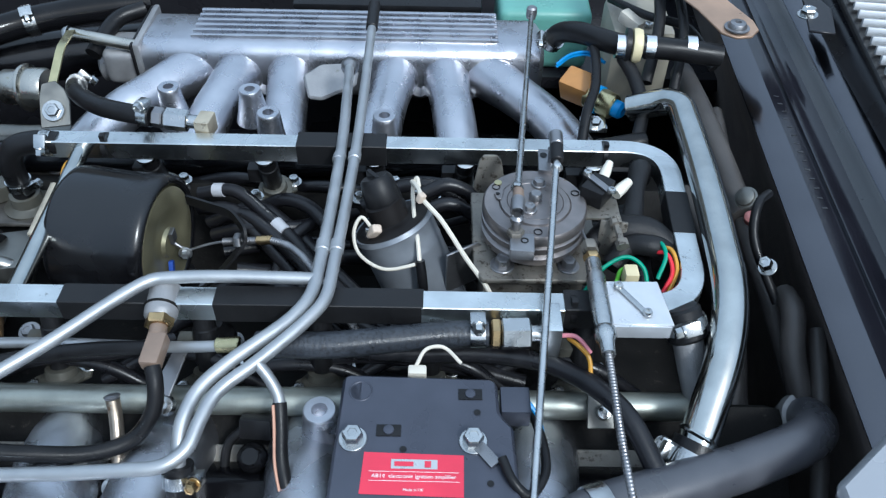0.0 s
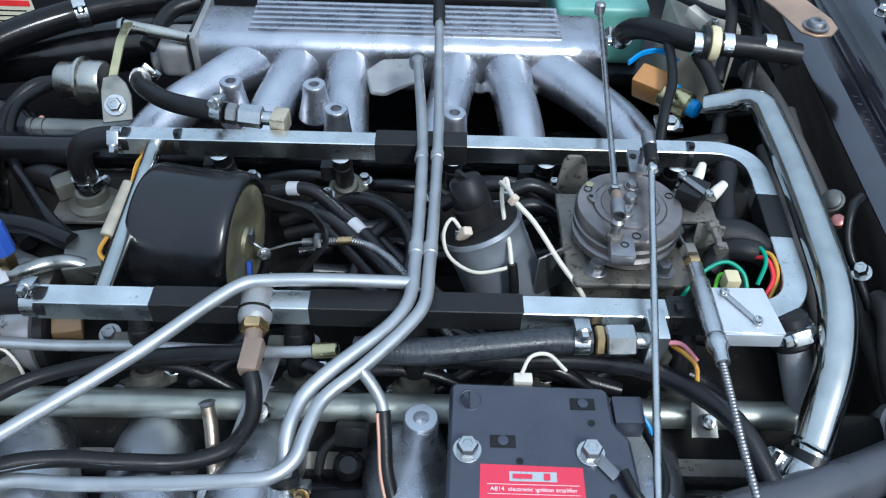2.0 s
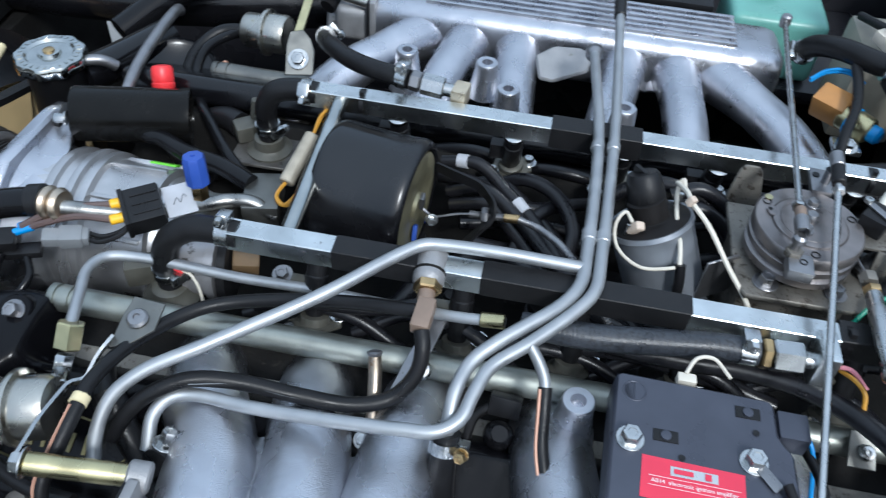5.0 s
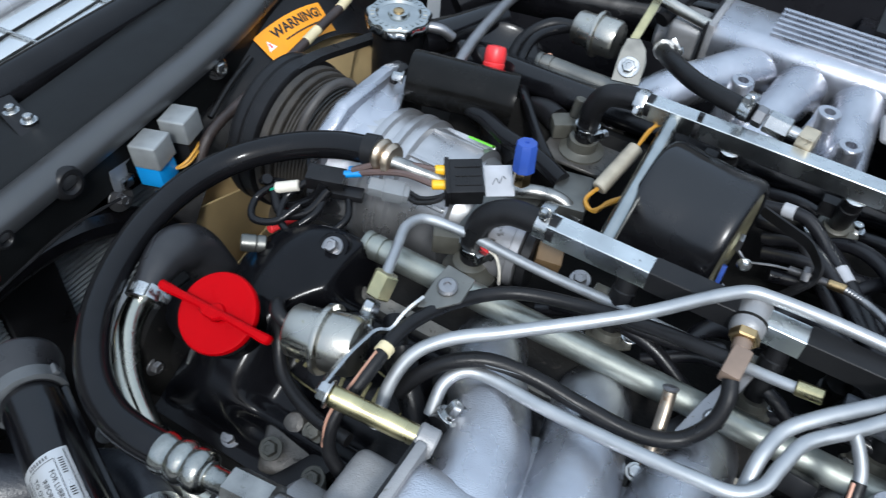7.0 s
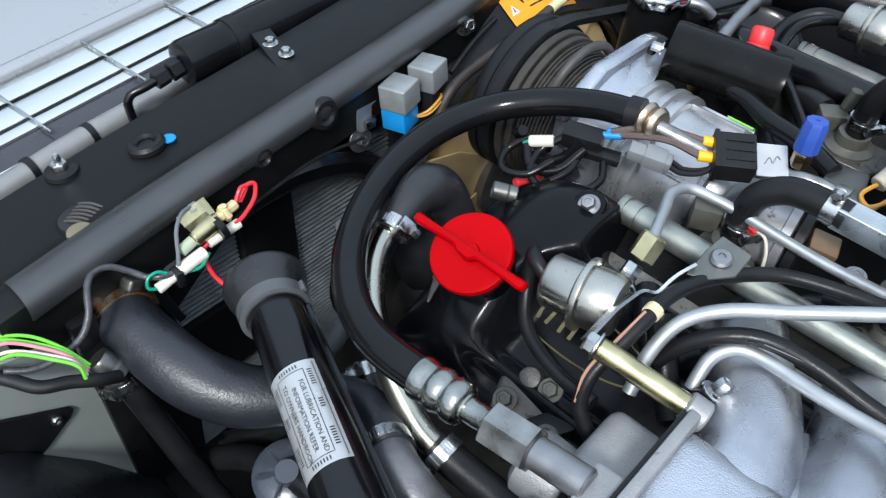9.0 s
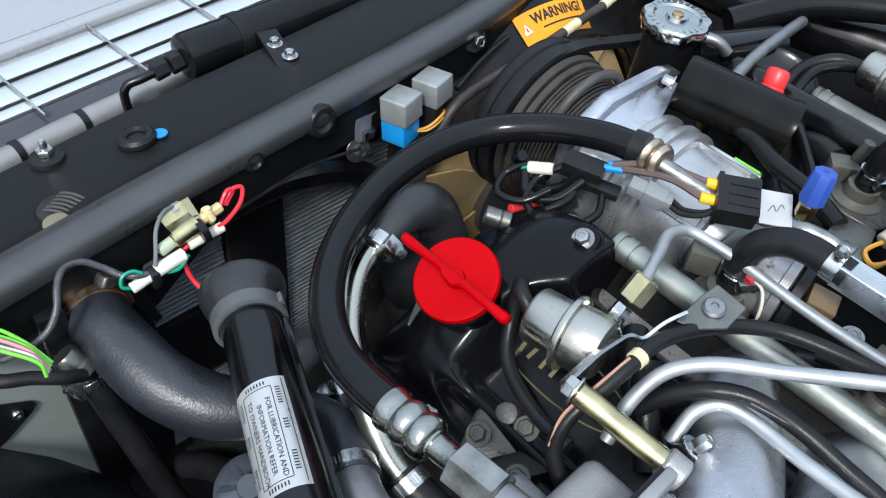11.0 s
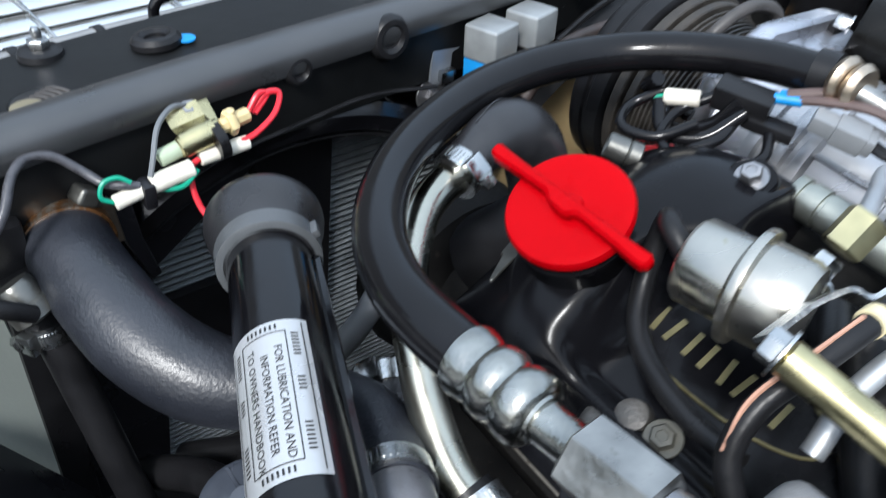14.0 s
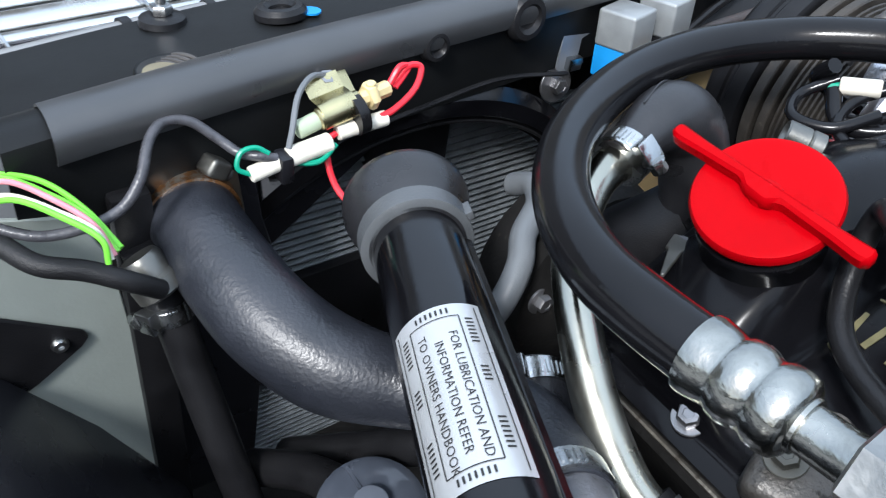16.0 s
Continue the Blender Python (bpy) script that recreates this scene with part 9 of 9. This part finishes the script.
for pts, r in (([(-0.56, 0.28, 0.70), (-0.52, 0.30, 0.73), (-0.46, 0.285, 0.735), (-0.43, 0.25, 0.745)], 0.008), ([(-0.55, 0.24, 0.72), (-0.52, 0.20, 0.745), (-0.48, 0.18, 0.75), (-0.45, 0.15, 0.745)], 0.009), ([(-0.41, 0.45, 0.78), (-0.39, 0.50, 0.80), (-0.36, 0.52, 0.805)], 0.010)):
    solo("far_hose", tube(pts, r, 12), RUBBER, "black rubber hose beyond the far rail", "hose", "far hoses")
for pts in ([(-0.52, 0.31, 0.735), (-0.505, 0.27, 0.74), (-0.48, 0.235, 0.742)], [(-0.50, 0.25, 0.75), (-0.505, 0.20, 0.748), (-0.48, 0.17, 0.745), (-0.44, 0.165, 0.745)]):
    solo("taped_loom", tube(pts, 0.010, 12), TAPE, "black taped loom beside the far injector", "wiring loom", "far looms")
solo("air_canister", lathe(G(), [(0.03, -0.10), (0.048, -0.095), (0.052, -0.02), (0.050, 0.0), (0.044, 0.004), (0.040, 0.0), (0, -0.004)], (-0.545, 0.305, 0.755), (0.25, -0.25, 0.9), 36), GLOSS, "round black canister beside the far coolant rail", "canister")
solo("far_black_pipe", tube([(-0.62, 0.235, 0.78), (-0.60, 0.30, 0.77), (-0.58, 0.36, 0.765)], 0.020, 20), GLOSS, "glossy black thermostat hose by the radiator neck", "hose")

pump = thing("water_pump", (-0.665, -0.12, 0.45), "dark cast water pump housing below the rubber elbow", "pump")
part("housing", lathe(G(), [(0.02, 0.0), (0.072, 0.004), (0.076, 0.02), (0.070, 0.05), (0.045, 0.062), (0.040, 0.09)], (-0.700, -0.120, 0.610), (1, 0, 0.1), 32), DARK, pump)
part("neck", tube([(-0.640, -0.125, 0.655), (-0.620, -0.118, 0.68), (-0.606, -0.105, 0.70)], 0.030, 20), CRINKLE, pump)
for k in range(5):
    t = 0.5 + k * 1.2
    part("bolt", hexhead((-0.648, -0.120 + 0.058 * math.cos(t), 0.614 + 0.058 * math.sin(t)), (1, 0, 0.1), 0.011, 0.006, 0.010), STEEL, pump)
hb2 = thing("lower_hose_branch", (-0.60, -0.25, 0.60), "ribbed black coolant hose with a clamp under the label tube", "hose")
part("hose", tube([(-0.585, -0.245, 0.66), (-0.55, -0.262, 0.652), (-0.52, -0.275, 0.645), (-0.49, -0.283, 0.636)], 0.019, 22), HOSE, hb2)
clamp(hb2, (-0.578, -0.248, 0.659), (0.85, -0.4, -0.2), 0.0192, (-0.3, -0.5, 0.8), 0.012)

# more of the taped tangle under the harness plug
for pts in ([(-0.592, -0.046, 0.792), (-0.602, -0.062, 0.780), (-0.592, -0.078, 0.776), (-0.572, -0.072, 0.778), (-0.560, -0.052, 0.788)], [(-0.566, -0.030, 0.798), (-0.578, -0.048, 0.785), (-0.572, -0.066, 0.777), (-0.556, -0.074, 0.774)], [(-0.548, -0.030, 0.792), (-0.545, -0.048, 0.785), (-0.552, -0.064, 0.778)], [(-0.53, -0.022, 0.790), (-0.52, -0.038, 0.784), (-0.525, -0.055, 0.776)]):
    solo("taped_wire", tube(pts, 0.0034, 10), SMOOTH, "black taped wire below the harness plug", "wire", "taped wires")

br = thing("brown_plug", (-0.352, 0.010, 0.77), "ochre-brown plastic plug under the near rail end", "connector")
part("plug", box((-0.352, 0.010, 0.793), (0.022, 0.020, 0.016), 0.002, Euler((radians(10), radians(8), radians(18))).to_matrix()), material("dirty_ochre_plastic", (0.14, 0.09, 0.045), 0.5, 0.0, 0.25, 60, 0.1, 600), br)
part("screw", hexhead((-0.322, 0.012, 0.782), (0, -0.3, 0.95), 0.010, 0.005, 0.009), STEEL, br)
rt = thing("red_ring_terminal", (-0.398, -0.019, 0.79), "red crimp terminal on a pale wire by the near injector", "terminal")
part("crimp", rod((-0.402, -0.016, 0.802), (-0.393, -0.019, 0.802), 0.0032, 10), REDP, rt)
part("wire", tube([(-0.393, -0.019, 0.802), (-0.386, -0.021, 0.801), (-0.380, -0.024, 0.792), (-0.377, -0.027, 0.778)], 0.0013, 8), WHITE, rt)
# paper label on the far inner wing
m = axes((1, 0, 0), (0, 0, 1), (-0.747, 0.7885, 0.629))
pl = thing("paper_label", (-0.747, 0.788, 0.60), "cream paper label with red and grey bars on the far wing", "label")
part("sheet", plate([(-0.034, -0.030), (0.034, -0.030), (0.034, 0.030), (-0.034, 0.030)], 0.0006, m, 0.0), material("cream_paper", (0.62, 0.58, 0.46), 0.6, 0.0, 0.06, 30), pl)
part("red_bar", bar(0, 0.021, 0.060, 0.010, m, 0.0012), REDP, pl)
for k in range(4):
    part("text_bar", bar(-0.004 + 0.003 * (k % 2), 0.008 - 0.009 * k, 0.050, 0.0025, m, 0.0012), INK, pl)
